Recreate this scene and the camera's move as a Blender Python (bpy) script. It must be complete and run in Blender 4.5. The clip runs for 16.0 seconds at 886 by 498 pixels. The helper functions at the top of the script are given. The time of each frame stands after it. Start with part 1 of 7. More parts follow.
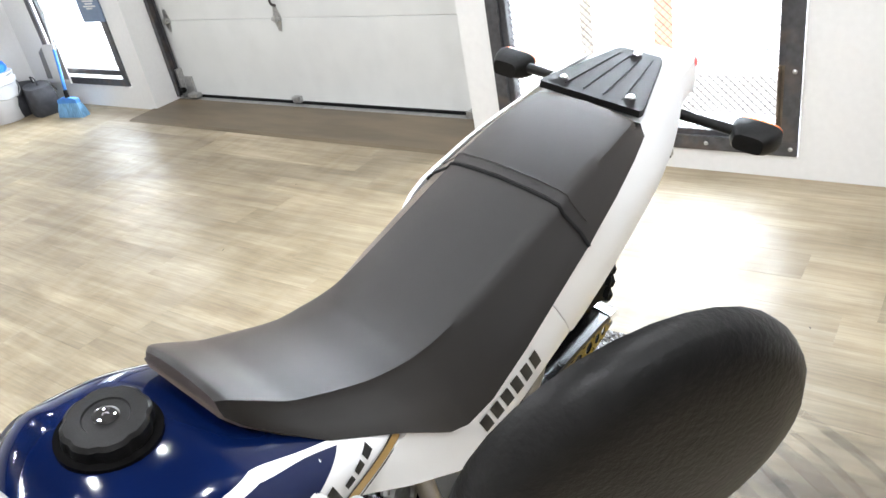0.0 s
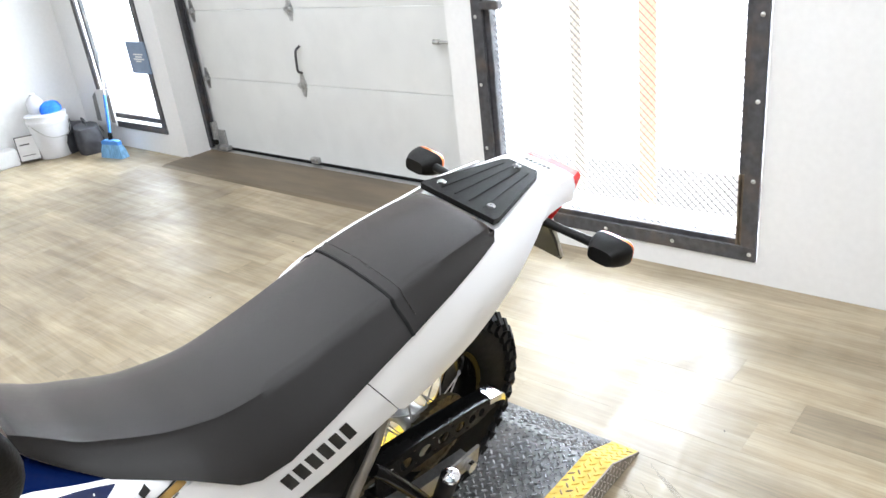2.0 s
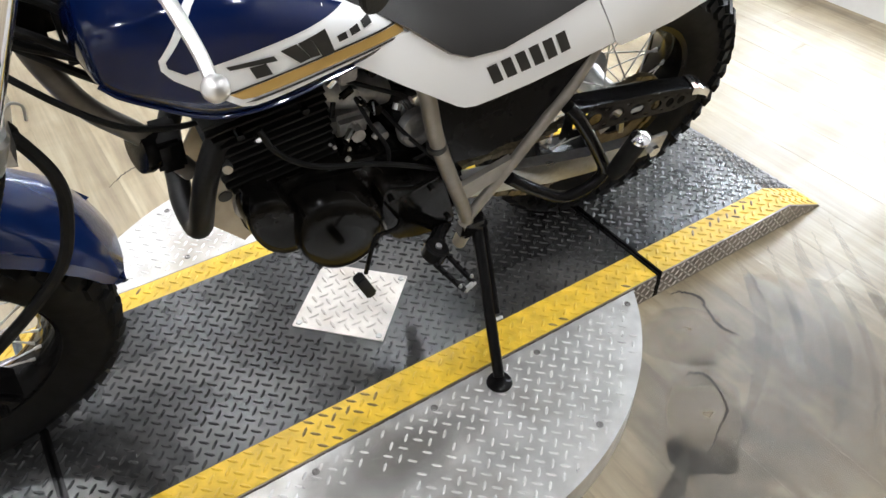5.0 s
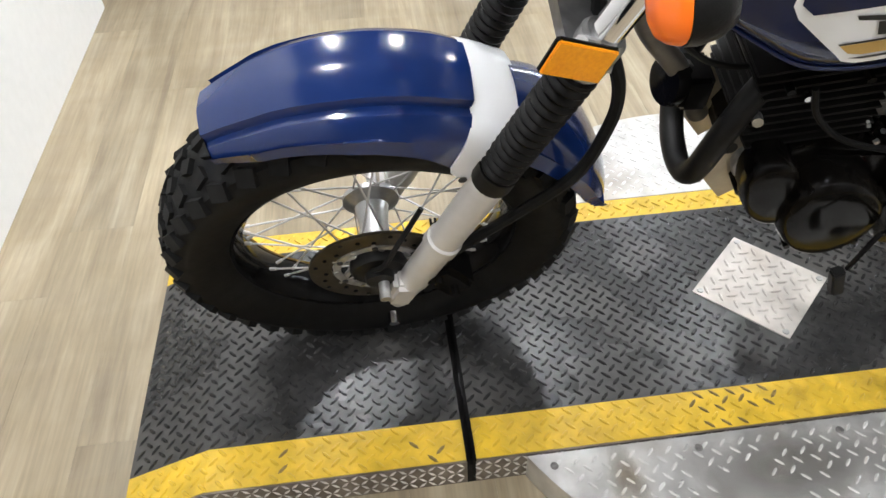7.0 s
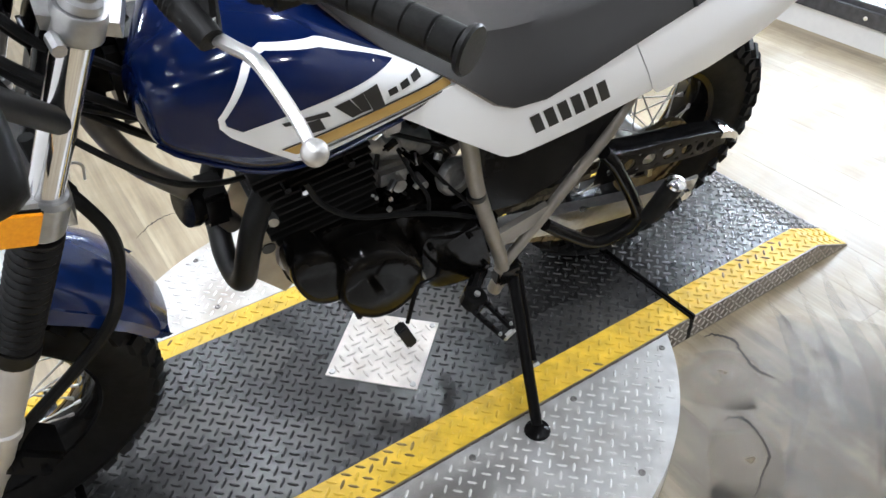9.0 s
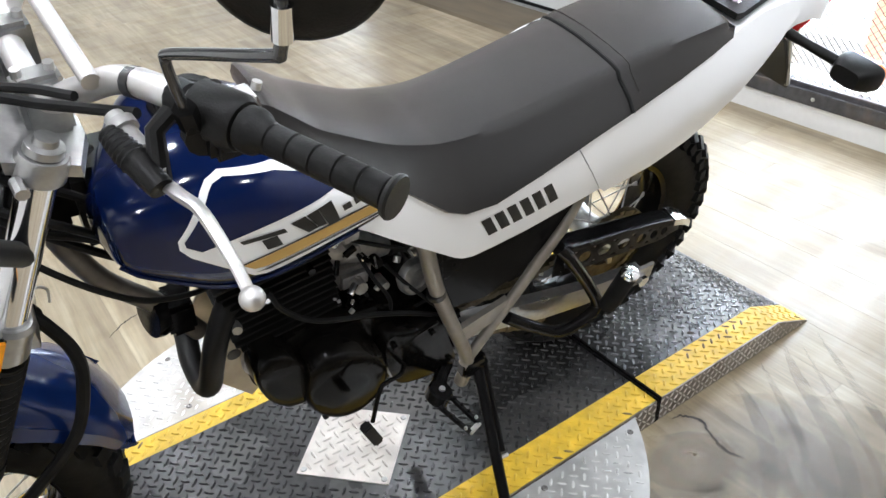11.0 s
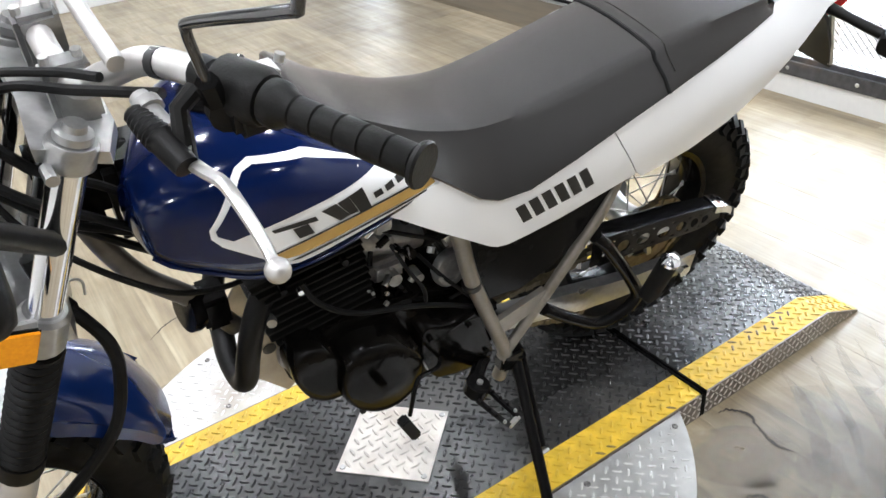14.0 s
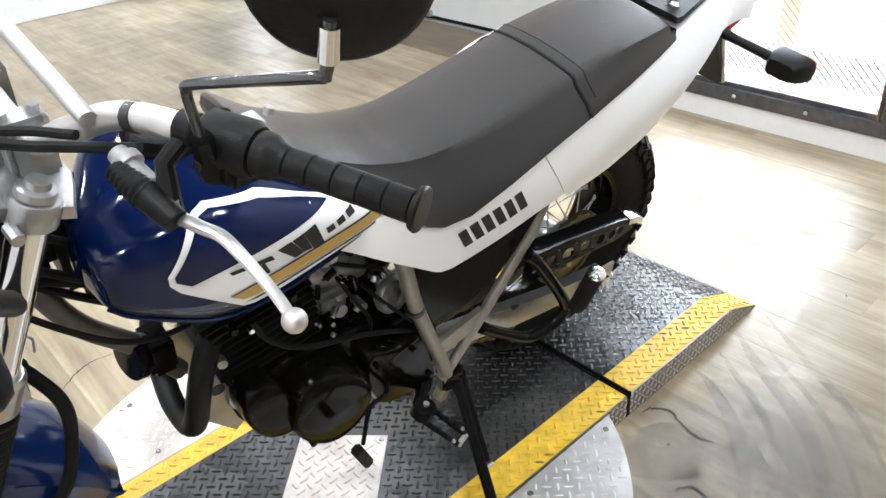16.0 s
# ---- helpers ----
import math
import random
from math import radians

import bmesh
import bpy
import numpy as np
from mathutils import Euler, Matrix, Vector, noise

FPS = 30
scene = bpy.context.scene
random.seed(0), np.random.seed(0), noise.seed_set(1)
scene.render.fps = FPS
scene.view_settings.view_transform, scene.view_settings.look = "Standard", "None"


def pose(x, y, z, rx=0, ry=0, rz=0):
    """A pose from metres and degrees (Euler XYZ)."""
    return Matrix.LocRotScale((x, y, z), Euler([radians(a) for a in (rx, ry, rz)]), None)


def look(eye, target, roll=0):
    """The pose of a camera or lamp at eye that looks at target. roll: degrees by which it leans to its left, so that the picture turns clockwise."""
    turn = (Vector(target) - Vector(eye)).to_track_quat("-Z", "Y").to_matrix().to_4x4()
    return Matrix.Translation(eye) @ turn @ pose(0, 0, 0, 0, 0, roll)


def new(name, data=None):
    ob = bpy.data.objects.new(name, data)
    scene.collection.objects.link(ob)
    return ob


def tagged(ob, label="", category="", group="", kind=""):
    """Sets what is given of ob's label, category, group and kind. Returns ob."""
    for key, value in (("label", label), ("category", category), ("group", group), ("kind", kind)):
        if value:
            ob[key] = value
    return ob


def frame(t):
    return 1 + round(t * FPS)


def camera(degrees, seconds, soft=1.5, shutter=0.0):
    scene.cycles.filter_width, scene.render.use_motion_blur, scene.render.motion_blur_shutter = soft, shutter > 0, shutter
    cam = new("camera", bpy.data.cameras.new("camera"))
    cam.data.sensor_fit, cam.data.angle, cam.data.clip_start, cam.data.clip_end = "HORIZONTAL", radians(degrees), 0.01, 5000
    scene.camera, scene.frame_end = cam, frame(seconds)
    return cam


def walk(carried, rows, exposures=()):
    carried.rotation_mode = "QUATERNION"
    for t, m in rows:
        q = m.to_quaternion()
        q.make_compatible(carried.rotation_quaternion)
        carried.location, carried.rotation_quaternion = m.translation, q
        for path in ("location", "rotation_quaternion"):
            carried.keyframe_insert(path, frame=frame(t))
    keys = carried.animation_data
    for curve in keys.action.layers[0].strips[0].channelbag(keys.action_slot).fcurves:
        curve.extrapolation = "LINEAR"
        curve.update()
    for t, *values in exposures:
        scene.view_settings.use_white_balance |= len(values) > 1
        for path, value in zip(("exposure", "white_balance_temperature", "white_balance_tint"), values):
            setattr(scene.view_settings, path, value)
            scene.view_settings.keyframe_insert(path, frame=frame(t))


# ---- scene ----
cam = camera(61.0, 16.0)
PATH = [
    (0, (-1.065, -0.466, 1.322), (0.281, 0.649, 0.349), -11.1),
    (0.5, (-1.059, -0.552, 1.332), (0.3, 0.464, 0.273), -15.2),
    (0.7, (-1.092, -0.635, 1.348), (0.341, 0.313, 0.325), -14.8),
    (1, (-1.132, -0.744, 1.377), (0.388, 0.173, 0.455), -10.2),
    (1.5, (-1.083, -0.792, 1.401), (0.397, 0.245, 0.545), -9.7),
    (2, (-0.964, -0.799, 1.386), (0.377, 0.443, 0.574), -7.0),
    (2.5, (-0.942, -0.801, 1.298), (0.29, 0.416, 0.298), -7.0),
    (3, (-0.961, -0.805, 1.247), (0.229, 0.382, 0.164), -5.5),
    (3.2, (-0.971, -0.807, 1.235), (0.194, 0.362, 0.105), -3.8),
    (5.3, (-1.118, -0.754, 1.176), (-0.448, 0.565, -0.171), -0.8),
    (5.5, (-1.146, -0.728, 1.172), (-0.586, 0.628, -0.187), -0.9),
    (6, (-1.21, -0.693, 1.151), (-0.817, 0.668, -0.261), -0.6),
    (6.5, (-1.294, -0.66, 1.148), (-1.051, 0.714, -0.285), -1.1),
    (7, (-1.349, -0.652, 1.153), (-1.228, 0.766, -0.252), -2.7),
    (7.5, (-1.287, -0.669, 1.14), (-0.998, 0.679, -0.309), -2.2),
    (8, (-1.221, -0.695, 1.164), (-0.757, 0.643, -0.248), -2.5),
    (8.5, (-1.163, -0.73, 1.182), (-0.497, 0.611, -0.144), -1.1),
    (9, (-1.123, -0.737, 1.189), (-0.287, 0.586, -0.056), -1.8),
    (9.5, (-1.115, -0.746, 1.203), (-0.18, 0.574, 0.026), -0.9),
    (10, (-1.111, -0.761, 1.235), (-0.142, 0.604, 0.14), -1.2),
    (10.2, (-1.109, -0.76, 1.245), (-0.143, 0.617, 0.163), -1.5),
    (12.3, (-1.084, -0.781, 1.221), (-0.227, 0.645, 0.111), -6.2),
    (12.5, (-1.094, -0.774, 1.204), (-0.269, 0.631, 0.044), -6.2),
    (13, (-1.095, -0.778, 1.205), (-0.223, 0.636, 0.092), -4.7),
    (13.5, (-1.089, -0.775, 1.203), (-0.214, 0.627, 0.076), -5.1),
    (14, (-1.094, -0.767, 1.213), (-0.227, 0.685, 0.146), -5.7),
    (14.5, (-1.088, -0.753, 1.208), (-0.212, 0.67, 0.109), -5.1),
    (15, (-1.098, -0.745, 1.217), (-0.184, 0.674, 0.144), -3.7),
    (15.5, (-1.097, -0.746, 1.225), (-0.116, 0.648, 0.179), -3.5),
    (16, (-1.158, -0.736, 1.247), (-0.059, 0.563, 0.196), -4.3),
]
walk(cam, [(t, look(eye, target, roll)) for t, eye, target, roll in PATH], [(0, 0.2, 6200, 10), (3, 0.15, 6050, 10), (5.3, 0.0, 6300, 10), (7.6, -0.03, 6350, 10), (8.5, 0.0, 6050, 10), (9.5, 0.0, 5950, 10), (12.5, -0.1, 6250, 10), (14, 0.05, 6150, 10), (16, 0.13, 6150, 10)])

# ---- light ----
world = bpy.data.worlds.new("sky")
scene.world = world
world.use_nodes = True
_nt = world.node_tree
_sky = _nt.nodes.new("ShaderNodeTexSky")
_sky.sky_type = "NISHITA"
_sky.sun_disc = False
_sky.sun_elevation, _sky.sun_rotation = radians(48), radians(150)
_bg = _nt.nodes["Background"]
_bg.inputs[1].default_value = 0.12
_nt.links.new(_sky.outputs[0], _bg.inputs[0])


def lamp(name, kind, m, energy, color=(1, 1, 1), **more):
    data = bpy.data.lights.new(name, kind)
    data.energy, data.color = energy, color
    for key, value in more.items():
        if key == "size":
            data.size = value
        if key == "shape":
            data.shape = value
        if key == "angle":
            data.angle = value
        if key == "size_y":
            data.size_y = value
    ob = new(name, data)
    ob.matrix_world = m
    return ob


# sun from behind the building's street side, high and hazy
lamp("sun", "SUN", look((0, 0, 0), (-0.35, 0.62, -0.9)), 3.0, (1.0, 0.96, 0.9), angle=radians(0.6))
# round ceiling downlights of the showroom
CEILING = 3.0
for _x in (-1.75, -0.55, 0.65):
    for _y in (-2.1, -0.75, 0.95, 2.3, 3.7):
        lamp("downlight", "AREA", look((_x, _y, CEILING - 0.05), (_x, _y, 0)), 15.0 * (1.45 if _x < -1 else 1.0) * (0.85 if _y < -2 else 1.0), (0.99, 0.985, 0.985), shape="DISK", size=0.11)

# ---- materials ----
def material(name, base=(0.5, 0.5, 0.5), rough=0.5, metal=0.0, vary=0.12, scale=20.0, bump=0.0, bump_scale=None, coat=0.0,
             rough_vary=0.1, random_tint=0.0, stretch=(1, 1, 1), dirt=0.0, dirt_color=(0.1, 0.08, 0.06), dirt_scale=3.0, spec=0.5):
    """A surface with colour at two scales, uneven gloss and fine relief."""
    m = bpy.data.materials.new(name)
    m.use_nodes = True
    nt = m.node_tree
    n, l = nt.nodes, nt.links
    b = n["Principled BSDF"]
    b.inputs["Metallic"].default_value = metal
    b.inputs["Specular IOR Level"].default_value = spec
    if coat:
        b.inputs["Coat Weight"].default_value = coat
        b.inputs["Coat Roughness"].default_value = 0.06
    tc = n.new("ShaderNodeTexCoord")
    mp = n.new("ShaderNodeMapping")
    mp.inputs["Scale"].default_value = stretch
    l.new(tc.outputs["Object"], mp.inputs[0])
    fine = n.new("ShaderNodeTexNoise")
    fine.inputs["Scale"].default_value, fine.inputs["Detail"].default_value = scale, 6
    l.new(mp.outputs[0], fine.inputs[0])
    big = n.new("ShaderNodeTexNoise")
    big.inputs["Scale"].default_value, big.inputs["Detail"].default_value = dirt_scale, 4
    l.new(mp.outputs[0], big.inputs[0])
    ramp = n.new("ShaderNodeValToRGB")
    lo, hi = 1 - vary, 1 + vary
    ramp.color_ramp.elements[0].color = (*[min(1, c * lo) for c in base], 1)
    ramp.color_ramp.elements[1].color = (*[min(1, c * hi) for c in base], 1)
    ramp.color_ramp.elements[0].position, ramp.color_ramp.elements[1].position = 0.3, 0.7
    l.new(fine.outputs[0], ramp.inputs[0])
    col = ramp.outputs[0]
    if dirt:
        mask = n.new("ShaderNodeMapRange")
        mask.inputs[1].default_value, mask.inputs[2].default_value = 0.5, 0.72
        mask.inputs[4].default_value = dirt
        l.new(big.outputs[0], mask.inputs[0])
        mix = n.new("ShaderNodeMixRGB")
        mix.inputs[2].default_value = (*dirt_color, 1)
        l.new(mask.outputs[0], mix.inputs[0])
        l.new(col, mix.inputs[1])
        col = mix.outputs[0]
    if random_tint:
        info = n.new("ShaderNodeObjectInfo")
        hsv = n.new("ShaderNodeHueSaturation")
        rng = n.new("ShaderNodeMapRange")
        rng.inputs[3].default_value, rng.inputs[4].default_value = 1 - random_tint, 1 + random_tint
        l.new(info.outputs["Random"], rng.inputs[0])
        l.new(rng.outputs[0], hsv.inputs["Value"])
        l.new(col, hsv.inputs["Color"])
        col = hsv.outputs[0]
    l.new(col, b.inputs["Base Color"])
    rr = n.new("ShaderNodeMapRange")
    rr.inputs[3].default_value, rr.inputs[4].default_value = max(0.02, rough - rough_vary), min(1, rough + rough_vary)
    l.new(big.outputs[0], rr.inputs[0])
    l.new(rr.outputs[0], b.inputs["Roughness"])
    if bump:
        tex = fine
        if bump_scale:
            tex = n.new("ShaderNodeTexNoise")
            tex.inputs["Scale"].default_value, tex.inputs["Detail"].default_value = bump_scale, 3
            l.new(mp.outputs[0], tex.inputs[0])
        bp = n.new("ShaderNodeBump")
        bp.inputs["Strength"].default_value, bp.inputs["Distance"].default_value = bump, 0.002
        l.new(tex.outputs[0], bp.inputs["Height"])
        l.new(bp.outputs[0], b.inputs["Normal"])
    return m


def glow(name, color, strength):
    m = bpy.data.materials.new(name)
    m.use_nodes = True
    nt = m.node_tree
    nt.nodes.remove(nt.nodes["Principled BSDF"])
    e = nt.nodes.new("ShaderNodeEmission")
    e.inputs[0].default_value, e.inputs[1].default_value = (*color, 1), strength
    nt.links.new(e.outputs[0], nt.nodes["Material Output"].inputs[0])
    return m


def glass(name, color=(1, 1, 1), rough=0.0):
    m = bpy.data.materials.new(name)
    m.use_nodes = True
    b = m.node_tree.nodes["Principled BSDF"]
    b.inputs["Base Color"].default_value = (*color, 1)
    b.inputs["Transmission Weight"].default_value = 1.0
    b.inputs["Roughness"].default_value = rough
    b.inputs["IOR"].default_value = 1.45
    return m


def planks(name):
    """Printed oak boards: each board its own tone, with long grain, knots and a satin wear layer."""
    m = bpy.data.materials.new(name)
    m.use_nodes = True
    nt = m.node_tree
    n, l = nt.nodes, nt.links
    b = n["Principled BSDF"]
    tc, info = n.new("ShaderNodeTexCoord"), n.new("ShaderNodeObjectInfo")
    shift = n.new("ShaderNodeVectorMath")
    shift.operation = "MULTIPLY"
    shift.inputs[1].default_value = (37.0, 53.0, 11.0)
    l.new(info.outputs["Random"], shift.inputs[0])
    add = n.new("ShaderNodeVectorMath")
    l.new(tc.outputs["Object"], add.inputs[0])
    l.new(shift.outputs[0], add.inputs[1])
    mp = n.new("ShaderNodeMapping")
    mp.inputs["Scale"].default_value = (9.0, 0.9, 1.0)
    l.new(add.outputs[0], mp.inputs[0])
    streak = n.new("ShaderNodeTexNoise")
    streak.inputs["Scale"].default_value, streak.inputs["Detail"].default_value, streak.inputs["Roughness"].default_value = 1.6, 7, 0.62
    streak.inputs["Distortion"].default_value = 0.6
    l.new(mp.outputs[0], streak.inputs[0])
    mp2 = n.new("ShaderNodeMapping")
    mp2.inputs["Scale"].default_value = (70.0, 2.2, 1.0)
    l.new(add.outputs[0], mp2.inputs[0])
    grain = n.new("ShaderNodeTexNoise")
    grain.inputs["Scale"].default_value, grain.inputs["Detail"].default_value = 2.0, 5
    l.new(mp2.outputs[0], grain.inputs[0])
    ramp = n.new("ShaderNodeValToRGB")
    e = ramp.color_ramp.elements
    e[0].position, e[0].color = 0.26, (0.20, 0.163, 0.114, 1)
    e[1].position, e[1].color = 0.74, (0.43, 0.378, 0.285, 1)
    mid = e.new(0.48)
    mid.color = (0.305, 0.256, 0.178, 1)
    l.new(streak.outputs[0], ramp.inputs[0])
    mix = n.new("ShaderNodeMixRGB")
    mix.blend_type = "OVERLAY"
    mix.inputs[0].default_value = 0.32
    l.new(ramp.outputs[0], mix.inputs[1])
    l.new(grain.outputs[0], mix.inputs[2])
    hsv = n.new("ShaderNodeHueSaturation")
    hsv.inputs["Saturation"].default_value = 1.11
    rng = n.new("ShaderNodeMapRange")
    rng.inputs[3].default_value, rng.inputs[4].default_value = 0.85, 1.13
    l.new(info.outputs["Random"], rng.inputs[0])
    l.new(rng.outputs[0], hsv.inputs["Value"])
    l.new(mix.outputs[0], hsv.inputs["Color"])
    geo = n.new("ShaderNodeNewGeometry")
    blot = n.new("ShaderNodeTexNoise")
    blot.inputs["Scale"].default_value, blot.inputs["Detail"].default_value, blot.inputs["Roughness"].default_value = 2.2, 6, 0.6
    mp3 = n.new("ShaderNodeMapping")
    mp3.inputs["Scale"].default_value = (1.6, 0.7, 1.0)
    l.new(geo.outputs["Position"], mp3.inputs[0])
    l.new(mp3.outputs[0], blot.inputs[0])
    tone = n.new("ShaderNodeValToRGB")
    tone.color_ramp.elements[0].position, tone.color_ramp.elements[0].color = 0.34, (0.64, 0.60, 0.53, 1)
    tone.color_ramp.elements[1].position, tone.color_ramp.elements[1].color = 0.66, (1.12, 1.1, 1.06, 1)
    l.new(blot.outputs[0], tone.inputs[0])
    grime = n.new("ShaderNodeMixRGB")
    grime.blend_type = "MULTIPLY"
    grime.inputs[0].default_value = 0.75
    l.new(hsv.outputs[0], grime.inputs[1])
    l.new(tone.outputs[0], grime.inputs[2])
    l.new(grime.outputs[0], b.inputs["Base Color"])
    scuff = n.new("ShaderNodeTexNoise")
    scuff.inputs["Scale"].default_value, scuff.inputs["Detail"].default_value = 2.5, 5
    l.new(tc.outputs["Object"], scuff.inputs[0])
    rr = n.new("ShaderNodeMapRange")
    rr.inputs[3].default_value, rr.inputs[4].default_value = 0.33, 0.47
    l.new(scuff.outputs[0], rr.inputs[0])
    # cleaner swirls and dull scuffed areas run across the boards
    swirl = n.new("ShaderNodeTexNoise")
    swirl.inputs["Scale"].default_value, swirl.inputs["Detail"].default_value, swirl.inputs["Distortion"].default_value = 3.2, 4, 1.6
    mp4 = n.new("ShaderNodeMapping")
    mp4.inputs["Rotation"].default_value = (0, 0, 0.75)
    mp4.inputs["Scale"].default_value = (0.45, 1.9, 1.0)
    l.new(geo.outputs["Position"], mp4.inputs[0])
    l.new(mp4.outputs[0], swirl.inputs[0])
    dull = n.new("ShaderNodeMapRange")
    dull.inputs[1].default_value, dull.inputs[2].default_value = 0.42, 0.66
    dull.inputs[3].default_value, dull.inputs[4].default_value = 0.0, 0.10
    l.new(swirl.outputs[0], dull.inputs[0])
    both = n.new("ShaderNodeMath")
    l.new(rr.outputs[0], both.inputs[0])
    l.new(dull.outputs[0], both.inputs[1])
    l.new(both.outputs[0], b.inputs["Roughness"])
    sheen = n.new("ShaderNodeMapRange")
    sheen.inputs[1].default_value, sheen.inputs[2].default_value = 0.42, 0.66
    sheen.inputs[3].default_value, sheen.inputs[4].default_value = 0.90, 0.70
    l.new(swirl.outputs[0], sheen.inputs[0])
    l.new(sheen.outputs[0], b.inputs["Specular IOR Level"])
    bp = n.new("ShaderNodeBump")
    bp.inputs["Strength"].default_value, bp.inputs["Distance"].default_value = 0.12, 0.0015
    l.new(grain.outputs[0], bp.inputs["Height"])
    l.new(bp.outputs[0], b.inputs["Normal"])
    return m


M_WALL = material("white_wall_paint", (0.78, 0.78, 0.77), 0.55, vary=0.02, scale=40, bump=0.04, bump_scale=180)
M_CEIL = material("ceiling_paint", (0.06, 0.06, 0.062), 0.8, vary=0.1)
M_GREYWALL = material("grey_wall_paint", (0.22, 0.22, 0.215), 0.7, vary=0.05)
M_DOOR = material("door_enamel", (0.72, 0.73, 0.71), 0.4, vary=0.04, scale=6, bump=0.1, bump_scale=300, dirt=0.12, dirt_color=(0.5, 0.5, 0.48))
M_FRAME = material("dark_steel_frame", (0.055, 0.055, 0.06), 0.45, vary=0.35, scale=30, bump=0.2, dirt=0.5, dirt_color=(0.14, 0.10, 0.07), dirt_scale=9)
M_FLOOR = planks("oak_planks")
M_SUB = material("subfloor", (0.12, 0.1, 0.08), 0.8)
M_THRESH = material("threshold_wood", (0.14, 0.108, 0.068), 0.5, vary=0.3, scale=8, stretch=(1, 0.2, 1), bump=0.2)
M_SPOKE = material("plated_spoke_wire", (0.62, 0.61, 0.6), 0.35, 0.55, vary=0.1)
M_GALV = material("galvanised_steel", (0.5, 0.5, 0.49), 0.4, 0.8, vary=0.2, scale=60)
M_RUBBER = material("black_rubber", (0.01, 0.01, 0.01), 0.6, vary=0.3, scale=40, bump=0.2, spec=0.12)
M_CHANNEL = material("worn_bronze_channel", (0.13, 0.10, 0.07), 0.5, 0.4, vary=0.4, scale=25, bump=0.2)
M_MESH = material("expanded_steel", (0.045, 0.043, 0.041), 0.6)
# worn rear ramp bars, set paler to stand in for the window's glint
M_TREAD_GLINT = material("worn_tread_bars", (0.24, 0.242, 0.25), 0.27, 0.75, vary=0.4, scale=60, bump=0.2, dirt=0.4, dirt_color=(0.2, 0.2, 0.2), dirt_scale=6)
M_SKIRT = material("dulled_aluminium_skirt", (0.24, 0.21, 0.175), 0.4, 0.8, vary=0.3, scale=22, bump=0.2, dirt=0.6, dirt_color=(0.13, 0.11, 0.085), dirt_scale=7)
# brown blotches put in for the warm reflections on the cover plate
M_COVER = material("cover_aluminium", (0.60, 0.565, 0.52), 0.40, 0.35, vary=0.25, scale=16, bump=0.3, dirt=0.6, dirt_color=(0.36, 0.29, 0.22), dirt_scale=11)
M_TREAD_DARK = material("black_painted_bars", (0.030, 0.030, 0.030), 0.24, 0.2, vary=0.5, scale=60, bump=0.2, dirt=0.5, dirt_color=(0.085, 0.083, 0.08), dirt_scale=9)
M_TRACK = material("black_tread_paint", (0.033, 0.0325, 0.032), 0.27, 0.2, vary=0.45, scale=45, bump=0.30, rough_vary=0.12, dirt=0.55, dirt_color=(0.115, 0.110, 0.102), dirt_scale=5)
M_YELLOW = material("yellow_tread_paint", (0.66, 0.435, 0.032), 0.42, vary=0.22, scale=25, bump=0.25, dirt=0.3, dirt_color=(0.42, 0.27, 0.06), dirt_scale=7)
M_SILVER = material("bare_aluminium_tread", (0.60, 0.59, 0.57), 0.42, 0.8, vary=0.2, scale=18, bump=0.2, dirt=0.85, dirt_color=(0.34, 0.30, 0.25), dirt_scale=5)
# disc bars paler than their plate: the glints are in the colour
M_DISC_BAR = material("rubbed_aluminium_bars", (0.70, 0.69, 0.67), 0.3, 0.35, vary=0.2, scale=30, bump=0.15, dirt=0.5, dirt_color=(0.40, 0.37, 0.33), dirt_scale=6)
M_SCRAPED = material("scraped_bar_metal", (0.22, 0.155, 0.055), 0.45, 0.3, vary=0.4, scale=60)
M_SCREW = material("dulled_screw", (0.20, 0.19, 0.18), 0.4, 0.7, vary=0.4, scale=200)
M_SKY = glow("daylight_haze", (0.88, 0.95, 1.0), 27.0)
M_CONC = material("sunlit_concrete", (0.5, 0.49, 0.47), 0.9, vary=0.15, scale=12)
M_BLUE_PLASTIC = material("blue_plastic", (0.05, 0.22, 0.6), 0.4)
M_WHITE_PLASTIC = material("white_plastic", (0.75, 0.76, 0.78), 0.4, vary=0.03)
M_GREY_BAG = material("dark_grey_fabric", (0.045, 0.047, 0.055), 0.75, vary=0.25, bump=0.3)
M_CARD = material("white_card", (0.7, 0.7, 0.69), 0.6, vary=0.05)
M_BLUEGREY = material("blue_grey_card", (0.16, 0.22, 0.32), 0.5)
M_PANE = glass("clear_glass")

# motorcycle
M_BLUE = material("blue_lacquer", (0.0021, 0.0078, 0.045), 0.10, vary=0.06, scale=4, coat=0.26, rough_vary=0.02, spec=0.26)
# brighter than the tank's blue: lamp light on the upturned fender is in it
M_FENDER = material("moulded_blue_plastic", (0.0062, 0.0215, 0.105), 0.16, vary=0.08, scale=6, coat=0.3, rough_vary=0.04, spec=0.4)
M_WHITE = material("white_gloss_plastic", (0.88, 0.885, 0.89), 0.3, vary=0.02, scale=5, coat=0.3, rough_vary=0.05)
M_SEAT = material("grained_vinyl", (0.0030, 0.0020, 0.0013), 0.44, vary=0.12, scale=300, bump=0.25, bump_scale=900, rough_vary=0.06, spec=0.5)
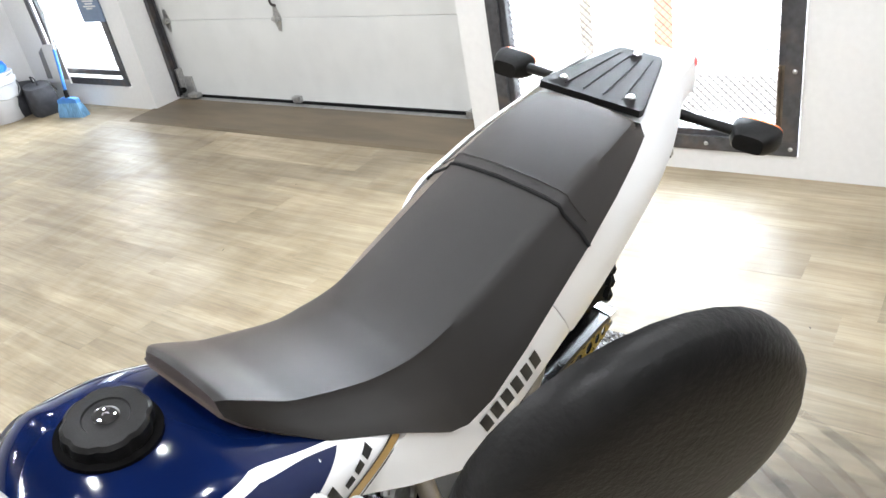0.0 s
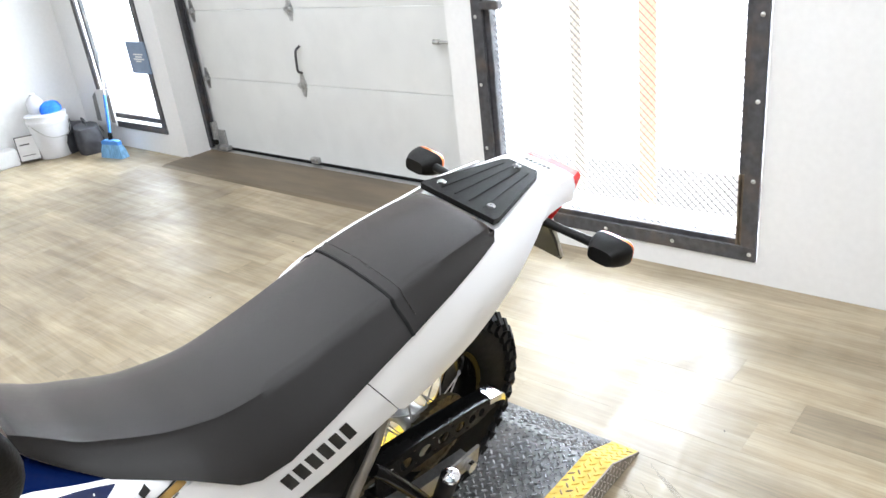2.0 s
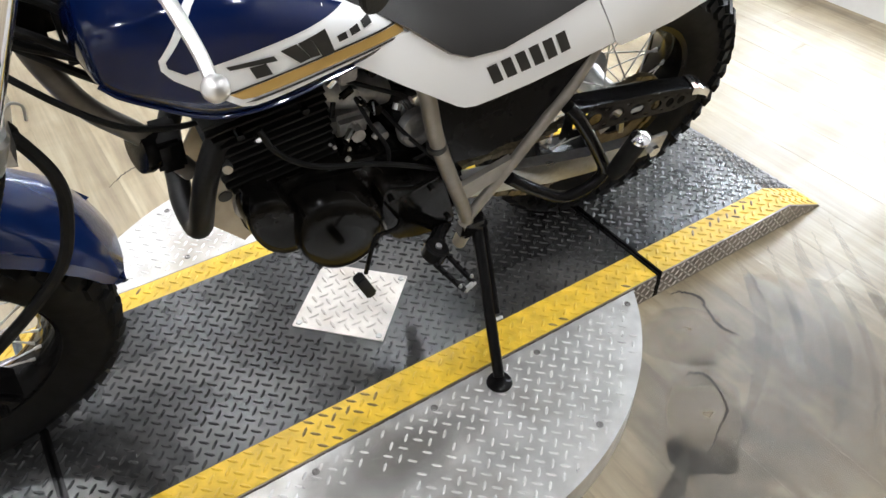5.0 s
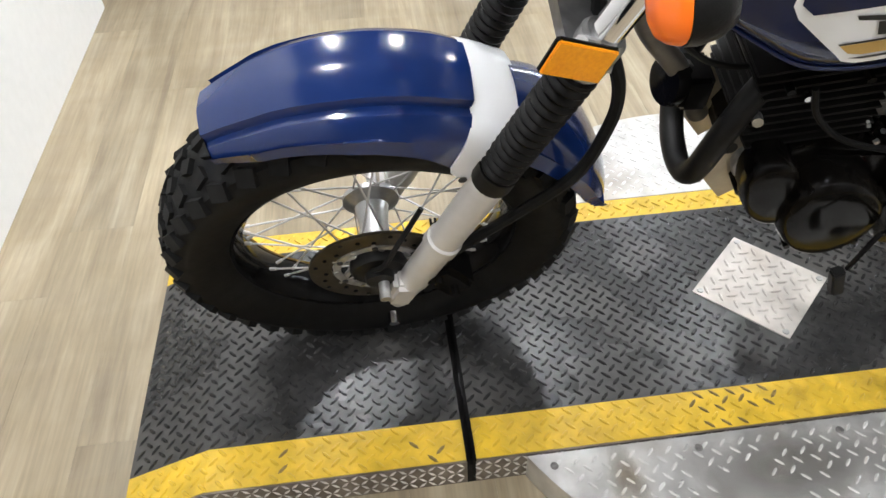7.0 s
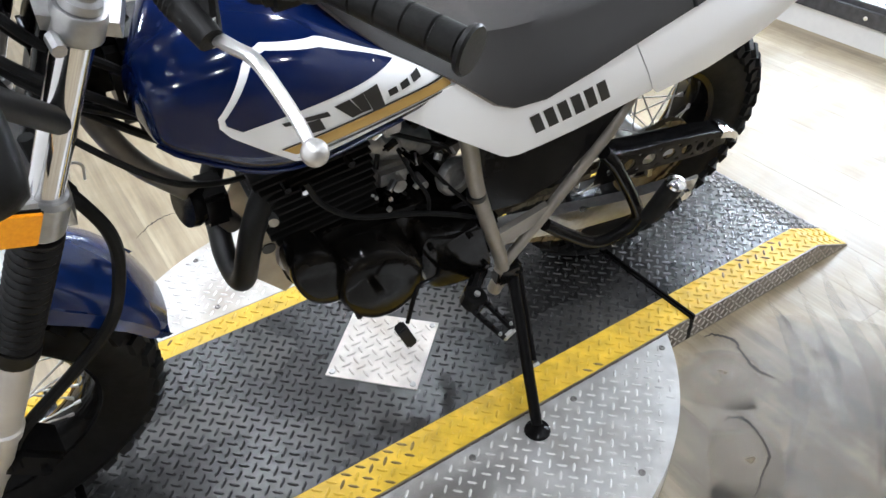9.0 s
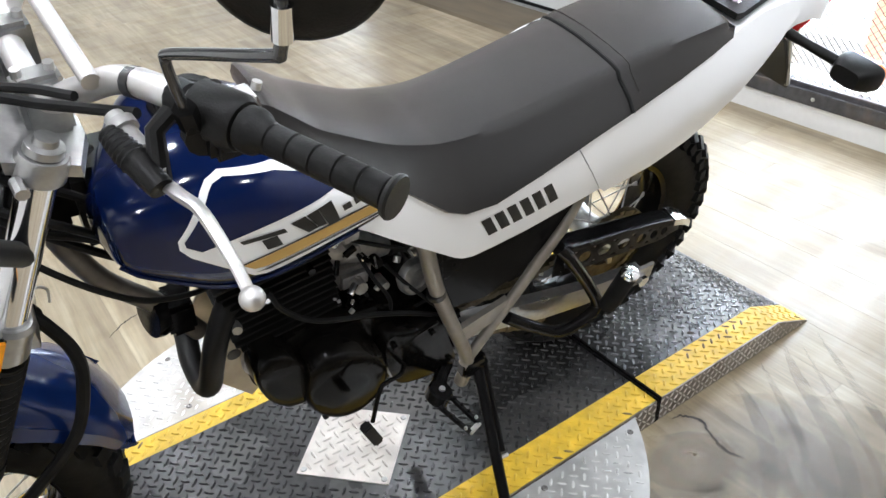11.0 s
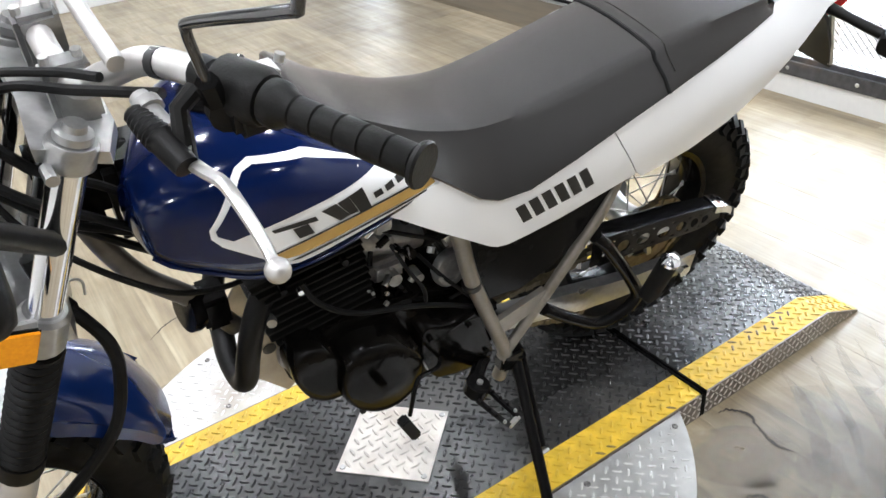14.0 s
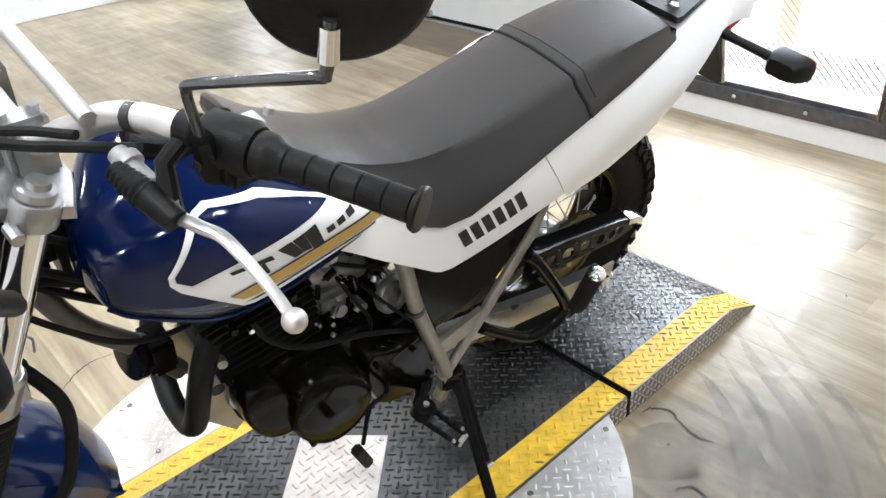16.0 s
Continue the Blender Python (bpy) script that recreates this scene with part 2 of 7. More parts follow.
# warm sheen added to lighten the top, as window gloss does at a slant
_b = M_SEAT.node_tree.nodes["Principled BSDF"]
_b.inputs["Sheen Weight"].default_value, _b.inputs["Sheen Roughness"].default_value = 0.27, 0.4
_b.inputs["Sheen Tint"].default_value = (1.0, 0.80, 0.66, 1)
M_BLACK = material("black_enamel", (0.0056, 0.0054, 0.0054), 0.16, vary=0.25, scale=60, bump=0.03, rough_vary=0.06, spec=0.07)
M_STEM = material("black_plated_steel", (0.03, 0.03, 0.031), 0.16, 0.2, vary=0.1, scale=60, coat=0.6, rough_vary=0.04)
M_ENGINE = material("engine_enamel", (0.0038, 0.0035, 0.0031), 0.14, vary=0.4, scale=28, bump=0.25, rough_vary=0.06, dirt=0.25, dirt_color=(0.018, 0.014, 0.010), dirt_scale=14, spec=0.085)
# fins: rougher and a little lighter than the engine enamel
M_FIN = material("sooty_fin_enamel", (0.0075, 0.0072, 0.0068), 0.4, vary=0.4, scale=40, bump=0.3, spec=0.2)
M_DULL = material("dull_cast_alloy", (0.40, 0.395, 0.385), 0.36, 0.7, vary=0.25, scale=70, bump=0.2, dirt=0.4, dirt_color=(0.06, 0.055, 0.05), dirt_scale=25)
M_MATT = material("matt_black_plastic", (0.0056, 0.0053, 0.0050), 0.42, vary=0.25, scale=200, bump=0.15, bump_scale=500, spec=0.2)
M_TYRE = material("tyre_rubber", (0.0085, 0.0085, 0.0085), 0.6, vary=0.35, scale=50, bump=0.3, dirt=0.25, dirt_color=(0.012, 0.010, 0.008), dirt_scale=8, spec=0.13)
M_CHROME = material("chrome", (0.78, 0.78, 0.79), 0.1, 1.0, vary=0.03, rough_vary=0.04)
M_ALLOY = material("cast_alloy", (0.37, 0.37, 0.365), 0.3, 0.85, vary=0.12, scale=80, bump=0.1)
M_FRAMEP = material("silver_frame_paint", (0.26, 0.238, 0.208), 0.4, 0.45, vary=0.12, scale=40)
M_FRAMED = material("dark_frame_paint", (0.13, 0.118, 0.102), 0.42, 0.4, vary=0.2, scale=40)
M_SLIDER = material("silver_lacquer", (0.62, 0.6, 0.58), 0.35, 0.35, vary=0.08)
M_AMBER = material("amber_plastic", (0.9, 0.17, 0.01), 0.25, vary=0.05)
M_REFLECT = material("amber_reflector", (1.0, 0.36, 0.0), 0.4, vary=0.12, scale=250)
M_RED = material("red_lens", (0.75, 0.03, 0.03), 0.2)
M_GOLD = material("gold_decal", (0.52, 0.33, 0.09), 0.4, vary=0.05)
M_INK = material("black_decal", (0.012, 0.012, 0.012), 0.4)
M_DISC = material("brake_disc_steel", (0.062, 0.052, 0.036), 0.38, 0.8, vary=0.25, scale=60)
M_CHAIN = material("chain_steel", (0.13, 0.105, 0.065), 0.45, 0.8, vary=0.4, scale=90)
M_LEVER = material("polished_lever", (0.6, 0.585, 0.57), 0.34, 0.8, vary=0.05)
M_BRONZE = material("engine_plate", (0.42, 0.37, 0.29), 0.4, 0.7, vary=0.2)


def backlit(name, color, share):
    """Thin plastic that lets a little of the daylight behind it through."""
    m = bpy.data.materials.new(name)
    m.use_nodes = True
    nt = m.node_tree
    d, t, mix = nt.nodes.new("ShaderNodeBsdfDiffuse"), nt.nodes.new("ShaderNodeBsdfTranslucent"), nt.nodes.new("ShaderNodeMixShader")
    noise = nt.nodes.new("ShaderNodeTexNoise")
    noise.inputs["Scale"].default_value = 30
    tint = nt.nodes.new("ShaderNodeMixRGB")
    tint.inputs[0].default_value = 0.5
    tint.inputs[1].default_value, tint.inputs[2].default_value = (*color, 1), (*[c * 0.8 for c in color], 1)
    nt.links.new(noise.outputs[0], tint.inputs[0])
    for one in (d, t):
        nt.links.new(tint.outputs[0], one.inputs[0])
    mix.inputs[0].default_value = share
    nt.links.new(d.outputs[0], mix.inputs[1])
    nt.links.new(t.outputs[0], mix.inputs[2])
    nt.links.new(mix.outputs[0], nt.nodes["Material Output"].inputs[0])
    return m


M_STRIP = backlit("orange_barrier_plastic", (0.90, 0.50, 0.36), 0.27)
M_POST = backlit("grey_post_plastic", (0.56, 0.49, 0.42), 0.15)
# colour of the added strip that dims the ground outside the window
M_DIM_GROUND = material("dusty_asphalt", (0.105, 0.090, 0.075), 0.9, vary=0.25, scale=60, bump=0.3)
M_TEAR = material("torn_floor_edge", (0.035, 0.03, 0.026), 0.8, vary=0.3, scale=60)


def worn(name, color, rough, cover, scale, soft=False):
    """A broken film of grime through which the boards show."""
    m = material(name, color, rough, vary=0.2, scale=scale)
    nt = m.node_tree
    b, out = nt.nodes["Principled BSDF"], nt.nodes["Material Output"]
    clear, mix, noise, rng = nt.nodes.new("ShaderNodeBsdfTransparent"), nt.nodes.new("ShaderNodeMixShader"), nt.nodes.new("ShaderNodeTexNoise"), nt.nodes.new("ShaderNodeMapRange")
    noise.inputs["Scale"].default_value, noise.inputs["Detail"].default_value = scale, 7
    tc = nt.nodes.new("ShaderNodeTexCoord")
    nt.links.new(tc.outputs["Object"], noise.inputs[0])
    rng.inputs[1].default_value, rng.inputs[2].default_value, rng.inputs[3].default_value, rng.inputs[4].default_value = 0.32, 0.68, cover * 0.25, cover
    nt.links.new(noise.outputs[0], rng.inputs[0])
    # it thins out raggedly towards its rim
    mid, length, rim, fade = nt.nodes.new("ShaderNodeVectorMath"), nt.nodes.new("ShaderNodeVectorMath"), nt.nodes.new("ShaderNodeMath"), nt.nodes.new("ShaderNodeMapRange")
    mid.operation, length.operation, rim.operation = "SUBTRACT", "LENGTH", "ADD"
    mid.inputs[1].default_value = (0.5, 0.5, 0.5 if soft else 0.0)
    nt.links.new(tc.outputs["Generated"], mid.inputs[0])
    flat = nt.nodes.new("ShaderNodeVectorMath")
    flat.operation = "MULTIPLY"
    flat.inputs[1].default_value = (2.0, 2.0, 0.0)
    nt.links.new(mid.outputs[0], flat.inputs[0])
    nt.links.new(flat.outputs[0], length.inputs[0])
    nt.links.new(length.outputs["Value"], rim.inputs[0])
    nt.links.new(noise.outputs[0], rim.inputs[1])
    fade.inputs[1].default_value, fade.inputs[2].default_value, fade.inputs[3].default_value, fade.inputs[4].default_value = 0.75, 1.35, 1.0, 0.0
    nt.links.new(rim.outputs[0], fade.inputs[0])
    both = nt.nodes.new("ShaderNodeMath")
    both.operation = "MULTIPLY"
    nt.links.new(rng.outputs[0], both.inputs[0])
    if soft:
        nt.links.new(fade.outputs[0], both.inputs[1])
    else:
        both.inputs[1].default_value = 1.0
    nt.links.new(both.outputs[0], mix.inputs[0])
    nt.links.new(clear.outputs[0], mix.inputs[1])
    nt.links.new(b.outputs[0], mix.inputs[2])
    nt.links.new(mix.outputs[0], out.inputs[0])
    return m


M_STAIN = worn("worn_floor_patch", (0.22, 0.175, 0.115), 0.5, 0.8, 14, soft=True)
M_GRIME = worn("grey_floor_grime", (0.145, 0.125, 0.10), 0.45, 0.62, 7, soft=True)
M_SCRAPE = worn("pale_scrape", (0.47, 0.43, 0.36), 0.5, 0.25, 22, soft=True)
M_RUSTY = worn("brown_deck_stain", (0.30, 0.235, 0.15), 0.5, 0.45, 12, soft=True)
M_SOOT = worn("grey_deck_dirt", (0.17, 0.155, 0.135), 0.5, 0.5, 9, soft=True)
M_SMEAR = worn("tyre_mark", (0.13, 0.11, 0.08), 0.5, 0.29, 18)
M_BLUE_BRUSH = material("blue_bristle", (0.16, 0.34, 0.55), 0.8, vary=0.3, scale=90, stretch=(1, 1, 0.1), bump=0.4)
M_BLUE_BRIGHT = material("blue_cloth", (0.02, 0.16, 0.75), 0.8, vary=0.2, scale=60, bump=0.4)

# ---- building tools ----
def link_mesh(name, bm, mat, smooth=None):
    me = bpy.data.meshes.new(name)
    bmesh.ops.recalc_face_normals(bm, faces=bm.faces)
    bm.to_mesh(me)
    bm.free()
    for one in mat if isinstance(mat, (list, tuple)) else (mat,):
        me.materials.append(one)
    if smooth is not None:
        me.shade_smooth()
        me.set_sharp_from_angle(angle=radians(smooth))
    return new(name, me)


def part(name, bm, mat, parent, label="", smooth=35):
    ob = link_mesh(name, bm, mat, smooth)
    ob.parent = parent
    if label:
        tagged(ob, label)
    return ob


def box(bm, x0, x1, y0, y1, z0, z1, bevel=0.0, m=None):
    made = bmesh.ops.create_cube(bm, size=1.0)["verts"]
    for v in made:
        v.co = Vector((x0 + (v.co.x + 0.5) * (x1 - x0), y0 + (v.co.y + 0.5) * (y1 - y0), z0 + (v.co.z + 0.5) * (z1 - z0)))
    if bevel:
        edges = list({e for v in made for e in v.link_edges})
        made = list({v for f in bmesh.ops.bevel(bm, geom=edges, offset=bevel, segments=2, affect="EDGES")["faces"] for v in f.verts} | {v for v in made if v.is_valid})
    if m is not None:
        bmesh.ops.transform(bm, matrix=m, verts=[v for v in made if v.is_valid])
    return bm


def boxes(*rows, bevel=0.0):
    bm = bmesh.new()
    for row in rows:
        box(bm, *row, bevel=bevel)
    return bm


def extrude_poly(bm, pts, depth, place=lambda p: p):
    """A flat polygon given as (u, v), made solid from w = 0 to w = depth; place maps (u, v, w) to 3D."""
    lo = [bm.verts.new(place((u, v, 0.0))) for u, v in pts]
    hi = [bm.verts.new(place((u, v, depth))) for u, v in pts]
    bm.faces.new(lo)
    bm.faces.new(hi[::-1])
    for i in range(len(pts)):
        j = (i + 1) % len(pts)
        bm.faces.new((lo[i], lo[j], hi[j], hi[i]))
    return bm


def sweep(bm, pts, radius, seg=10, caps=True, closed=False, flat=None):
    """A tube along points; radius may be a list; flat gives the second half-axis as a share of the first."""
    pts = [Vector(p) for p in pts]
    n = len(pts)
    rad = radius if isinstance(radius, (list, tuple)) else [radius] * n
    rings, ref = [], None
    for i, p in enumerate(pts):
        a = pts[i - 1] if (i or closed) else p
        b = pts[(i + 1) % n] if (i < n - 1 or closed) else p
        t = (b - a).normalized()
        if ref is None:
            ref = t.orthogonal().normalized() if abs(t.z) > 0.95 else t.cross(Vector((0, 0, 1))).normalized()
        u = (ref - t * ref.dot(t)).normalized()
        ref = u
        w = t.cross(u)
        rings.append([bm.verts.new(p + rad[i] * (math.cos(k * math.tau / seg) * u + (flat or 1) * math.sin(k * math.tau / seg) * w)) for k in range(seg)])
    for i in range(n if closed else n - 1):
        a, b = rings[i], rings[(i + 1) % n]
        for k in range(seg):
            bm.faces.new((a[k], a[(k + 1) % seg], b[(k + 1) % seg], b[k]))
    if caps and not closed:
        bm.faces.new(rings[0])
        bm.faces.new(rings[-1][::-1])
    return bm


def curve_pts(ctrl, n=8):
    """Catmull-Rom points through the control points."""
    c = [Vector(p) for p in ctrl]
    c = [2 * c[0] - c[1], *c, 2 * c[-1] - c[-2]]
    out = []
    for i in range(1, len(c) - 2):
        for k in range(n):
            t = k / n
            out.append(0.5 * (2 * c[i] + (c[i + 1] - c[i - 1]) * t + (2 * c[i - 1] - 5 * c[i] + 4 * c[i + 1] - c[i + 2]) * t * t
                              + (3 * c[i] - c[i - 1] - 3 * c[i + 1] + c[i + 2]) * t ** 3))
    out.append(c[-2])
    return out


def lathe(bm, profile, centre, axis=(0, 1, 0), seg=32, closed=True):
    """Turns (radius, along) pairs round an axis through centre."""
    axis = Vector(axis).normalized()
    u = axis.orthogonal().normalized()
    w = axis.cross(u)
    c = Vector(centre)
    rings = [[bm.verts.new(c + axis * h + r * (math.cos(k * math.tau / seg) * u + math.sin(k * math.tau / seg) * w)) for k in range(seg)] for r, h in profile]
    n = len(rings)
    for i in range(n if closed else n - 1):
        a, b = rings[i], rings[(i + 1) % n]
        for k in range(seg):
            bm.faces.new((a[k], a[(k + 1) % seg], b[(k + 1) % seg], b[k]))
    if not closed:
        bm.faces.new(rings[0])
        bm.faces.new(rings[-1][::-1])
    return bm


def rod(bm, a, b, r, seg=8, r2=None):
    return sweep(bm, [a, b], [r, r if r2 is None else r2], seg)


def loft(bm, sections, caps=True, ring=True):
    rows = [[bm.verts.new(p) for p in s] for s in sections]
    n = len(rows[0])
    for a, b in zip(rows, rows[1:]):
        for k in range(n if ring else n - 1):
            bm.faces.new((a[k], a[(k + 1) % n], b[(k + 1) % n], b[k]))
    if caps and ring:
        bm.faces.new(rows[0])
        bm.faces.new(rows[-1][::-1])
    return bm


# ---- the place ----
F = -0.07          # shop floor; the stand's top is z = 0
WX = 1.744         # inner face of the street wall
WXL = 1.85         # the same, beside the shutter door's far end
DX = 2.11          # shutter door's inner face
TOP = CEILING


def wall(name, rows, label, mat=None):
    ob = link_mesh(name, boxes(*rows), mat or M_WALL)
    return tagged(ob, label, "wall", kind="structure")


wall("wall_street", [
    (WX, WX + 0.4, -0.66, 0.075, F, TOP), (WX, WX + 0.4, 0.075, 1.365, F, 0.02), (WX, WX + 0.4, 0.075, 1.365, 2.12, TOP),
    (WX, WX + 0.4, 1.365, 1.52, F, TOP), (WX, WX + 0.4, 1.52, 4.38, 2.42, TOP)], "white painted street wall with a barred window opening")
wall("wall_corner", [(WXL, WXL + 0.4, 4.38, 4.46, F, TOP), (WXL, WXL + 0.4, 4.46, 5.42, F, 0.09), (WXL, WXL + 0.4, 4.46, 5.42, 2.12, TOP), (WXL, WXL + 0.4, 5.42, 5.95, F, TOP)],
     "white painted wall beside the shutter door")
wall("wall_far", [(-6.0, WXL, 5.78, 5.95, F, TOP)], "plain white painted side wall")
wall("wall_jog", [(1.145, 1.145 + 1.0, -4.6, -0.66, F, TOP)], "white painted wall that steps into the room")
wall("wall_front", [(-2.46, -2.285, -4.6, 1.97, F, TOP)], "white painted partition wall at the stand's front")
wall("wall_back", [(-6.0, 1.145, -4.8, -4.6, F, TOP)], "plain grey wall behind the room", M_GREYWALL)
wall("wall_end", [(-6.2, -6.0, -4.8, 5.95, F, TOP)], "plain grey end wall", M_GREYWALL)
tagged(link_mesh("ceiling", boxes((-6.2, 2.6, -4.8, 5.95, TOP, TOP + 0.1)), M_CEIL), "plain dark painted ceiling", "ceiling", kind="structure")
tagged(link_mesh("pavement", boxes((2.14, 14, -9, 16, F - 0.12, F - 0.05)), M_CONC), "pale sunlit concrete outside the windows", "pavement", kind="structure")

floor = tagged(link_mesh("floor", boxes((-6.2, 2.14, -4.8, 5.95, F - 0.1, F - 0.006)), M_SUB), "wood-look plank floor with pale worn oak boards", "floor", kind="structure")

# ---- window with steel frame and expanded metal ----
def steel_window(name, x, y0, y1, z0, z1, bar, label, bolts=True):
    w = tagged(new(name), label, "window", kind="structure")
    f = part("window_frame", boxes((x - 0.012, x + 0.006, y0, y1, z0, z0 + bar), (x - 0.012, x + 0.006, y0, y1, z1 - bar, z1),
                                   (x - 0.012, x + 0.006, y0, y0 + bar, z0 + bar, z1 - bar), (x - 0.012, x + 0.006, y1 - bar, y1, z0 + bar, z1 - bar), bevel=0.002), M_FRAME, w, "dark scuffed steel angle frame")
    if bolts:
        spots = [(y0 + bar / 2.5, z0 + 0.03 + k * 0.3) for k in range(7)] + [(y1 - bar / 2.5, z0 + 0.03 + k * 0.3) for k in range(7)] + [(y0 + 0.03 + k * 0.305, z0 + 0.03) for k in range(1, 5)]
        for y, z in spots:
            part("bolt", lathe(bmesh.new(), [(0.0075, 0), (0.009, 0.002), (0.006, 0.005), (0.001, 0.006)], (x - 0.012, y, z), (-1, 0, 0), 10, closed=False), M_GALV, f)
    return w


def expanded_metal(parent, x, y0, y1, z0, z1, cw, ch, strand):
    """Rows of zigzag strands that meet in diamonds."""
    verts, faces = [], []
    rows, cols = int((z1 - z0) / ch), int((y1 - y0) / (cw / 2))
    for r in range(rows + 1):
        for c in range(cols):
            y, ya = y0 + c * cw / 2, y0 + (c + 1) * cw / 2
            up = (c + r) % 2
            za, zb = (z0 + r * ch + ch / 2 * (1 if up else -1), z0 + r * ch + ch / 2 * (-1 if up else 1))
            k = len(verts)
            for yy, zz in ((y, za), (ya, zb)):
                verts += [(x - strand, yy, zz - strand / 2), (x + strand, yy, zz - strand / 2 + 0.001), (x + strand, yy, zz + strand / 2 + 0.001), (x - strand, yy, zz + strand / 2)]
            faces += [(k + i, k + (i + 1) % 4, k + 4 + (i + 1) % 4, k + 4 + i) for i in range(4)]
    me = bpy.data.meshes.new("expanded_mesh")
    me.from_pydata(verts, [], faces)
    me.materials.append(M_MESH)
    ob = new("expanded_mesh", me)
    ob.parent = parent
    return tagged(ob, "expanded steel security mesh", kind="stuff")


win = steel_window("window_1", WX, 0.078, 1.36, 0.023, 2.12, 0.058, "tall barred shop window with a dark steel frame")
part("inner_frame", boxes((WX + 0.01, WX + 0.06, 0.1, 1.34, 0.045, 0.100), (WX + 0.01, WX + 0.06, 0.1, 1.34, 2.04, 2.1), (WX + 0.01, WX + 0.06, 1.275, 1.34, 0.100, 2.04), bevel=0.003), M_FRAME, win)
# slotted upright with a worn bronze channel at its foot
_slots = [(WX + 0.012, WX + 0.03, 0.110, 0.1385, 0.100, 0.40), (WX + 0.012, WX + 0.03, 0.110, 0.1385, 2.02, 2.04)]
for _k in range(54):
    _slots.append((WX + 0.012, WX + 0.03, 0.1295, 0.1385, 0.40 + _k * 0.030, 0.410 + _k * 0.030))
part("slotted_upright", boxes(*_slots, (WX + 0.012, WX + 0.03, 0.1385, 0.163, 0.100, 2.04)), M_FRAME, win, "slotted dark steel upright", smooth=None)
part("bronze_channel", boxes((WX - 0.002, WX + 0.011, 0.137, 0.147, 0.075, 0.37), (WX - 0.002, WX + 0.011, 0.151, 0.161, 0.075, 0.37), (WX + 0.004, WX + 0.011, 0.147, 0.151, 0.075, 0.37), bevel=0.002), M_CHANNEL, win, "worn bronze-brown channel")
expanded_metal(win, WX + 0.035, 0.16, 1.28, 0.1, 2.05, 0.032, 0.0155, 0.0019)
_p = part("pane", boxes((WX + 0.2, WX + 0.206, 0.075, 1.365, 0.02, 2.12)), M_PANE, win, smooth=None)
_p.visible_shadow = False
part("latch", boxes((WX - 0.03, WX + 0.01, 1.2, 1.3, 0.985, 1.02), bevel=0.004), M_FRAME, win)

win2 = steel_window("window_2", WXL, 4.465, 5.41, 0.095, 2.12, 0.05, "glazed shop door window with a dark frame", bolts=False)
part("sash", boxes((WXL + 0.02, WXL + 0.05, 4.545, 5.36, 0.16, 0.2), (WXL + 0.02, WXL + 0.05, 4.545, 5.36, 2.03, 2.07), (WXL + 0.02, WXL + 0.05, 4.545, 4.575, 0.2, 2.03), (WXL + 0.02, WXL + 0.05, 5.33, 5.36, 0.2, 2.03), bevel=0.003), M_FRAME, win2)
_p = part("pane", boxes((WXL + 0.2, WXL + 0.206, 4.46, 5.42, 0.09, 2.12)), M_PANE, win2, smooth=None)
_p.visible_shadow = False

# daylight haze beyond the glass
tagged(link_mesh("backdrop", boxes((12.0, 12.1, -30, 34, -1, 16)), M_SKY), "bright white hazy daylight outside", "sky", kind="structure")
tagged(link_mesh("barrier_strip", boxes((2.18, 2.19, 0.70, 0.785, F - 0.05, 2.4), bevel=0.002), M_STRIP), "tall orange plastic barrier strip standing outside the window", "barrier")
tagged(link_mesh("post", boxes((2.20, 2.215, 1.09, 1.15, F - 0.05, 2.4), bevel=0.002), M_POST), "slim grey post standing outside the window", "post")
# strip added to dim the bright pavement by the wall, behind the mesh
tagged(link_mesh("gutter", boxes((2.144, 3.02, -9, 16, F - 0.11, F - 0.045)), M_DIM_GROUND), "dark asphalt strip along the building", "pavement", kind="structure")

# ---- shutter door ----
door = tagged(new("door_1"), "white sectional garage door with galvanised hinges, closed", "door", kind="structure")
D0, D1 = 1.60, 4.22
_seams = [-0.045, 0.478, 0.952, 1.426, 1.9, 2.42]
for _a, _b in zip(_seams, _seams[1:]):
    part("door_panel", boxes((DX, DX + 0.045, D0 - 0.1, D1 + 0.1, _a + 0.0015, _b - 0.0015), bevel=0.003), M_DOOR, door)
part("bottom_seal", boxes((DX - 0.004, DX + 0.05, D0 - 0.1, D1 + 0.05, F, -0.042), bevel=0.004), M_RUBBER, door, "black rubber bottom seal")
part("sill_strip", boxes((DX - 0.06, DX - 0.008, D0 - 0.1, D1, F, F + 0.012), bevel=0.003), M_GALV, door, "bare metal sill strip")


def hinge(y, z):
    bm = bmesh.new()
    # two tapering leaves and a rolled knuckle with a bolt
    extrude_poly(bm, [(-0.035, 0.0), (-0.012, 0.075), (0.012, 0.075), (0.035, 0.0), (0.012, -0.075), (-0.012, -0.075)], 0.004, lambda p: (DX - p[2] - 0.0005, y + p[0], z + p[1]))
    rod(bm, (DX - 0.014, y - 0.032, z), (DX - 0.014, y + 0.032, z), 0.012, 10)
    box(bm, DX - 0.03, DX - 0.004, y - 0.014, y + 0.014, z - 0.018, z + 0.018, bevel=0.003)
    return part("hinge", bm, M_GALV, door, "galvanised door hinge")


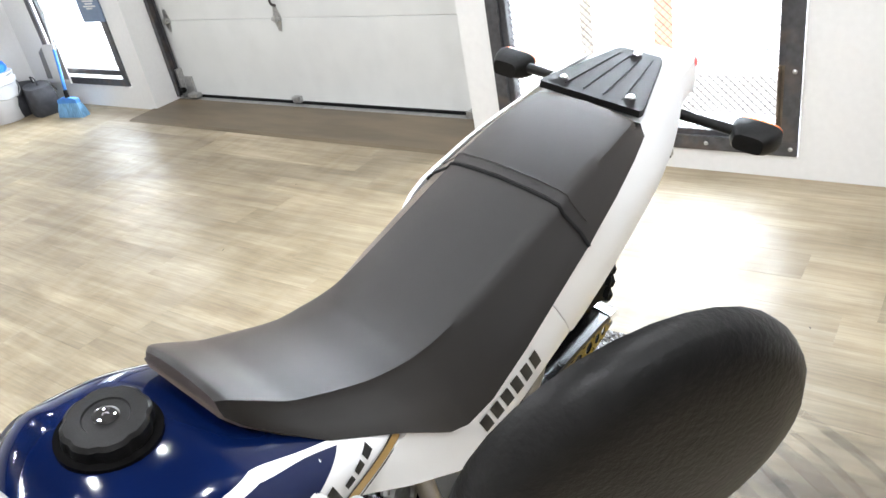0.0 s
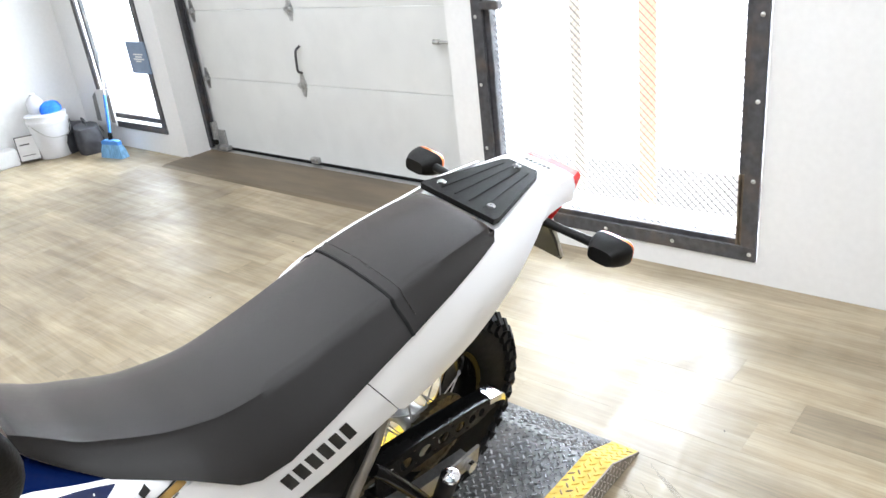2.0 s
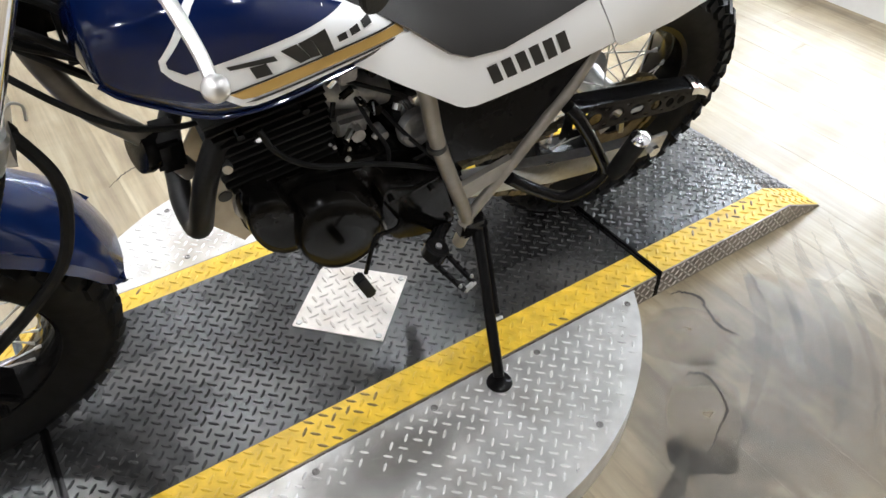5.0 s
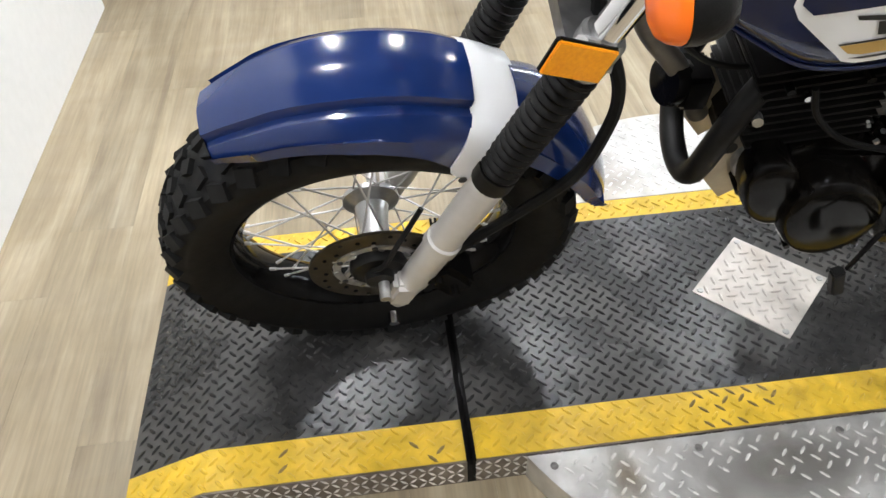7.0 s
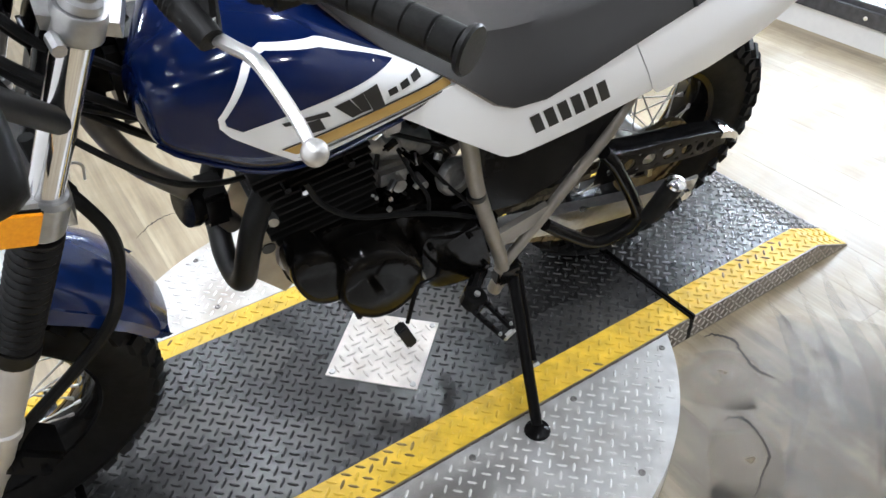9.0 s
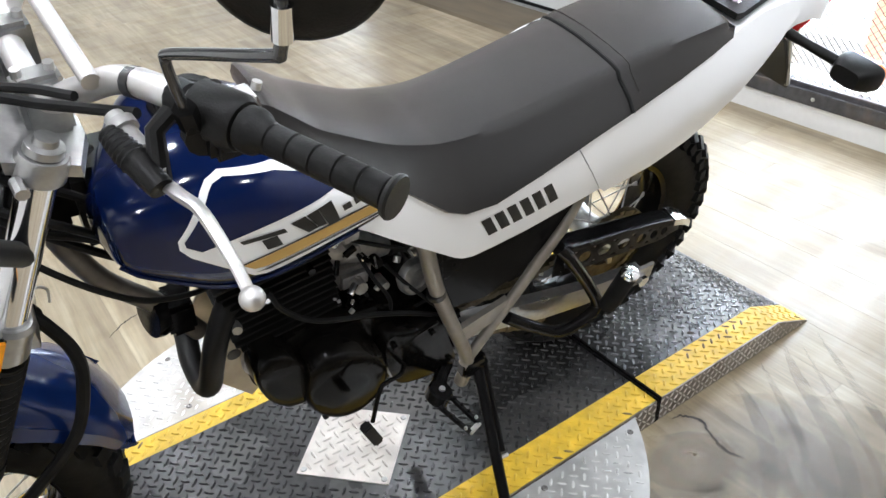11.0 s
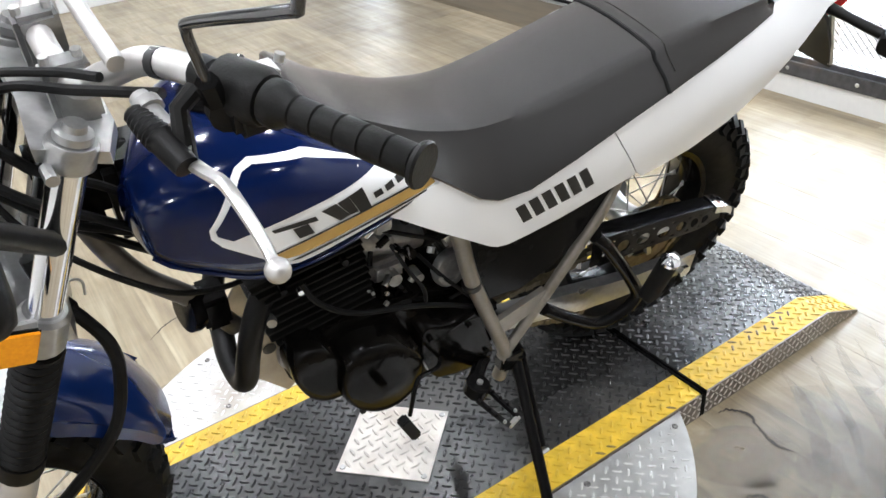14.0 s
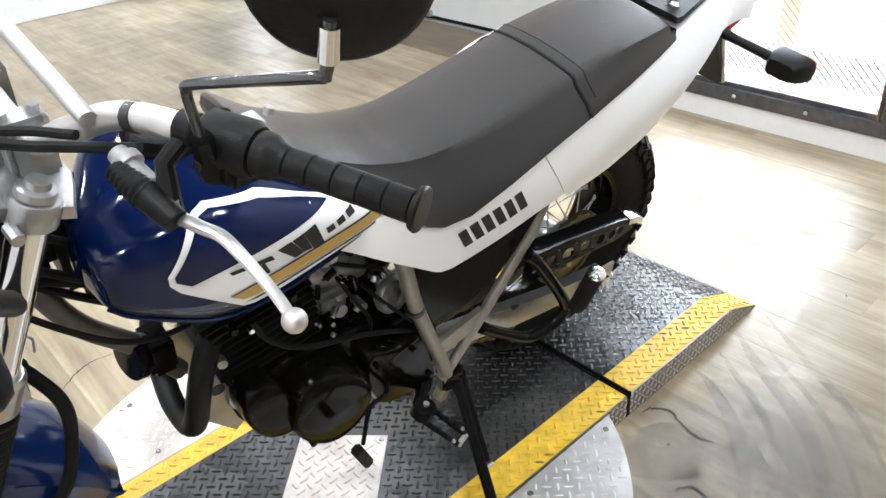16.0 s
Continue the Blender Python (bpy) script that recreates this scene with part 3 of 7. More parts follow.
for _z in (0.478, 0.952, 1.426, 1.9):
    for _y in (1.70, 3.085, 4.17):
        hinge(_y, _z)
part("pull_handle", sweep(bmesh.new(), curve_pts([(DX - 0.002, 3.055, 0.725), (DX - 0.035, 3.06, 0.70), (DX - 0.04, 3.066, 0.63), (DX - 0.035, 3.073, 0.575), (DX - 0.002, 3.076, 0.555)], 5), 0.008, 8), M_FRAME, door, "black lift handle")
_bm = boxes((DX - 0.02, DX - 0.001, 1.66, 1.73, 0.70, 0.79), bevel=0.003)
rod(_bm, (DX - 0.03, 1.70, 0.765), (DX - 0.035, 1.86, 0.772), 0.008)
sweep(_bm, [(DX - 0.035, 1.86, 0.772), (DX - 0.04, 1.90, 0.774)], 0.014, 8)
part("side_lock", _bm, M_GALV, door, "galvanised slide lock")
part("bottom_latch", boxes((DX - 0.03, DX - 0.002, 3.05, 3.12, -0.045, -0.005), (DX - 0.045, DX - 0.03, 3.06, 3.11, -0.02, -0.005), bevel=0.002), M_GALV, door)
for _y, _s in ((4.245, 1), (1.575, -1)):
    part("door_track", boxes((DX - 0.07, DX - 0.02, _y - 0.006, _y + 0.006, F + 0.03, 2.4), (DX - 0.075, DX - 0.065, _y - 0.03, _y + 0.006, F + 0.03, 2.4), (DX - 0.025, DX - 0.015, _y - 0.03, _y + 0.006, F + 0.03, 2.4), bevel=0.001), M_FRAME, door, "dark steel roller track")
    part("corner_bracket", boxes((DX - 0.012, DX - 0.002, _y - _s * 0.14, _y - _s * 0.03, -0.03, 0.09), (DX - 0.05, DX - 0.002, _y - _s * 0.05, _y - _s * 0.03, -0.05, 0.15), (DX - 0.06, DX - 0.012, _y - _s * 0.2, _y - _s * 0.1, -0.05, -0.02), bevel=0.002), M_GALV, door, "galvanised corner bracket")
    part("roller", sweep(bmesh.new(), [(DX - 0.045, _y - _s * 0.06, 0.0), (DX - 0.045, _y, 0.0)], 0.02, 12), M_RUBBER, door)
wall("wall_reveal", [(WXL, DX + 0.3, 4.25, 4.38, F, TOP)], "white painted reveal of the shutter door")
wall("wall_reveal_near", [(DX - 0.005, DX + 0.3, 1.46, 1.54, F, TOP)], "white painted reveal of the shutter door")
wall("wall_lintel", [(DX - 0.1, DX + 0.3, 1.52, 4.30, 2.36, TOP)], "white painted lintel over the shutter door")
_bm = bmesh.new()
extrude_poly(_bm, [(1.63, F + 0.001), (1.66, F + 0.01), (DX - 0.06, F + 0.012), (DX - 0.06, F + 0.001)], 2.74, lambda p: (p[0], 1.545 + p[2], p[1]))
tagged(link_mesh("threshold", _bm, M_THRESH), "dark brown worn wooden threshold before the garage door", "threshold", kind="structure")

# ---- motorcycle stand: turntable disc, track with ramps ----
T0, T1 = -1.262, 0.0          # joints of the middle deck
TW = 0.612                    # track width
YB = 0.08                     # yellow band
stand = tagged(new("display_turntable"), "low diamond-plate motorcycle turntable with black track, yellow edges and ramps", "turntable")


def tread(bm, cells, pitch, length, width, height, z_of, angle=45.0, skip=None):
    """Raised lens-shaped bars in a basket weave: each one's end points at the middle of its neighbours."""
    (x0, x1), (y0, y1) = cells
    ca, sa = math.cos(radians(angle)), math.sin(radians(angle))
    mx, my = (x0 + x1) / 2, (y0 + y1) / 2
    n = int(math.hypot(x1 - x0, y1 - y0) / 2 / pitch) + 2
    verts, faces = [], []
    edge = width / 2
    for i in range(-n, n + 1):
        for j in range(-n, n + 1):
            x, y = mx + (i * ca - j * sa) * pitch, my + (i * sa + j * ca) * pitch
            if not (x0 + edge < x < x1 - edge and y0 + edge < y < y1 - edge) or (skip and skip(x, y)):
                continue
            c, s = (ca, sa) if (i + j) % 2 else (-sa, ca)
            k = len(verts)
            for u, v in ((-length / 2, 0), (-length / 4, -width / 2), (length / 4, -width / 2), (length / 2, 0), (length / 4, width / 2), (-length / 4, width / 2)):
                px, py = min(x1, max(x0, x + u * c - v * s)), min(y1, max(y0, y + u * s + v * c))
                verts.append((px, py, z_of(px) + 0.0002))
            for u, v in ((-length / 3.4, 0), (-length / 5, -width / 5), (length / 5, -width / 5), (length / 3.4, 0), (length / 5, width / 5), (-length / 5, width / 5)):
                px, py = min(x1, max(x0, x + u * c - v * s)), min(y1, max(y0, y + u * s + v * c))
                verts.append((px, py, z_of(px) + height))
            faces += [(k + a, k + (a + 1) % 6, k + 6 + (a + 1) % 6, k + 6 + a) for a in range(6)] + [tuple(k + 6 + a for a in range(6))]
    me = bpy.data.meshes.new("tread")
    me.from_pydata(verts, [], faces)
    bm.from_mesh(me)
    bpy.data.meshes.remove(me)
    return bm


def scraped(x, y):
    """Where boots and tyres have taken the yellow paint off the bars."""
    return noise.noise(Vector((x * 5.5, y * 5.5, 2.0))) + 0.6 * noise.noise(Vector((x * 60, y * 60, 5.0))) > 0.42


def trodden(x, y):
    """Where the bars of the round deck are worn away."""
    near = 1.0 - math.hypot((x + 0.80) / 0.30, (y + 0.12) / 0.16)
    return near + 0.9 * noise.noise(Vector((x * 70, y * 70, 1.0))) > 0.72


def deck_z(x):
    return float(np.interp(x, (T0 - 0.605, T0 - 0.45, T1 + 0.455, T1 + 0.605), (F + 0.006, 0, 0, F + 0.006)))


def deck_piece(name, x0, x1, y0, y1, mat, label, lip=0.0):
    """A folded plate from x0 to x1 that follows the ramps, with a skirt down to the floor."""
    xs = sorted({x0, x1, *[x for x in (T0 - 0.45, T1 + 0.455) if x0 < x < x1]})
    bm = bmesh.new()
    outline = [(x, deck_z(x)) for x in xs] + [(x, max(F + 0.0005, deck_z(x) - 0.004 - lip)) for x in reversed(xs)]
    extrude_poly(bm, outline, y1 - y0, lambda p: (p[0], y0 + p[2], p[1]))
    return bm


for _name, _x0, _x1 in (("front_ramp", T0 - 0.605, T0 - 0.004), ("middle_deck", T0 + 0.004, T1 - 0.004), ("rear_ramp", T1 + 0.004, T1 + 0.605)):
    _deck = part(_name, deck_piece(_name, _x0, _x1, YB, TW - 0.06, M_TRACK, ""), M_TRACK, stand, "black painted diamond plate", smooth=None)
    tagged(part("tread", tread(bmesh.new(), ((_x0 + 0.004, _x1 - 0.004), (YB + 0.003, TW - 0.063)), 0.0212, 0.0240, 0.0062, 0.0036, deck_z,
                skip=(lambda x, y: abs(x + 0.623) + abs(y - 0.308) < 0.152) if _name == "middle_deck" else None), M_TREAD_GLINT if _name == "rear_ramp" else M_TREAD_DARK, _deck, smooth=None), kind="stuff")
    for _y0, _y1 in ((0.0, YB), (TW - 0.06, TW)):
        _band = part("yellow_edge", deck_piece(_name, _x0, _x1, _y0, _y1, M_YELLOW, ""), M_YELLOW, stand, "yellow painted edge band", smooth=None)
        tagged(part("tread", tread(bmesh.new(), ((_x0 + 0.004, _x1 - 0.004), (_y0 + 0.001, _y1 - 0.001)), 0.0212, 0.0245, 0.0066, 0.0030, deck_z, skip=scraped), M_YELLOW, _band, smooth=None), kind="stuff")
        tagged(part("scraped_tread", tread(bmesh.new(), ((_x0 + 0.004, _x1 - 0.004), (_y0 + 0.001, _y1 - 0.001)), 0.0212, 0.0235, 0.0060, 0.0028, deck_z, skip=lambda x, y: not scraped(x, y)), M_SCRAPED, _band, "bars scraped bare of their yellow paint", smooth=None), kind="stuff")
    for _y in (0.0, TW):
        _sk = bmesh.new()
        _xs = sorted({_x0, _x1, *[x for x in (T0 - 0.45, T1 + 0.455) if _x0 < x < _x1]})
        extrude_poly(_sk, [(x, deck_z(x) - 0.0015) for x in _xs] + [(x, F) for x in reversed(_xs)], 0.004, lambda p: (p[0], _y - 0.002 + p[2] - (0.0015 if _y == 0 else -0.0015), p[1]))
        part("skirt", _sk, M_SKIRT, stand, "bare aluminium tread skirt", smooth=None)
    _sk = bmesh.new()
    for i in range(int((_x1 - _x0) / 0.0165)):
        for j in range(4):
            x, z = _x0 + (i + 0.5) * 0.0165, F + 0.010 + j * 0.0165
            if z > deck_z(x) - 0.008:
                continue
            a = radians(45 if (i + j) % 2 else -45)
            ring = [_sk.verts.new((x + u * math.cos(a) - v * math.sin(a), -0.0036, z + u * math.sin(a) + v * math.cos(a))) for u, v in ((-0.0105, 0), (0, -0.0028), (0.0105, 0), (0, 0.0028))]
            tip = _sk.verts.new((x, -0.0062, z))
            for k in range(4):
                _sk.faces.new((ring[k], ring[(k + 1) % 4], tip))
    tagged(part("skirt_tread", _sk, M_COVER, stand, smooth=None), kind="stuff")
for _x in (T0, T1):
    _bm = boxes((_x - 0.0085, _x - 0.0022, -0.004, TW, F, 0.004), (_x + 0.0022, _x + 0.0085, -0.004, TW, F, 0.004), (_x - 0.004, _x + 0.004, -0.004, TW, F, -0.01), bevel=0.001)
    part("joint_bar", _bm, M_BLACK, stand, "black steel joint between the plates")

DC, DR = (-0.625, 0.306), 0.625


def disc_side(sign):
    """The part of the round deck that shows on one side of the track."""
    edge = -0.0062 - DC[1] if sign < 0 else TW + 0.0062 - DC[1]
    a0 = math.asin(edge / DR)
    pts = []
    n = 48
    for k in range(n + 1):
        a = (math.pi - a0) + (math.tau + 2 * a0 - math.pi) * k / n if sign < 0 else a0 + (math.pi - 2 * a0) * k / n
        pts.append((DC[0] + DR * math.cos(a), DC[1] + DR * math.sin(a)))
    bm = bmesh.new()
    extrude_poly(bm, pts, 0.066, lambda p: (p[0], p[1], F + 0.001 + p[2]))
    return bm


def off_disc(x, y):
    return math.hypot(x - DC[0], y - DC[1]) > DR - 0.018 or trodden(x, y)


for _s in (-1, 1):
    _d = part("disc", disc_side(_s), M_SILVER, stand, "bare aluminium turntable disc", smooth=None)
    _ys = (DC[1] - DR, -0.02) if _s < 0 else (TW + 0.02, DC[1] + DR)
    tagged(part("tread", tread(bmesh.new(), ((DC[0] - DR, DC[0] + DR), _ys), 0.0225, 0.0215, 0.0056, 0.0021, lambda x: -0.003, skip=off_disc), M_DISC_BAR, _d, smooth=None), kind="stuff")
    _rows = [(-1.125 + k * 0.25, -0.03 if _s < 0 else TW + 0.04) for k in range(5)] + [(-0.387, -0.233 if _s < 0 else 0.85), (-0.86, -0.233 if _s < 0 else 0.85)]
    for _x, _y in _rows:
        part("screw", lathe(bmesh.new(), [(0.007, 0), (0.007, 0.0015), (0.005, 0.003), (0.003, 0.003), (0.0025, 0.0018), (0.0005, 0.0018)], (_x, _y, -0.003), (0, 0, 1), 12, closed=False), M_SCREW, _d)

# small square cover plate laid diagonally
_q = Matrix.Translation((-0.623, 0.308, 0.0006)) @ Matrix.Rotation(radians(44), 4, "Z")
_bm = bmesh.new()
box(_bm, -0.1, 0.1, -0.1, 0.1, 0, 0.003, bevel=0.0006, m=_q)
cover = part("cover_plate", _bm, M_COVER, stand, "bright square aluminium tread cover plate", smooth=None)
_bm = tread(bmesh.new(), ((-0.097, 0.097), (-0.097, 0.097)), 0.0225, 0.0265, 0.0066, 0.0027, lambda x: 0.003, 45.0)
bmesh.ops.transform(_bm, matrix=_q, verts=_bm.verts)
tagged(part("tread", _bm, M_COVER, cover, smooth=None), kind="stuff")
for _u in (-0.088, 0.088):
    for _v in (-0.088, 0.088):
        part("screw", lathe(bmesh.new(), [(0.007, 0), (0.006, 0.002), (0.0005, 0.0022)], _q @ Vector((_u, _v, 0.003)), (0, 0, 1), 10, closed=False), M_GALV, cover)

# ---- motorcycle ----
LEAN, HEAD = 13.0, -3.5
bike = tagged(new("motorcycle"), "blue and white dual-sport motorcycle leaning on its side stand", "motorcycle")
bike.matrix_world = pose(-0.7, 0.32, 0, 0, 0, HEAD) @ pose(0, 0, 0, LEAN, 0, 0)
RA = Vector((0.715, 0.085, 0.322))
FA = Vector((-0.678, 0, 0.336))
UP = Vector((0.385, 0, 0.923)).normalized()
# steered front end: slight left lock, tipped further to fit the camera's view
FM = pose(0, 0, 0, 4.0, 0, 0) @ Matrix.Translation((-0.45, 0, 0.75)) @ Matrix.Rotation(radians(5.0), 4, UP) @ Matrix.Translation((0.45, 0, -0.75))
FMI = FM.inverted()


def front(name, bm, mat, parent=None, label="", smooth=35):
    bmesh.ops.transform(bm, matrix=FM, verts=bm.verts)
    return part(name, bm, mat, parent or bike, label, smooth)


def mirror(p):
    return Vector((p[0], -p[1], p[2]))


# wheels -------------------------------------------------------------
def knobbly(centre, radius, width, rim_r, blocks, rows, place):
    bm = lathe(bmesh.new(), [(rim_r - 0.004, -width * 0.3), (rim_r + 0.012, -width * 0.40), (rim_r + 0.035, -width * 0.475), ((radius + rim_r) / 2, -width * 0.5), (radius - 0.04, -width * 0.49), (radius - 0.022, -width * 0.43), (radius - 0.013, -width * 0.25),
                             (radius - 0.010, 0), (radius - 0.013, width * 0.25), (radius - 0.022, width * 0.43), (radius - 0.04, width * 0.49), ((radius + rim_r) / 2, width * 0.5), (rim_r + 0.035, width * 0.475), (rim_r + 0.012, width * 0.40), (rim_r - 0.004, width * 0.3)], centre, (0, 1, 0), 72)
    t = place("tyre", bm, M_TYRE, None, "black knobbly rubber tyre")
    bm = bmesh.new()
    for r, (off, half, lift, tilt, long) in enumerate(rows):
        for k in range(blocks):
            a = (k + (0.5 if r % 2 else 0)) * math.tau / blocks
            m = Matrix.Translation(centre) @ Matrix.Rotation(a, 4, "Y") @ Matrix.Translation((0, off, radius - lift)) @ Matrix.Rotation(tilt, 4, "X") @ Matrix.Rotation(0.35 * (1 if r % 2 else -1), 4, "Z")
            box(bm, -long, long, -half, half, -0.014, 0.008, m=m)
    tagged(place("tread", bm, M_TYRE, t, smooth=None), kind="stuff")
    return t


def back(name, bm, mat, parent=None, label="", smooth=35):
    return part(name, bm, mat, parent or bike, label, smooth)


def wheel(centre, rim_r, half, hub_r, hub_half, spokes, place):
    bm = lathe(bmesh.new(), [(rim_r + 0.004, -half), (rim_r + 0.010, -half + 0.004), (rim_r - 0.002, -half + 0.012), (rim_r - 0.014, -half * 0.4), (rim_r - 0.014, half * 0.4), (rim_r - 0.002, half - 0.012),
                             (rim_r + 0.010, half - 0.004), (rim_r + 0.004, half), (rim_r - 0.008, half - 0.003), (rim_r - 0.022, half * 0.45), (rim_r - 0.024, 0), (rim_r - 0.022, -half * 0.45), (rim_r - 0.008, -half + 0.003)], centre, (0, 1, 0), 72)
    rim = place("rim", bm, M_BLACK, None, "black wheel rim")
    bm = lathe(bmesh.new(), [(0.009, -hub_half - 0.014), (0.024, -hub_half - 0.012), (hub_r * 0.8, -hub_half - 0.004), (hub_r, -hub_half), (hub_r, -hub_half + 0.008), (hub_r * 0.6, -hub_half + 0.02), (hub_r * 0.5, 0), (hub_r * 0.6, hub_half - 0.02),
                             (hub_r, hub_half - 0.008), (hub_r, hub_half), (hub_r * 0.8, hub_half + 0.004), (0.024, hub_half + 0.012), (0.009, hub_half + 0.014)], centre, (0, 1, 0), 32)
    place("hub", bm, M_ALLOY, rim, "cast alloy hub")
    # yellow reflection in the rim, made as a thin gold ring
    place("rim_line", lathe(bmesh.new(), [(rim_r - 0.012, half - 0.006), (rim_r - 0.007, half - 0.004), (rim_r - 0.009, half - 0.0015), (rim_r - 0.014, half - 0.004)], centre, (0, 1, 0), 72), M_GOLD, rim, "thin gold line on the rim edge")
    for k in range(spokes):
        side = -1 if k % 2 else 1
        a = (k // 2) * math.tau / (spokes / 2) + (0.09 if side > 0 else 0)
        b = a + (0.62 if (k // 2) % 2 else -0.62)
        p = Vector(centre) + Vector((math.cos(a) * hub_r * 0.93, side * (hub_half - 0.004), math.sin(a) * hub_r * 0.93))
        q = Vector(centre) + Vector((math.cos(b) * (rim_r - 0.018), side * half * 0.2, math.sin(b) * (rim_r - 0.018)))
        bm = rod(bmesh.new(), p, q, 0.0018, 6)
        rod(bm, q, q + (p - q).normalized() * 0.016, 0.0032, 6)
        place("spoke", bm, M_SPOKE, rim)
    return rim


knobbly(FA, 0.333, 0.135, 0.232, 40, [(-0.057, 0.0125, 0.024, 0.8, 0.013), (-0.029, 0.011, 0.014, 0.25, 0.012), (0.0, 0.011, 0.011, 0, 0.011), (0.029, 0.011, 0.014, -0.25, 0.012), (0.057, 0.0125, 0.024, -0.8, 0.013)], front)
wheel(FA, 0.230, 0.04, 0.047, 0.055, 36, front)
knobbly(RA, 0.322, 0.164, 0.197, 44, [(-0.0825, 0.011, 0.046, 1.3, 0.0115), (-0.076, 0.0155, 0.024, 0.75, 0.0138), (-0.043, 0.014, 0.015, 0.25, 0.014), (0.0, 0.016, 0.011, 0, 0.013), (0.043, 0.014, 0.015, -0.25, 0.014), (0.076, 0.0155, 0.024, -0.75, 0.0138), (0.0825, 0.011, 0.046, -1.3, 0.0115)], back)
wheel(RA, 0.195, 0.056, 0.062, 0.06, 32, back)

# front brake
_bm = lathe(bmesh.new(), [(0.074, -0.0025), (0.11, -0.0025), (0.11, 0.0025), (0.074, 0.0025)], FA + Vector((0, -0.072, 0)), (0, 1, 0), 48)
disc = front("brake_disc", _bm, M_DISC, None, "bronze-tinted steel brake disc")
for k in range(6):
    a = k * math.tau / 6 + 0.2
    front("disc_spider", rod(bmesh.new(), FA + Vector((math.cos(a) * 0.04, -0.066, math.sin(a) * 0.04)), FA + Vector((math.cos(a + 0.35) * 0.078, -0.072, math.sin(a + 0.35) * 0.078)), 0.0045, 6), M_DULL, disc)
front("disc_ring", lathe(bmesh.new(), [(0.060, -0.002), (0.072, -0.002), (0.072, 0.002), (0.060, 0.002)], FA + Vector((0, -0.0735, 0)), (0, 1, 0), 40), M_DULL, disc)
for k in range(12):
    a = k * math.tau / 12
    front("disc_rivet", lathe(bmesh.new(), [(0.0052, 0), (0.0045, 0.0022), (0.0003, 0.0026)], FA + Vector((math.cos(a) * 0.0665, -0.0755, math.sin(a) * 0.0665)), (0, -1, 0), 8, closed=False), M_INK if k % 2 else M_ALLOY, disc)
hubcap = front("speedometer_drive", lathe(bmesh.new(), [(0.046, 0.0), (0.046, 0.012), (0.042, 0.018), (0.024, 0.022), (0.022, 0.034), (0.0004, 0.036)], FA + Vector((0, -0.066, 0)), (0, -1, 0), 28, closed=False), M_MATT, None, "black speedometer drive at the hub")
front("drive_cable", sweep(bmesh.new(), curve_pts([FA + Vector((-0.01, -0.09, 0.02)), FA + Vector((0.010, -0.098, 0.05)), FA + Vector((0.035, -0.092, 0.10)), FA + Vector((0.075, -0.07, 0.16))], 6), 0.0042, 8), M_RUBBER, hubcap)
for k in range(24):
    a = k * math.tau / 24
    r = 0.084 + 0.008 * (k % 3)
    front("disc_hole", lathe(bmesh.new(), [(0.0035, 0), (0.0036, 0.001), (0.0002, 0.001)], FA + Vector((math.cos(a) * r, -0.0748, math.sin(a) * r)), (0, -1, 0), 8, closed=False), M_BLACK, disc)
_bm = bmesh.new()
box(_bm, -0.045, 0.045, -0.035, 0.03, -0.028, 0.028, bevel=0.008, m=Matrix.Translation(FA + Vector((0.105, -0.085, -0.005))) @ Matrix.Rotation(radians(60), 4, "Y"))
caliper = front("brake_caliper", _bm, M_BLACK, None, "black brake caliper")
for _dx, _dz in ((0.09, 0.02), (0.115, -0.03)):
    front("caliper_bolt", rod(bmesh.new(), FA + Vector((_dx, -0.12, _dz)), FA + Vector((_dx, -0.128, _dz)), 0.007, 8), M_BLACK, caliper)
front("axle", rod(bmesh.new(), FA + Vector((0.005, -0.13, -0.005)), FA + Vector((0.005, 0.13, -0.005)), 0.009, 12), M_GALV)
front("axle_nut", rod(bmesh.new(), FA + Vector((0.012, -0.145, -0.075)), FA + Vector((0.012, -0.125, -0.075)), 0.009, 6), M_CHROME)

# fork --------------------------------------------------------------
FB = Vector((-0.657, 0, 0.247))


def fork_at(h, y):
    """A point on a fork leg at height h."""
    return FB + UP * ((h - FB.z) / UP.z) + Vector((0, y, 0))


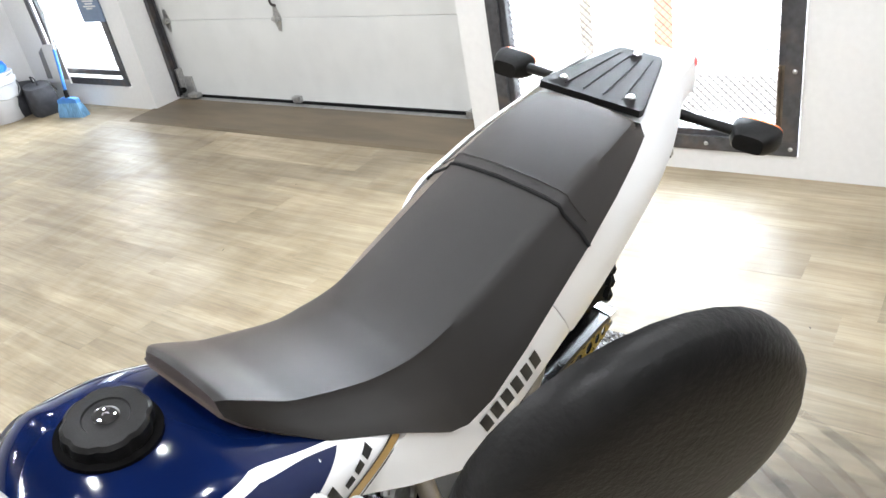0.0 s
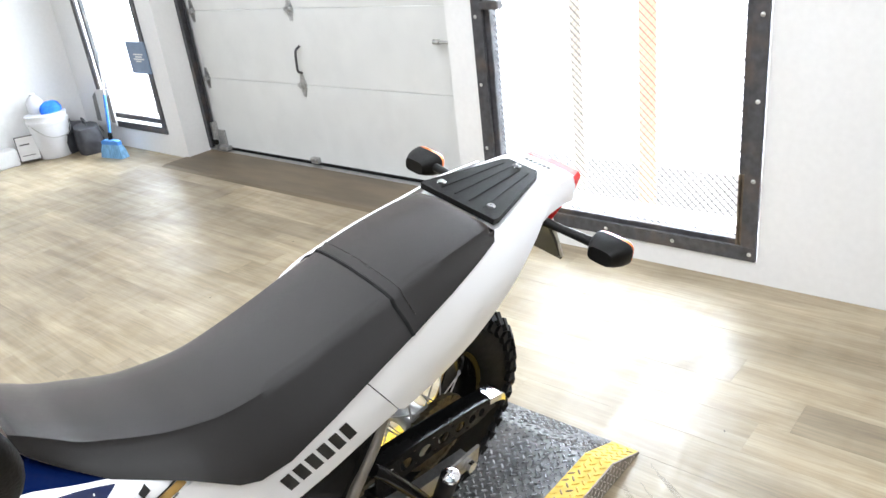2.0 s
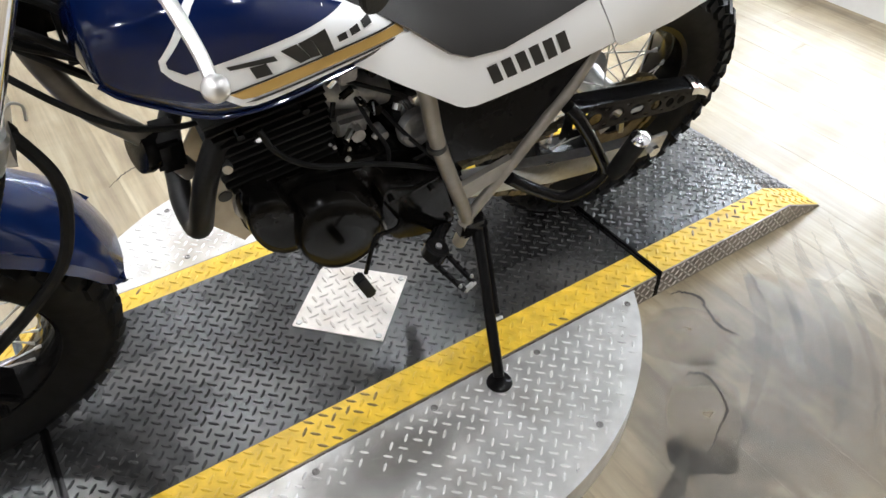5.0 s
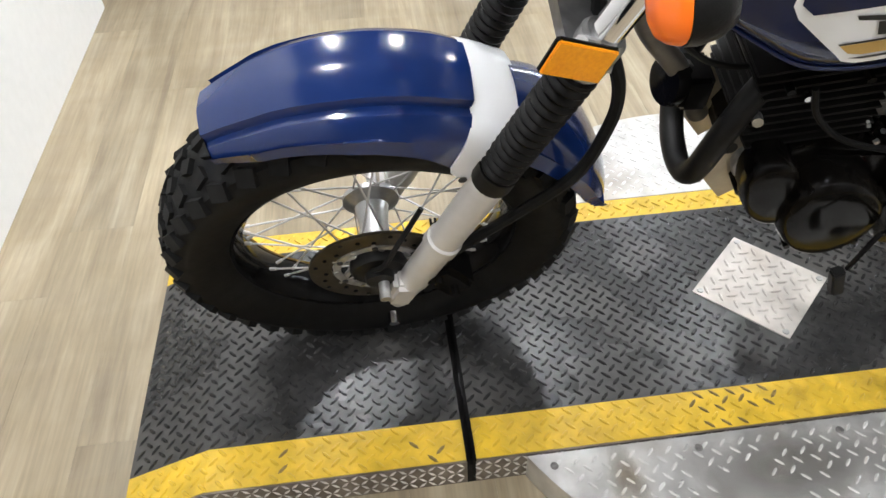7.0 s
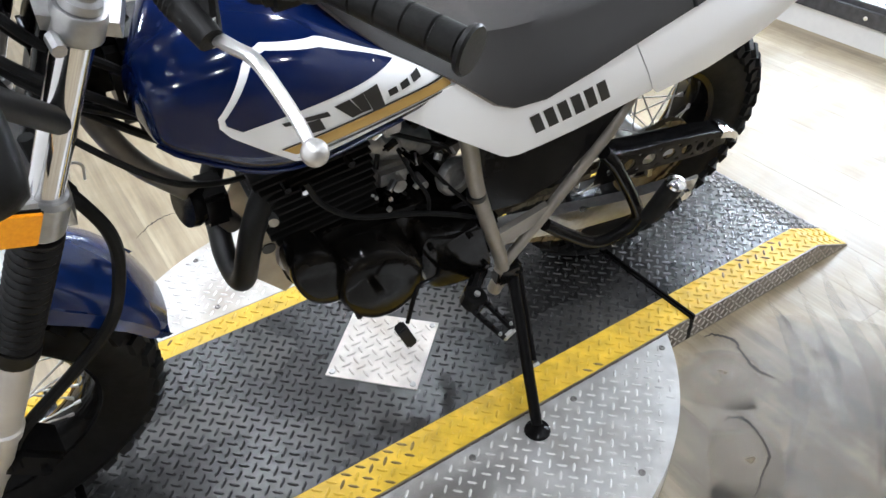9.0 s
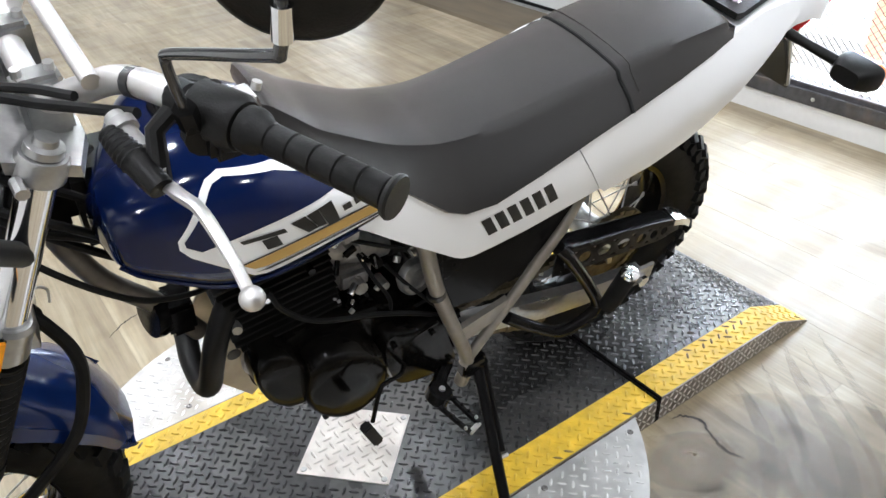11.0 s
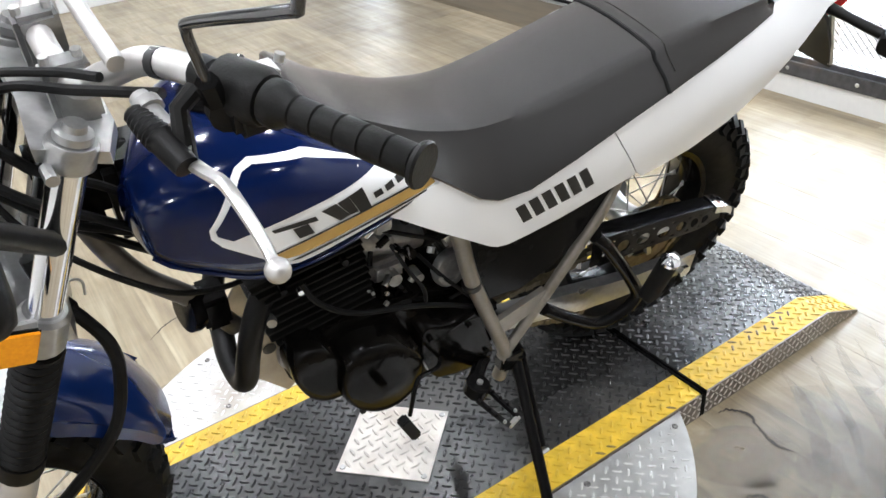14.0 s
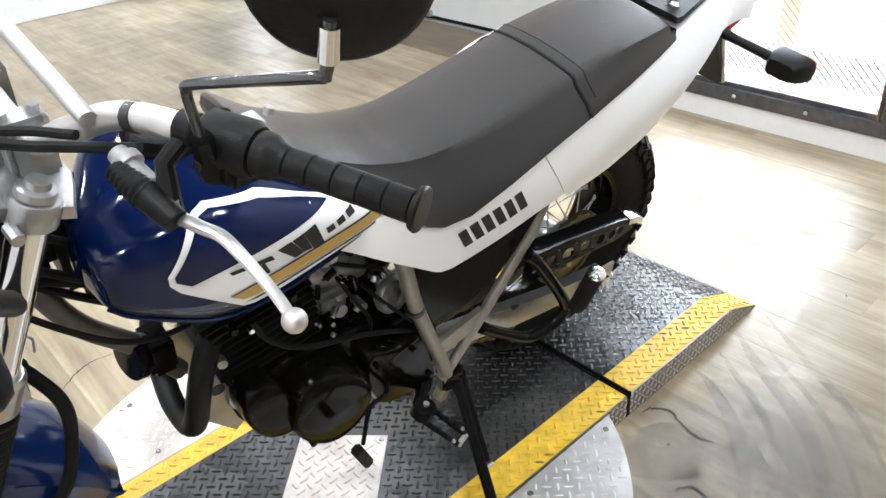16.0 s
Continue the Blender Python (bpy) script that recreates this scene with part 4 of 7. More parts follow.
for _y in (-0.097, 0.097):
    _bm = sweep(bmesh.new(), [fork_at(z, _y) for z in (0.245, 0.26, 0.31, 0.33, 0.425, 0.428, 0.447, 0.45, 0.612)], [0.013, 0.018, 0.021, 0.0245, 0.0245, 0.028, 0.028, 0.0245, 0.0255], 20)
    leg = front("fork_slider", _bm, M_SLIDER, None, "silver lacquered fork slider")
    _bm = bmesh.new()
    box(_bm, -0.016, 0.03, -0.022, 0.022, -0.03, 0.035, bevel=0.008, m=Matrix.Translation(fork_at(0.3, _y) + Vector((-0.018, 0, 0))) @ Matrix.Rotation(radians(20), 4, "Y"))
    front("axle_lug", _bm, M_SLIDER, leg)
    _bm = sweep(bmesh.new(), [fork_at(0.235, _y), fork_at(0.247, _y)], [0.007, 0.009], 8)
    front("drain_bolt", _bm, M_CHROME, leg)
    n = 15
    _pts, _rad = [], []
    for k in range(n):
        for q, r in ((0.0, 0.0215), (0.25, 0.0258), (0.5, 0.0272), (0.75, 0.0258)):
            _pts.append(fork_at(0.615 + 0.18 * (k + q) / n, _y))
            _rad.append(r)
    boot = front("fork_boot", sweep(bmesh.new(), _pts, _rad, 20), M_MATT, None, "ribbed black rubber fork boot")
    front("boot_clamp", sweep(bmesh.new(), [fork_at(0.592, _y), fork_at(0.597, _y), fork_at(0.616, _y)], [0.0275, 0.0285, 0.0280], 18), M_MATT, boot)
    front("fork_tube", rod(bmesh.new(), fork_at(0.76, _y), fork_at(1.02, _y), 0.0175, 18), M_CHROME, None, "chromed fork tube")
    front("lower_clamp", sweep(bmesh.new(), [fork_at(0.795, _y), fork_at(0.8, _y), fork_at(0.84, _y), fork_at(0.845, _y)], [0.022, 0.026, 0.026, 0.022], 16), M_ALLOY, None, "cast alloy lower fork clamp")
    cap = front("fork_cap", sweep(bmesh.new(), [fork_at(1.043, _y), fork_at(1.05, _y), fork_at(1.052, _y), fork_at(1.058, _y)], [0.0178, 0.0170, 0.0115, 0.0105], 18), M_ALLOY, None, "alloy fork top cap")
    # boss of the top yoke with its pinch slot
    front("yoke_boss", sweep(bmesh.new(), [fork_at(1.016, _y), fork_at(1.019, _y), fork_at(1.038, _y), fork_at(1.042, _y)], [0.0205, 0.0235, 0.0235, 0.0215], 18), M_ALLOY)
    front("pinch_bolt", rod(bmesh.new(), fork_at(1.028, _y) + Vector((-0.024, math.copysign(0.010, _y), 0)), fork_at(1.028, _y) + Vector((-0.024, math.copysign(0.030, _y), 0)), 0.0065, 8), M_ALLOY)
_bm = bmesh.new()
_c = fork_at(1.029, 0)
extrude_poly(_bm, [(-0.03, -0.1), (0.03, -0.11), (0.05, -0.06), (0.055, 0.06), (0.03, 0.11), (-0.03, 0.1), (-0.02, 0)], 0.015, lambda p: _c + Vector((p[0], p[1], -0.0075 + p[2] - 0.35 * p[0])))
front("top_yoke", _bm, M_ALLOY, None, "cast alloy top yoke")
_c2 = fork_at(0.81, 0)
_bm = bmesh.new()
extrude_poly(_bm, [(-0.025, -0.1), (0.03, -0.1), (0.05, 0), (0.03, 0.1), (-0.025, 0.1), (-0.02, 0)], 0.035, lambda p: _c2 + Vector((p[0], p[1], -0.017 + p[2] - 0.35 * p[0])))
front("lower_yoke", _bm, M_ALLOY, None, "cast alloy lower yoke")
front("steering_stem", rod(bmesh.new(), fork_at(0.8, 0) + Vector((0.03, 0, 0)), fork_at(1.045, 0) + Vector((0.03, 0, 0)), 0.022, 16), M_BLACK)

# amber side reflector on its bracket
_ex = Vector((0.062, 0.012, -0.030)).normalized()
_ez = Vector((0.20, 0.05, 0.98))
_ez = (_ez - _ex * _ez.dot(_ex)).normalized()
_ey = _ez.cross(_ex)
_m = FMI @ (Matrix.Translation((-0.443, -0.221, 0.862)) @ Matrix((_ex, _ey, _ez)).transposed().to_4x4())
_bm = bmesh.new()
box(_bm, -0.0355, 0.0355, -0.004, 0.004, -0.0205, 0.0205, bevel=0.003, m=_m)
rfl = front("side_reflector", _bm, M_MATT, None, "amber side reflector in a black rim")
_bm = bmesh.new()
box(_bm, -0.034, 0.034, -0.002, 0.002, -0.019, 0.019, bevel=0.0015, m=_m @ Matrix.Translation((0, -0.0035, 0)))
front("reflector_lens", _bm, M_REFLECT, rfl, "bright amber reflector lens")
front("reflector_bracket", rod(bmesh.new(), fork_at(0.83, -0.1), FMI @ Vector((-0.44, -0.210, 0.873)), 0.007, 8), M_GALV, rfl)

# front fender: blue shell in two pieces round a pale brace ----------------
def fender_piece(a0, a1, radii, skirt, name, steps=22, lift=0.0):
    secs = []
    for k in range(steps + 1):
        u = k / steps
        a = radians(a0 + (a1 - a0) * u)
        r = float(np.interp(u, (0, 0.35, 0.7, 1), radii)) + lift
        s = float(np.interp(u, (0, 0.12, 0.5, 0.88, 1), skirt))
        narrow = float(np.interp(u, (0, 0.1, 0.45, 0.8, 1), (0.95, 1, 1, 0.88, 0.70))) if name != "fender_brace" else 1
        step = 0.014 if name == "front_fender" else 0.001
        outer = [(r - s, 0.087), (r - s * 0.55, 0.0865), (r - 0.030, 0.083), (r - 0.017, 0.075), (r - 0.010, 0.064), (r - 0.006 - step * 0.3, 0.051), (r - 0.005 + step * 0.5, 0.0475), (r - 0.002 + step * 0.5, 0.030), (r + step * 0.5, 0.014)]
        prof = [(rr, -y * narrow) for rr, y in outer] + [(r + 0.001 + step * 0.5, 0.0)] + [(rr, y * narrow) for rr, y in reversed(outer)]
        prof += [(rr - 0.004, y * 0.955) for rr, y in reversed(prof)]
        secs.append([FA + Vector((math.cos(a) * rr, y, math.sin(a) * rr)) for rr, y in prof])
    return loft(bmesh.new(), secs)


front("front_fender", fender_piece(67.3, 118, (0.386, 0.390, 0.390, 0.383), (0.088, 0.070, 0.050, 0.034, 0.022), "front_fender", 30), M_FENDER, None, "glossy blue plastic front fender", smooth=28)
front("rear_fender_flap", fender_piece(19, 57, (0.378, 0.385, 0.387, 0.386), (0.018, 0.036, 0.048, 0.06, 0.066), "rear_fender_flap", 14), M_FENDER, None, "glossy blue plastic fender tail", smooth=28)
brace = front("fender_brace", fender_piece(56, 67.5, (0.3805, 0.3805, 0.3805, 0.3805), (0.08, 0.095, 0.10, 0.095, 0.08), "fender_brace", 10, lift=0.003), M_WHITE, None, "pale grey fender brace", smooth=28)
for _a, _r, _h in ((59, 0.322, 0.012), (63, 0.286, 0.006)):
    _p = FA + Vector((math.cos(radians(_a)) * _r, -0.0895, math.sin(radians(_a)) * _r))
    front("brace_slot", lathe(bmesh.new(), [(_h, 0), (_h, 0.0015), (0.0005, 0.0015)], _p, (0, -1, 0), 10, closed=False), M_INK, brace)

# handlebar --------------------------------------------------------------
GE, GI = FMI @ Vector((-0.123, -0.460, 1.124)), FMI @ Vector((-0.184, -0.346, 1.127))
BAR = [GE, GI, FMI @ Vector((-0.229, -0.247, 1.119)), FMI @ Vector((-0.250, -0.207, 1.108)), FMI @ Vector((-0.276, -0.165, 1.08)), FMI @ Vector((-0.302, -0.13, 1.062))]
BAR[0] = GE + (GI - GE) * 0.06
_pts = BAR + [mirror(p) for p in reversed(BAR)]
_cp = curve_pts(_pts, 6)
front("handlebar", sweep(bmesh.new(), _cp, [0.0095 if min(k, len(_cp) - 1 - k) < 7 else 0.0125 for k in range(len(_cp))], 14), M_LEVER, None, "silver steel handlebar")
_b0 = FMI @ Vector((-0.268, -0.21, 1.112))
front("cross_brace", rod(bmesh.new(), _b0, mirror(_b0), 0.008, 12), M_LEVER, None, "silver handlebar cross brace")
for _s in (-1, 1):
    _p = BAR[5].copy()
    _p.y = _s * 0.045
    _bm = bmesh.new()
    box(_bm, -0.021, 0.021, -0.014, 0.014, -0.05, 0.018, bevel=0.005, m=Matrix.Translation(_p))
    riser = front("riser_clamp", _bm, M_ALLOY, None, "cast alloy handlebar clamp")
    for _d in (-0.014, 0.014):
        front("clamp_bolt", rod(bmesh.new(), _p + Vector((_d, 0, 0.016)), _p + Vector((_d, 0, 0.025)), 0.005, 8), M_GALV, riser)


def along(a, b, u):
    return a + (b - a) * u


for _s in (-1, 1):
    _m = (lambda p: p) if _s < 0 else mirror
    # grip with raised rings, end flange and inner collar
    ge, gi = _m(GE), _m(GI)
    pts, rad = [], []
    for u, r in [(-0.03, 0.0182), (0.02, 0.0188), (0.06, 0.0178), (0.10, 0.0140), (0.15, 0.0128)]:
        pts.append(along(gi, ge, u))
        rad.append(r)
    for k in range(5):
        u = 0.16 + k * 0.157
        for du, r in ((0, 0.0112), (0.006, 0.0127), (0.143, 0.0127), (0.150, 0.0112)):
            pts.append(along(gi, ge, u + du))
            rad.append(r)
    for u, r in [(0.945, 0.0122), (0.955, 0.0165), (0.985, 0.0178), (1.0, 0.0165)]:
        pts.append(along(gi, ge, u))
        rad.append(r)
    front("grip", sweep(bmesh.new(), pts, rad, 20), M_MATT, None, "ribbed black rubber grip")
    # switch cluster, lever perch and lever
    d = (ge - gi).normalized()
    bm = sweep(bmesh.new(), [gi - d * 0.052, gi - d * 0.048, gi - d * 0.012, gi - d * 0.006], [0.018, 0.0225, 0.0235, 0.02], 16)
    box(bm, -0.017, 0.015, -0.024, 0.018, -0.029, 0.0, bevel=0.006, m=Matrix.Translation(gi - d * 0.03))
    switch = front("switch_housing", bm, M_MATT, None, "black handlebar switch housing")
    bm = bmesh.new()
    box(bm, -0.008, 0.008, -0.01, 0.01, -0.004, 0.006, bevel=0.002, m=Matrix.Translation(gi - d * 0.036 + Vector((0.024, 0, 0.006))))
    front("switch_button", bm, M_GALV, switch)
    pv = _m(FMI @ Vector((-0.249, -0.313, 1.078)))
    bm = sweep(bmesh.new(), [gi - d * 0.074, gi - d * 0.06], 0.0145, 14)
    sweep(bm, [gi - d * 0.067, gi - d * 0.06 + Vector((-0.03, 0, -0.018)), pv], [0.008, 0.008, 0.009], 10)
    perch = front("lever_perch", bm, M_MATT, None, "black lever perch under a rubber hood")
    hood = [_m(FMI @ Vector(v)) for v in ((-0.272, -0.266, 1.100), (-0.266, -0.285, 1.094), (-0.259, -0.304, 1.088), (-0.252, -0.326, 1.080))]
    front("lever_hood", sweep(bmesh.new(), curve_pts(hood, 8), [0.0078 + 0.0040 * math.sin(k / 24 * 2.5) + (0.0014 if k % 2 and k < 15 else 0) for k in range(25)], 12), M_MATT, perch)
    lev = [_m(FMI @ Vector(v)) for v in ((-0.246, -0.318, 1.075), (-0.243, -0.350, 1.087), (-0.239, -0.380, 1.097), (-0.237, -0.413, 1.097), (-0.236, -0.446, 1.095), (-0.237, -0.470, 1.093))]
    bm = sweep(bmesh.new(), curve_pts(lev, 5), [0.0064 - 0.0022 * k / 25 for k in range(26)], 10, flat=0.75)
    lever = front("hand_lever", bm, M_LEVER, None, "bright cast hand lever")
    ball = _m(FMI @ Vector((-0.237, -0.474, 1.093)))
    bm = bmesh.new()
    bmesh.ops.create_uvsphere(bm, u_segments=18, v_segments=12, radius=0.0088, matrix=Matrix.Translation(ball))
    front("lever_ball", bm, M_LEVER, lever)
    # mirror on a bent black stem
    st = [_m(FMI @ Vector(v)) for v in ((-0.222, -0.328, 1.130), (-0.231, -0.340, 1.172), (-0.235, -0.345, 1.196), (-0.232, -0.356, 1.206), (-0.205, -0.45, 1.248), (-0.201, -0.462, 1.256), (-0.199, -0.464, 1.286))]
    mir = front("mirror_stem", sweep(bmesh.new(), curve_pts(st, 5), 0.0040, 12), M_STEM, None, "glossy black bent mirror stem")
    front("stem_nut", rod(bmesh.new(), st[0], along(st[0], st[1], 0.5), 0.009, 6), M_BLACK, mir)
    mc = _m(FMI @ Vector((-0.188, -0.457, 1.306)))
    ax = _m((FMI.to_3x3() @ Vector((0.50, 0.86, 0.09))).normalized())
    shell = front("mirror_shell", lathe(bmesh.new(), [(0.0005, -0.0125), (0.018, -0.0118), (0.036, -0.0095), (0.046, -0.0065), (0.0505, -0.0025), (0.052, 0.002), (0.0515, 0.0055), (0.0495, 0.0065), (0.0465, 0.0035), (0.0004, 0.0035)], mc, ax, 36, closed=False), M_MATT, mir, "round black mirror shell")
    front("mirror_glass", lathe(bmesh.new(), [(0.0455, 0.004), (0.0454, 0.0052), (0.0005, 0.0052)], mc, ax, 36, closed=False), M_CHROME, mir, "round mirror glass")
    front("mirror_clamp", rod(bmesh.new(), st[-1] - Vector((0, 0, 0.024)), st[-1] - Vector((0, 0, 0.003)), 0.0062, 16), M_CHROME, mir)

# front indicators: black pods with amber lenses
def indicator(pos, face, base, place, long=0.043, high=0.025, lens=0.030):
    pos, base = Vector(pos), Vector(base)
    bm = sweep(bmesh.new(), [base, along(base, pos, 0.35), along(base, pos, 0.75)], [0.011, 0.0085, 0.01], 12)
    stalk = place("indicator_stalk", bm, M_MATT, None, "black rubber indicator stalk")
    def shape(x0, x1, grow0, grow1):
        secs = []
        for u in (0, 0.25, 0.6, 1.0):
            g = grow0 + (grow1 - grow0) * (1 - (1 - u) ** 2)
            x = x0 + (x1 - x0) * u
            secs.append([pos + Vector((face * x, math.copysign(abs(math.cos(a)) ** 0.45, math.cos(a)) * long * g, math.copysign(abs(math.sin(a)) ** 0.6, math.sin(a)) * high * g)) for a in [k * math.tau / 20 for k in range(20)]])
        return loft(bmesh.new(), secs)
    place("indicator_housing", shape(-0.036, 0.012, 0.6, 1.0), M_MATT, stalk, "black indicator housing", smooth=45)
    place("indicator_lens", shape(lens, 0.0125, 0.72, 0.99), M_AMBER, stalk, "amber indicator lens", smooth=45)


def front_indicator(side):
    """A long pod across the bike: amber lens ahead, black housing behind."""
    c = Vector((-0.422, -0.347, 1.052))
    along_pod, across = Vector((0, 0.737, 0.676)), Vector((0, -0.676, 0.737))

    def pod(rows):
        secs = []
        for x, g in rows:
            ring = []
            for k in range(24):
                a = k * math.tau / 24
                ca, sa = math.copysign(abs(math.cos(a)) ** 0.55, math.cos(a)), math.copysign(abs(math.sin(a)) ** 0.7, math.sin(a))
                q = FMI @ (c + Vector((x, 0, 0)) + along_pod * (0.045 * g * ca) + across * (0.024 * g * sa))
                ring.append(q if side < 0 else mirror(q))
            secs.append(ring)
        return loft(bmesh.new(), secs)

    foot = FMI @ (c + along_pod * 0.04 + Vector((0.012, 0, 0)))
    foot = foot if side < 0 else mirror(foot)
    stalk = front("indicator_stalk", sweep(bmesh.new(), [fork_at(0.93, side * 0.1), foot], [0.013, 0.011], 12), M_MATT, None, "black rubber indicator stalk")
    front("indicator_housing", pod(((-0.003, 1.0), (0.006, 1.0), (0.018, 0.93), (0.027, 0.78), (0.03, 0.5))), M_MATT, stalk, "black indicator housing", smooth=45)
    front("indicator_lens", pod(((-0.0035, 0.985), (-0.010, 0.95), (-0.017, 0.86), (-0.021, 0.7), (-0.0225, 0.4))), M_AMBER, stalk, "amber indicator lens", smooth=45)


for _s in (-1, 1):
    front_indicator(_s)
    indicator((0.926, _s * 0.246 + 0.014, 0.841), 1, (0.885, _s * 0.085, 0.862), back)

# headlamp and instruments, mostly off to the side of the view
_hc = (-0.50, 0.0, 0.965)
_bm = lathe(bmesh.new(), [(0.0005, 0.075), (0.045, 0.066), (0.07, 0.035), (0.078, 0.0), (0.08, -0.018), (0.075, -0.022)], _hc, (1, 0, 0), 32, closed=False)
lampo = front("headlamp", _bm, M_BLACK, None, "round black headlamp shell")
front("headlamp_lens", lathe(bmesh.new(), [(0.075, -0.022), (0.055, -0.03), (0.0005, -0.036)], _hc, (1, 0, 0), 32, closed=False), M_CHROME, lampo)
_bm = bmesh.new()
box(_bm, -0.035, 0.03, -0.055, 0.055, -0.04, 0.012, bevel=0.012, m=Matrix.Translation((-0.41, 0.02, 1.07)) @ Matrix.Rotation(radians(-25), 4, "Y"))
front("instrument", _bm, M_MATT, None, "black instrument pod")

# adjusters, clamps and screws at the bar
for _s in (-1, 1):
    _m = (lambda p: p) if _s < 0 else mirror
    for _a, _b, _r, _mt, _nm in (((-0.262, -0.30, 1.100), (-0.272, -0.262, 1.112), 0.0085, M_DULL, "cable_adjuster"), ((-0.268, -0.278, 1.107), (-0.270, -0.27, 1.110), 0.0125, M_DULL, "adjuster_wheel"), ((-0.258, -0.325, 1.078), (-0.258, -0.325, 1.100), 0.006, M_GALV, "pivot_bolt"), ((-0.222, -0.33, 1.128), (-0.222, -0.342, 1.128), 0.0165, M_MATT, "perch_clamp"), ((-0.205, -0.318, 1.15), (-0.203, -0.318, 1.158), 0.0045, M_CHROME, "clamp_screw"), ((-0.182, -0.345, 1.162), (-0.18, -0.345, 1.168), 0.004, M_GALV, "clamp_screw"), ((-0.178, -0.36, 1.128), (-0.166, -0.362, 1.124), 0.006, M_DULL, "horn_button")):
        front(_nm, rod(bmesh.new(), _m(FMI @ (Vector(_a) + Vector((0.009, 0.012, -0.010)))), _m(FMI @ (Vector(_b) + Vector((0.009, 0.012, -0.010)))), _r, 12), _mt)
front("tie_strap", sweep(bmesh.new(), [FMI @ Vector(v) for v in ((-0.2355, -0.2345, 1.1165), (-0.240, -0.226, 1.1145))], 0.0135, 12), M_INK)

# cables and hoses
def cable(name, pts, r=0.0042, mat=None, label="", place=back, n=8):
    return place(name, sweep(bmesh.new(), curve_pts(pts, n), r, 8), mat or M_RUBBER, None, label)


cable("clutch_cable", [(-0.285, -0.235, 1.118), (-0.318, -0.19, 1.108), (-0.37, -0.13, 1.085), (-0.42, -0.07, 1.02), (-0.40, -0.08, 0.90), (-0.345, -0.11, 0.83), (-0.275, -0.10, 0.744), (-0.21, -0.07, 0.69), (-0.15, -0.03, 0.65), (-0.10, 0.0, 0.62)], 0.0042, None, "black clutch cable")
cable("wiring_loom", [(-0.245, -0.25, 1.10), (-0.30, -0.17, 1.075), (-0.36, -0.09, 1.05), (-0.43, -0.05, 1.0), (-0.46, -0.03, 0.95)], 0.005, None, "black wiring loom")
cable("throttle_cable", [(-0.25, 0.2, 1.1), (-0.35, 0.1, 1.1), (-0.42, 0.0, 1.03), (-0.36, -0.02, 0.9), (-0.26, 0.02, 0.82)], 0.004, None, "black throttle cable")
cable("brake_hose", [(-0.40, -0.10, 0.86), (-0.394, -0.105, 0.80), (-0.376, -0.11, 0.765), (-0.358, -0.115, 0.708), (-0.362, -0.12, 0.65), (-0.392, -0.125, 0.565), (-0.46, -0.12, 0.48), (-0.55, -0.125, 0.40), (-0.585, -0.125, 0.34)], 0.0085, None, "black brake hose")
for _z, _x in ((0.785, -0.386), (0.775, -0.382)):
    back("hose_clip", rod(bmesh.new(), (_x, -0.10, _z), (_x - 0.012, -0.115, _z + 0.008), 0.012, 10), M_MATT)
cable("clip_wire", [(-0.385, -0.1, 0.8), (-0.37, -0.1, 0.812), (-0.36, -0.1, 0.805), (-0.362, -0.1, 0.785)], 0.0016, M_GALV, "thin wire clip")

# tank ------------------------------------------------------------------
TANK = [(-0.296, 0.080, 0.850, 0.885), (-0.291, 0.112, 0.835, 0.904), (-0.276, 0.140, 0.810, 0.920), (-0.228, 0.152, 0.775, 0.932), (-0.17, 0.155, 0.738, 0.935), (-0.10, 0.154, 0.732, 0.922), (-0.03, 0.150, 0.748, 0.890), (0.05, 0.143, 0.770, 0.858), (0.10, 0.132, 0.788, 0.832), (0.115, 0.12, 0.795, 0.825)]
TP_TOP, TP_LOW = 3.0, 4.5      # the shoulder is rounder than the lower edge


TANK_FINE = [curve_pts([(r[0], r[1], r[2]) for r in TANK], 8), curve_pts([(r[0], r[3], 0) for r in TANK], 8)]
TANK_ROWS = np.array([(a.x, a.y, a.z, b.y) for a, b in zip(*TANK_FINE)])


def tank_at(x):
    t = TANK_ROWS
    return [float(np.interp(x, t[:, 0], t[:, i])) for i in (1, 2, 3)]


def tank_far(x):
    """Slims the tank's far cheek to fit its outline in the camera's view."""
    return float(np.interp(x, (-0.30, -0.20, -0.10, -0.03, 0.05, 0.115), (0.74, 0.80, 0.78, 0.72, 0.60, 0.52)))


def tank_ring(x, n=80):
    w, zb, zt = tank_at(x)
    cz, h = (zb + zt) / 2, (zt - zb) / 2
    out = []
    for k in range(n):
        a = k * math.tau / n
        c, s = math.cos(a), math.sin(a)
        e = 2 / (TP_TOP if s > 0 else TP_LOW)
        y = w * (tank_far(x) if c > 0 else 1) * math.copysign(abs(c) ** e, c)
        # front cut back round the steering head, fitted to the camera's view
        back_off = 0.40 * max(0.0, y + 0.080) * min(1.0, max(0.0, (-0.16 - x) / 0.12))
        out.append((x + back_off, y, cz + h * math.copysign(abs(s) ** e, s)))
    return out


def tank_side(x, z):
    """Half-width of the tank at a place on its side."""
    w, zb, zt = tank_at(x)
    u = (z - (zb + zt) / 2) / ((zt - zb) / 2)
    e = TP_TOP if u > 0 else TP_LOW
    return w * (1 - min(0.97, abs(u)) ** e) ** (1 / e)


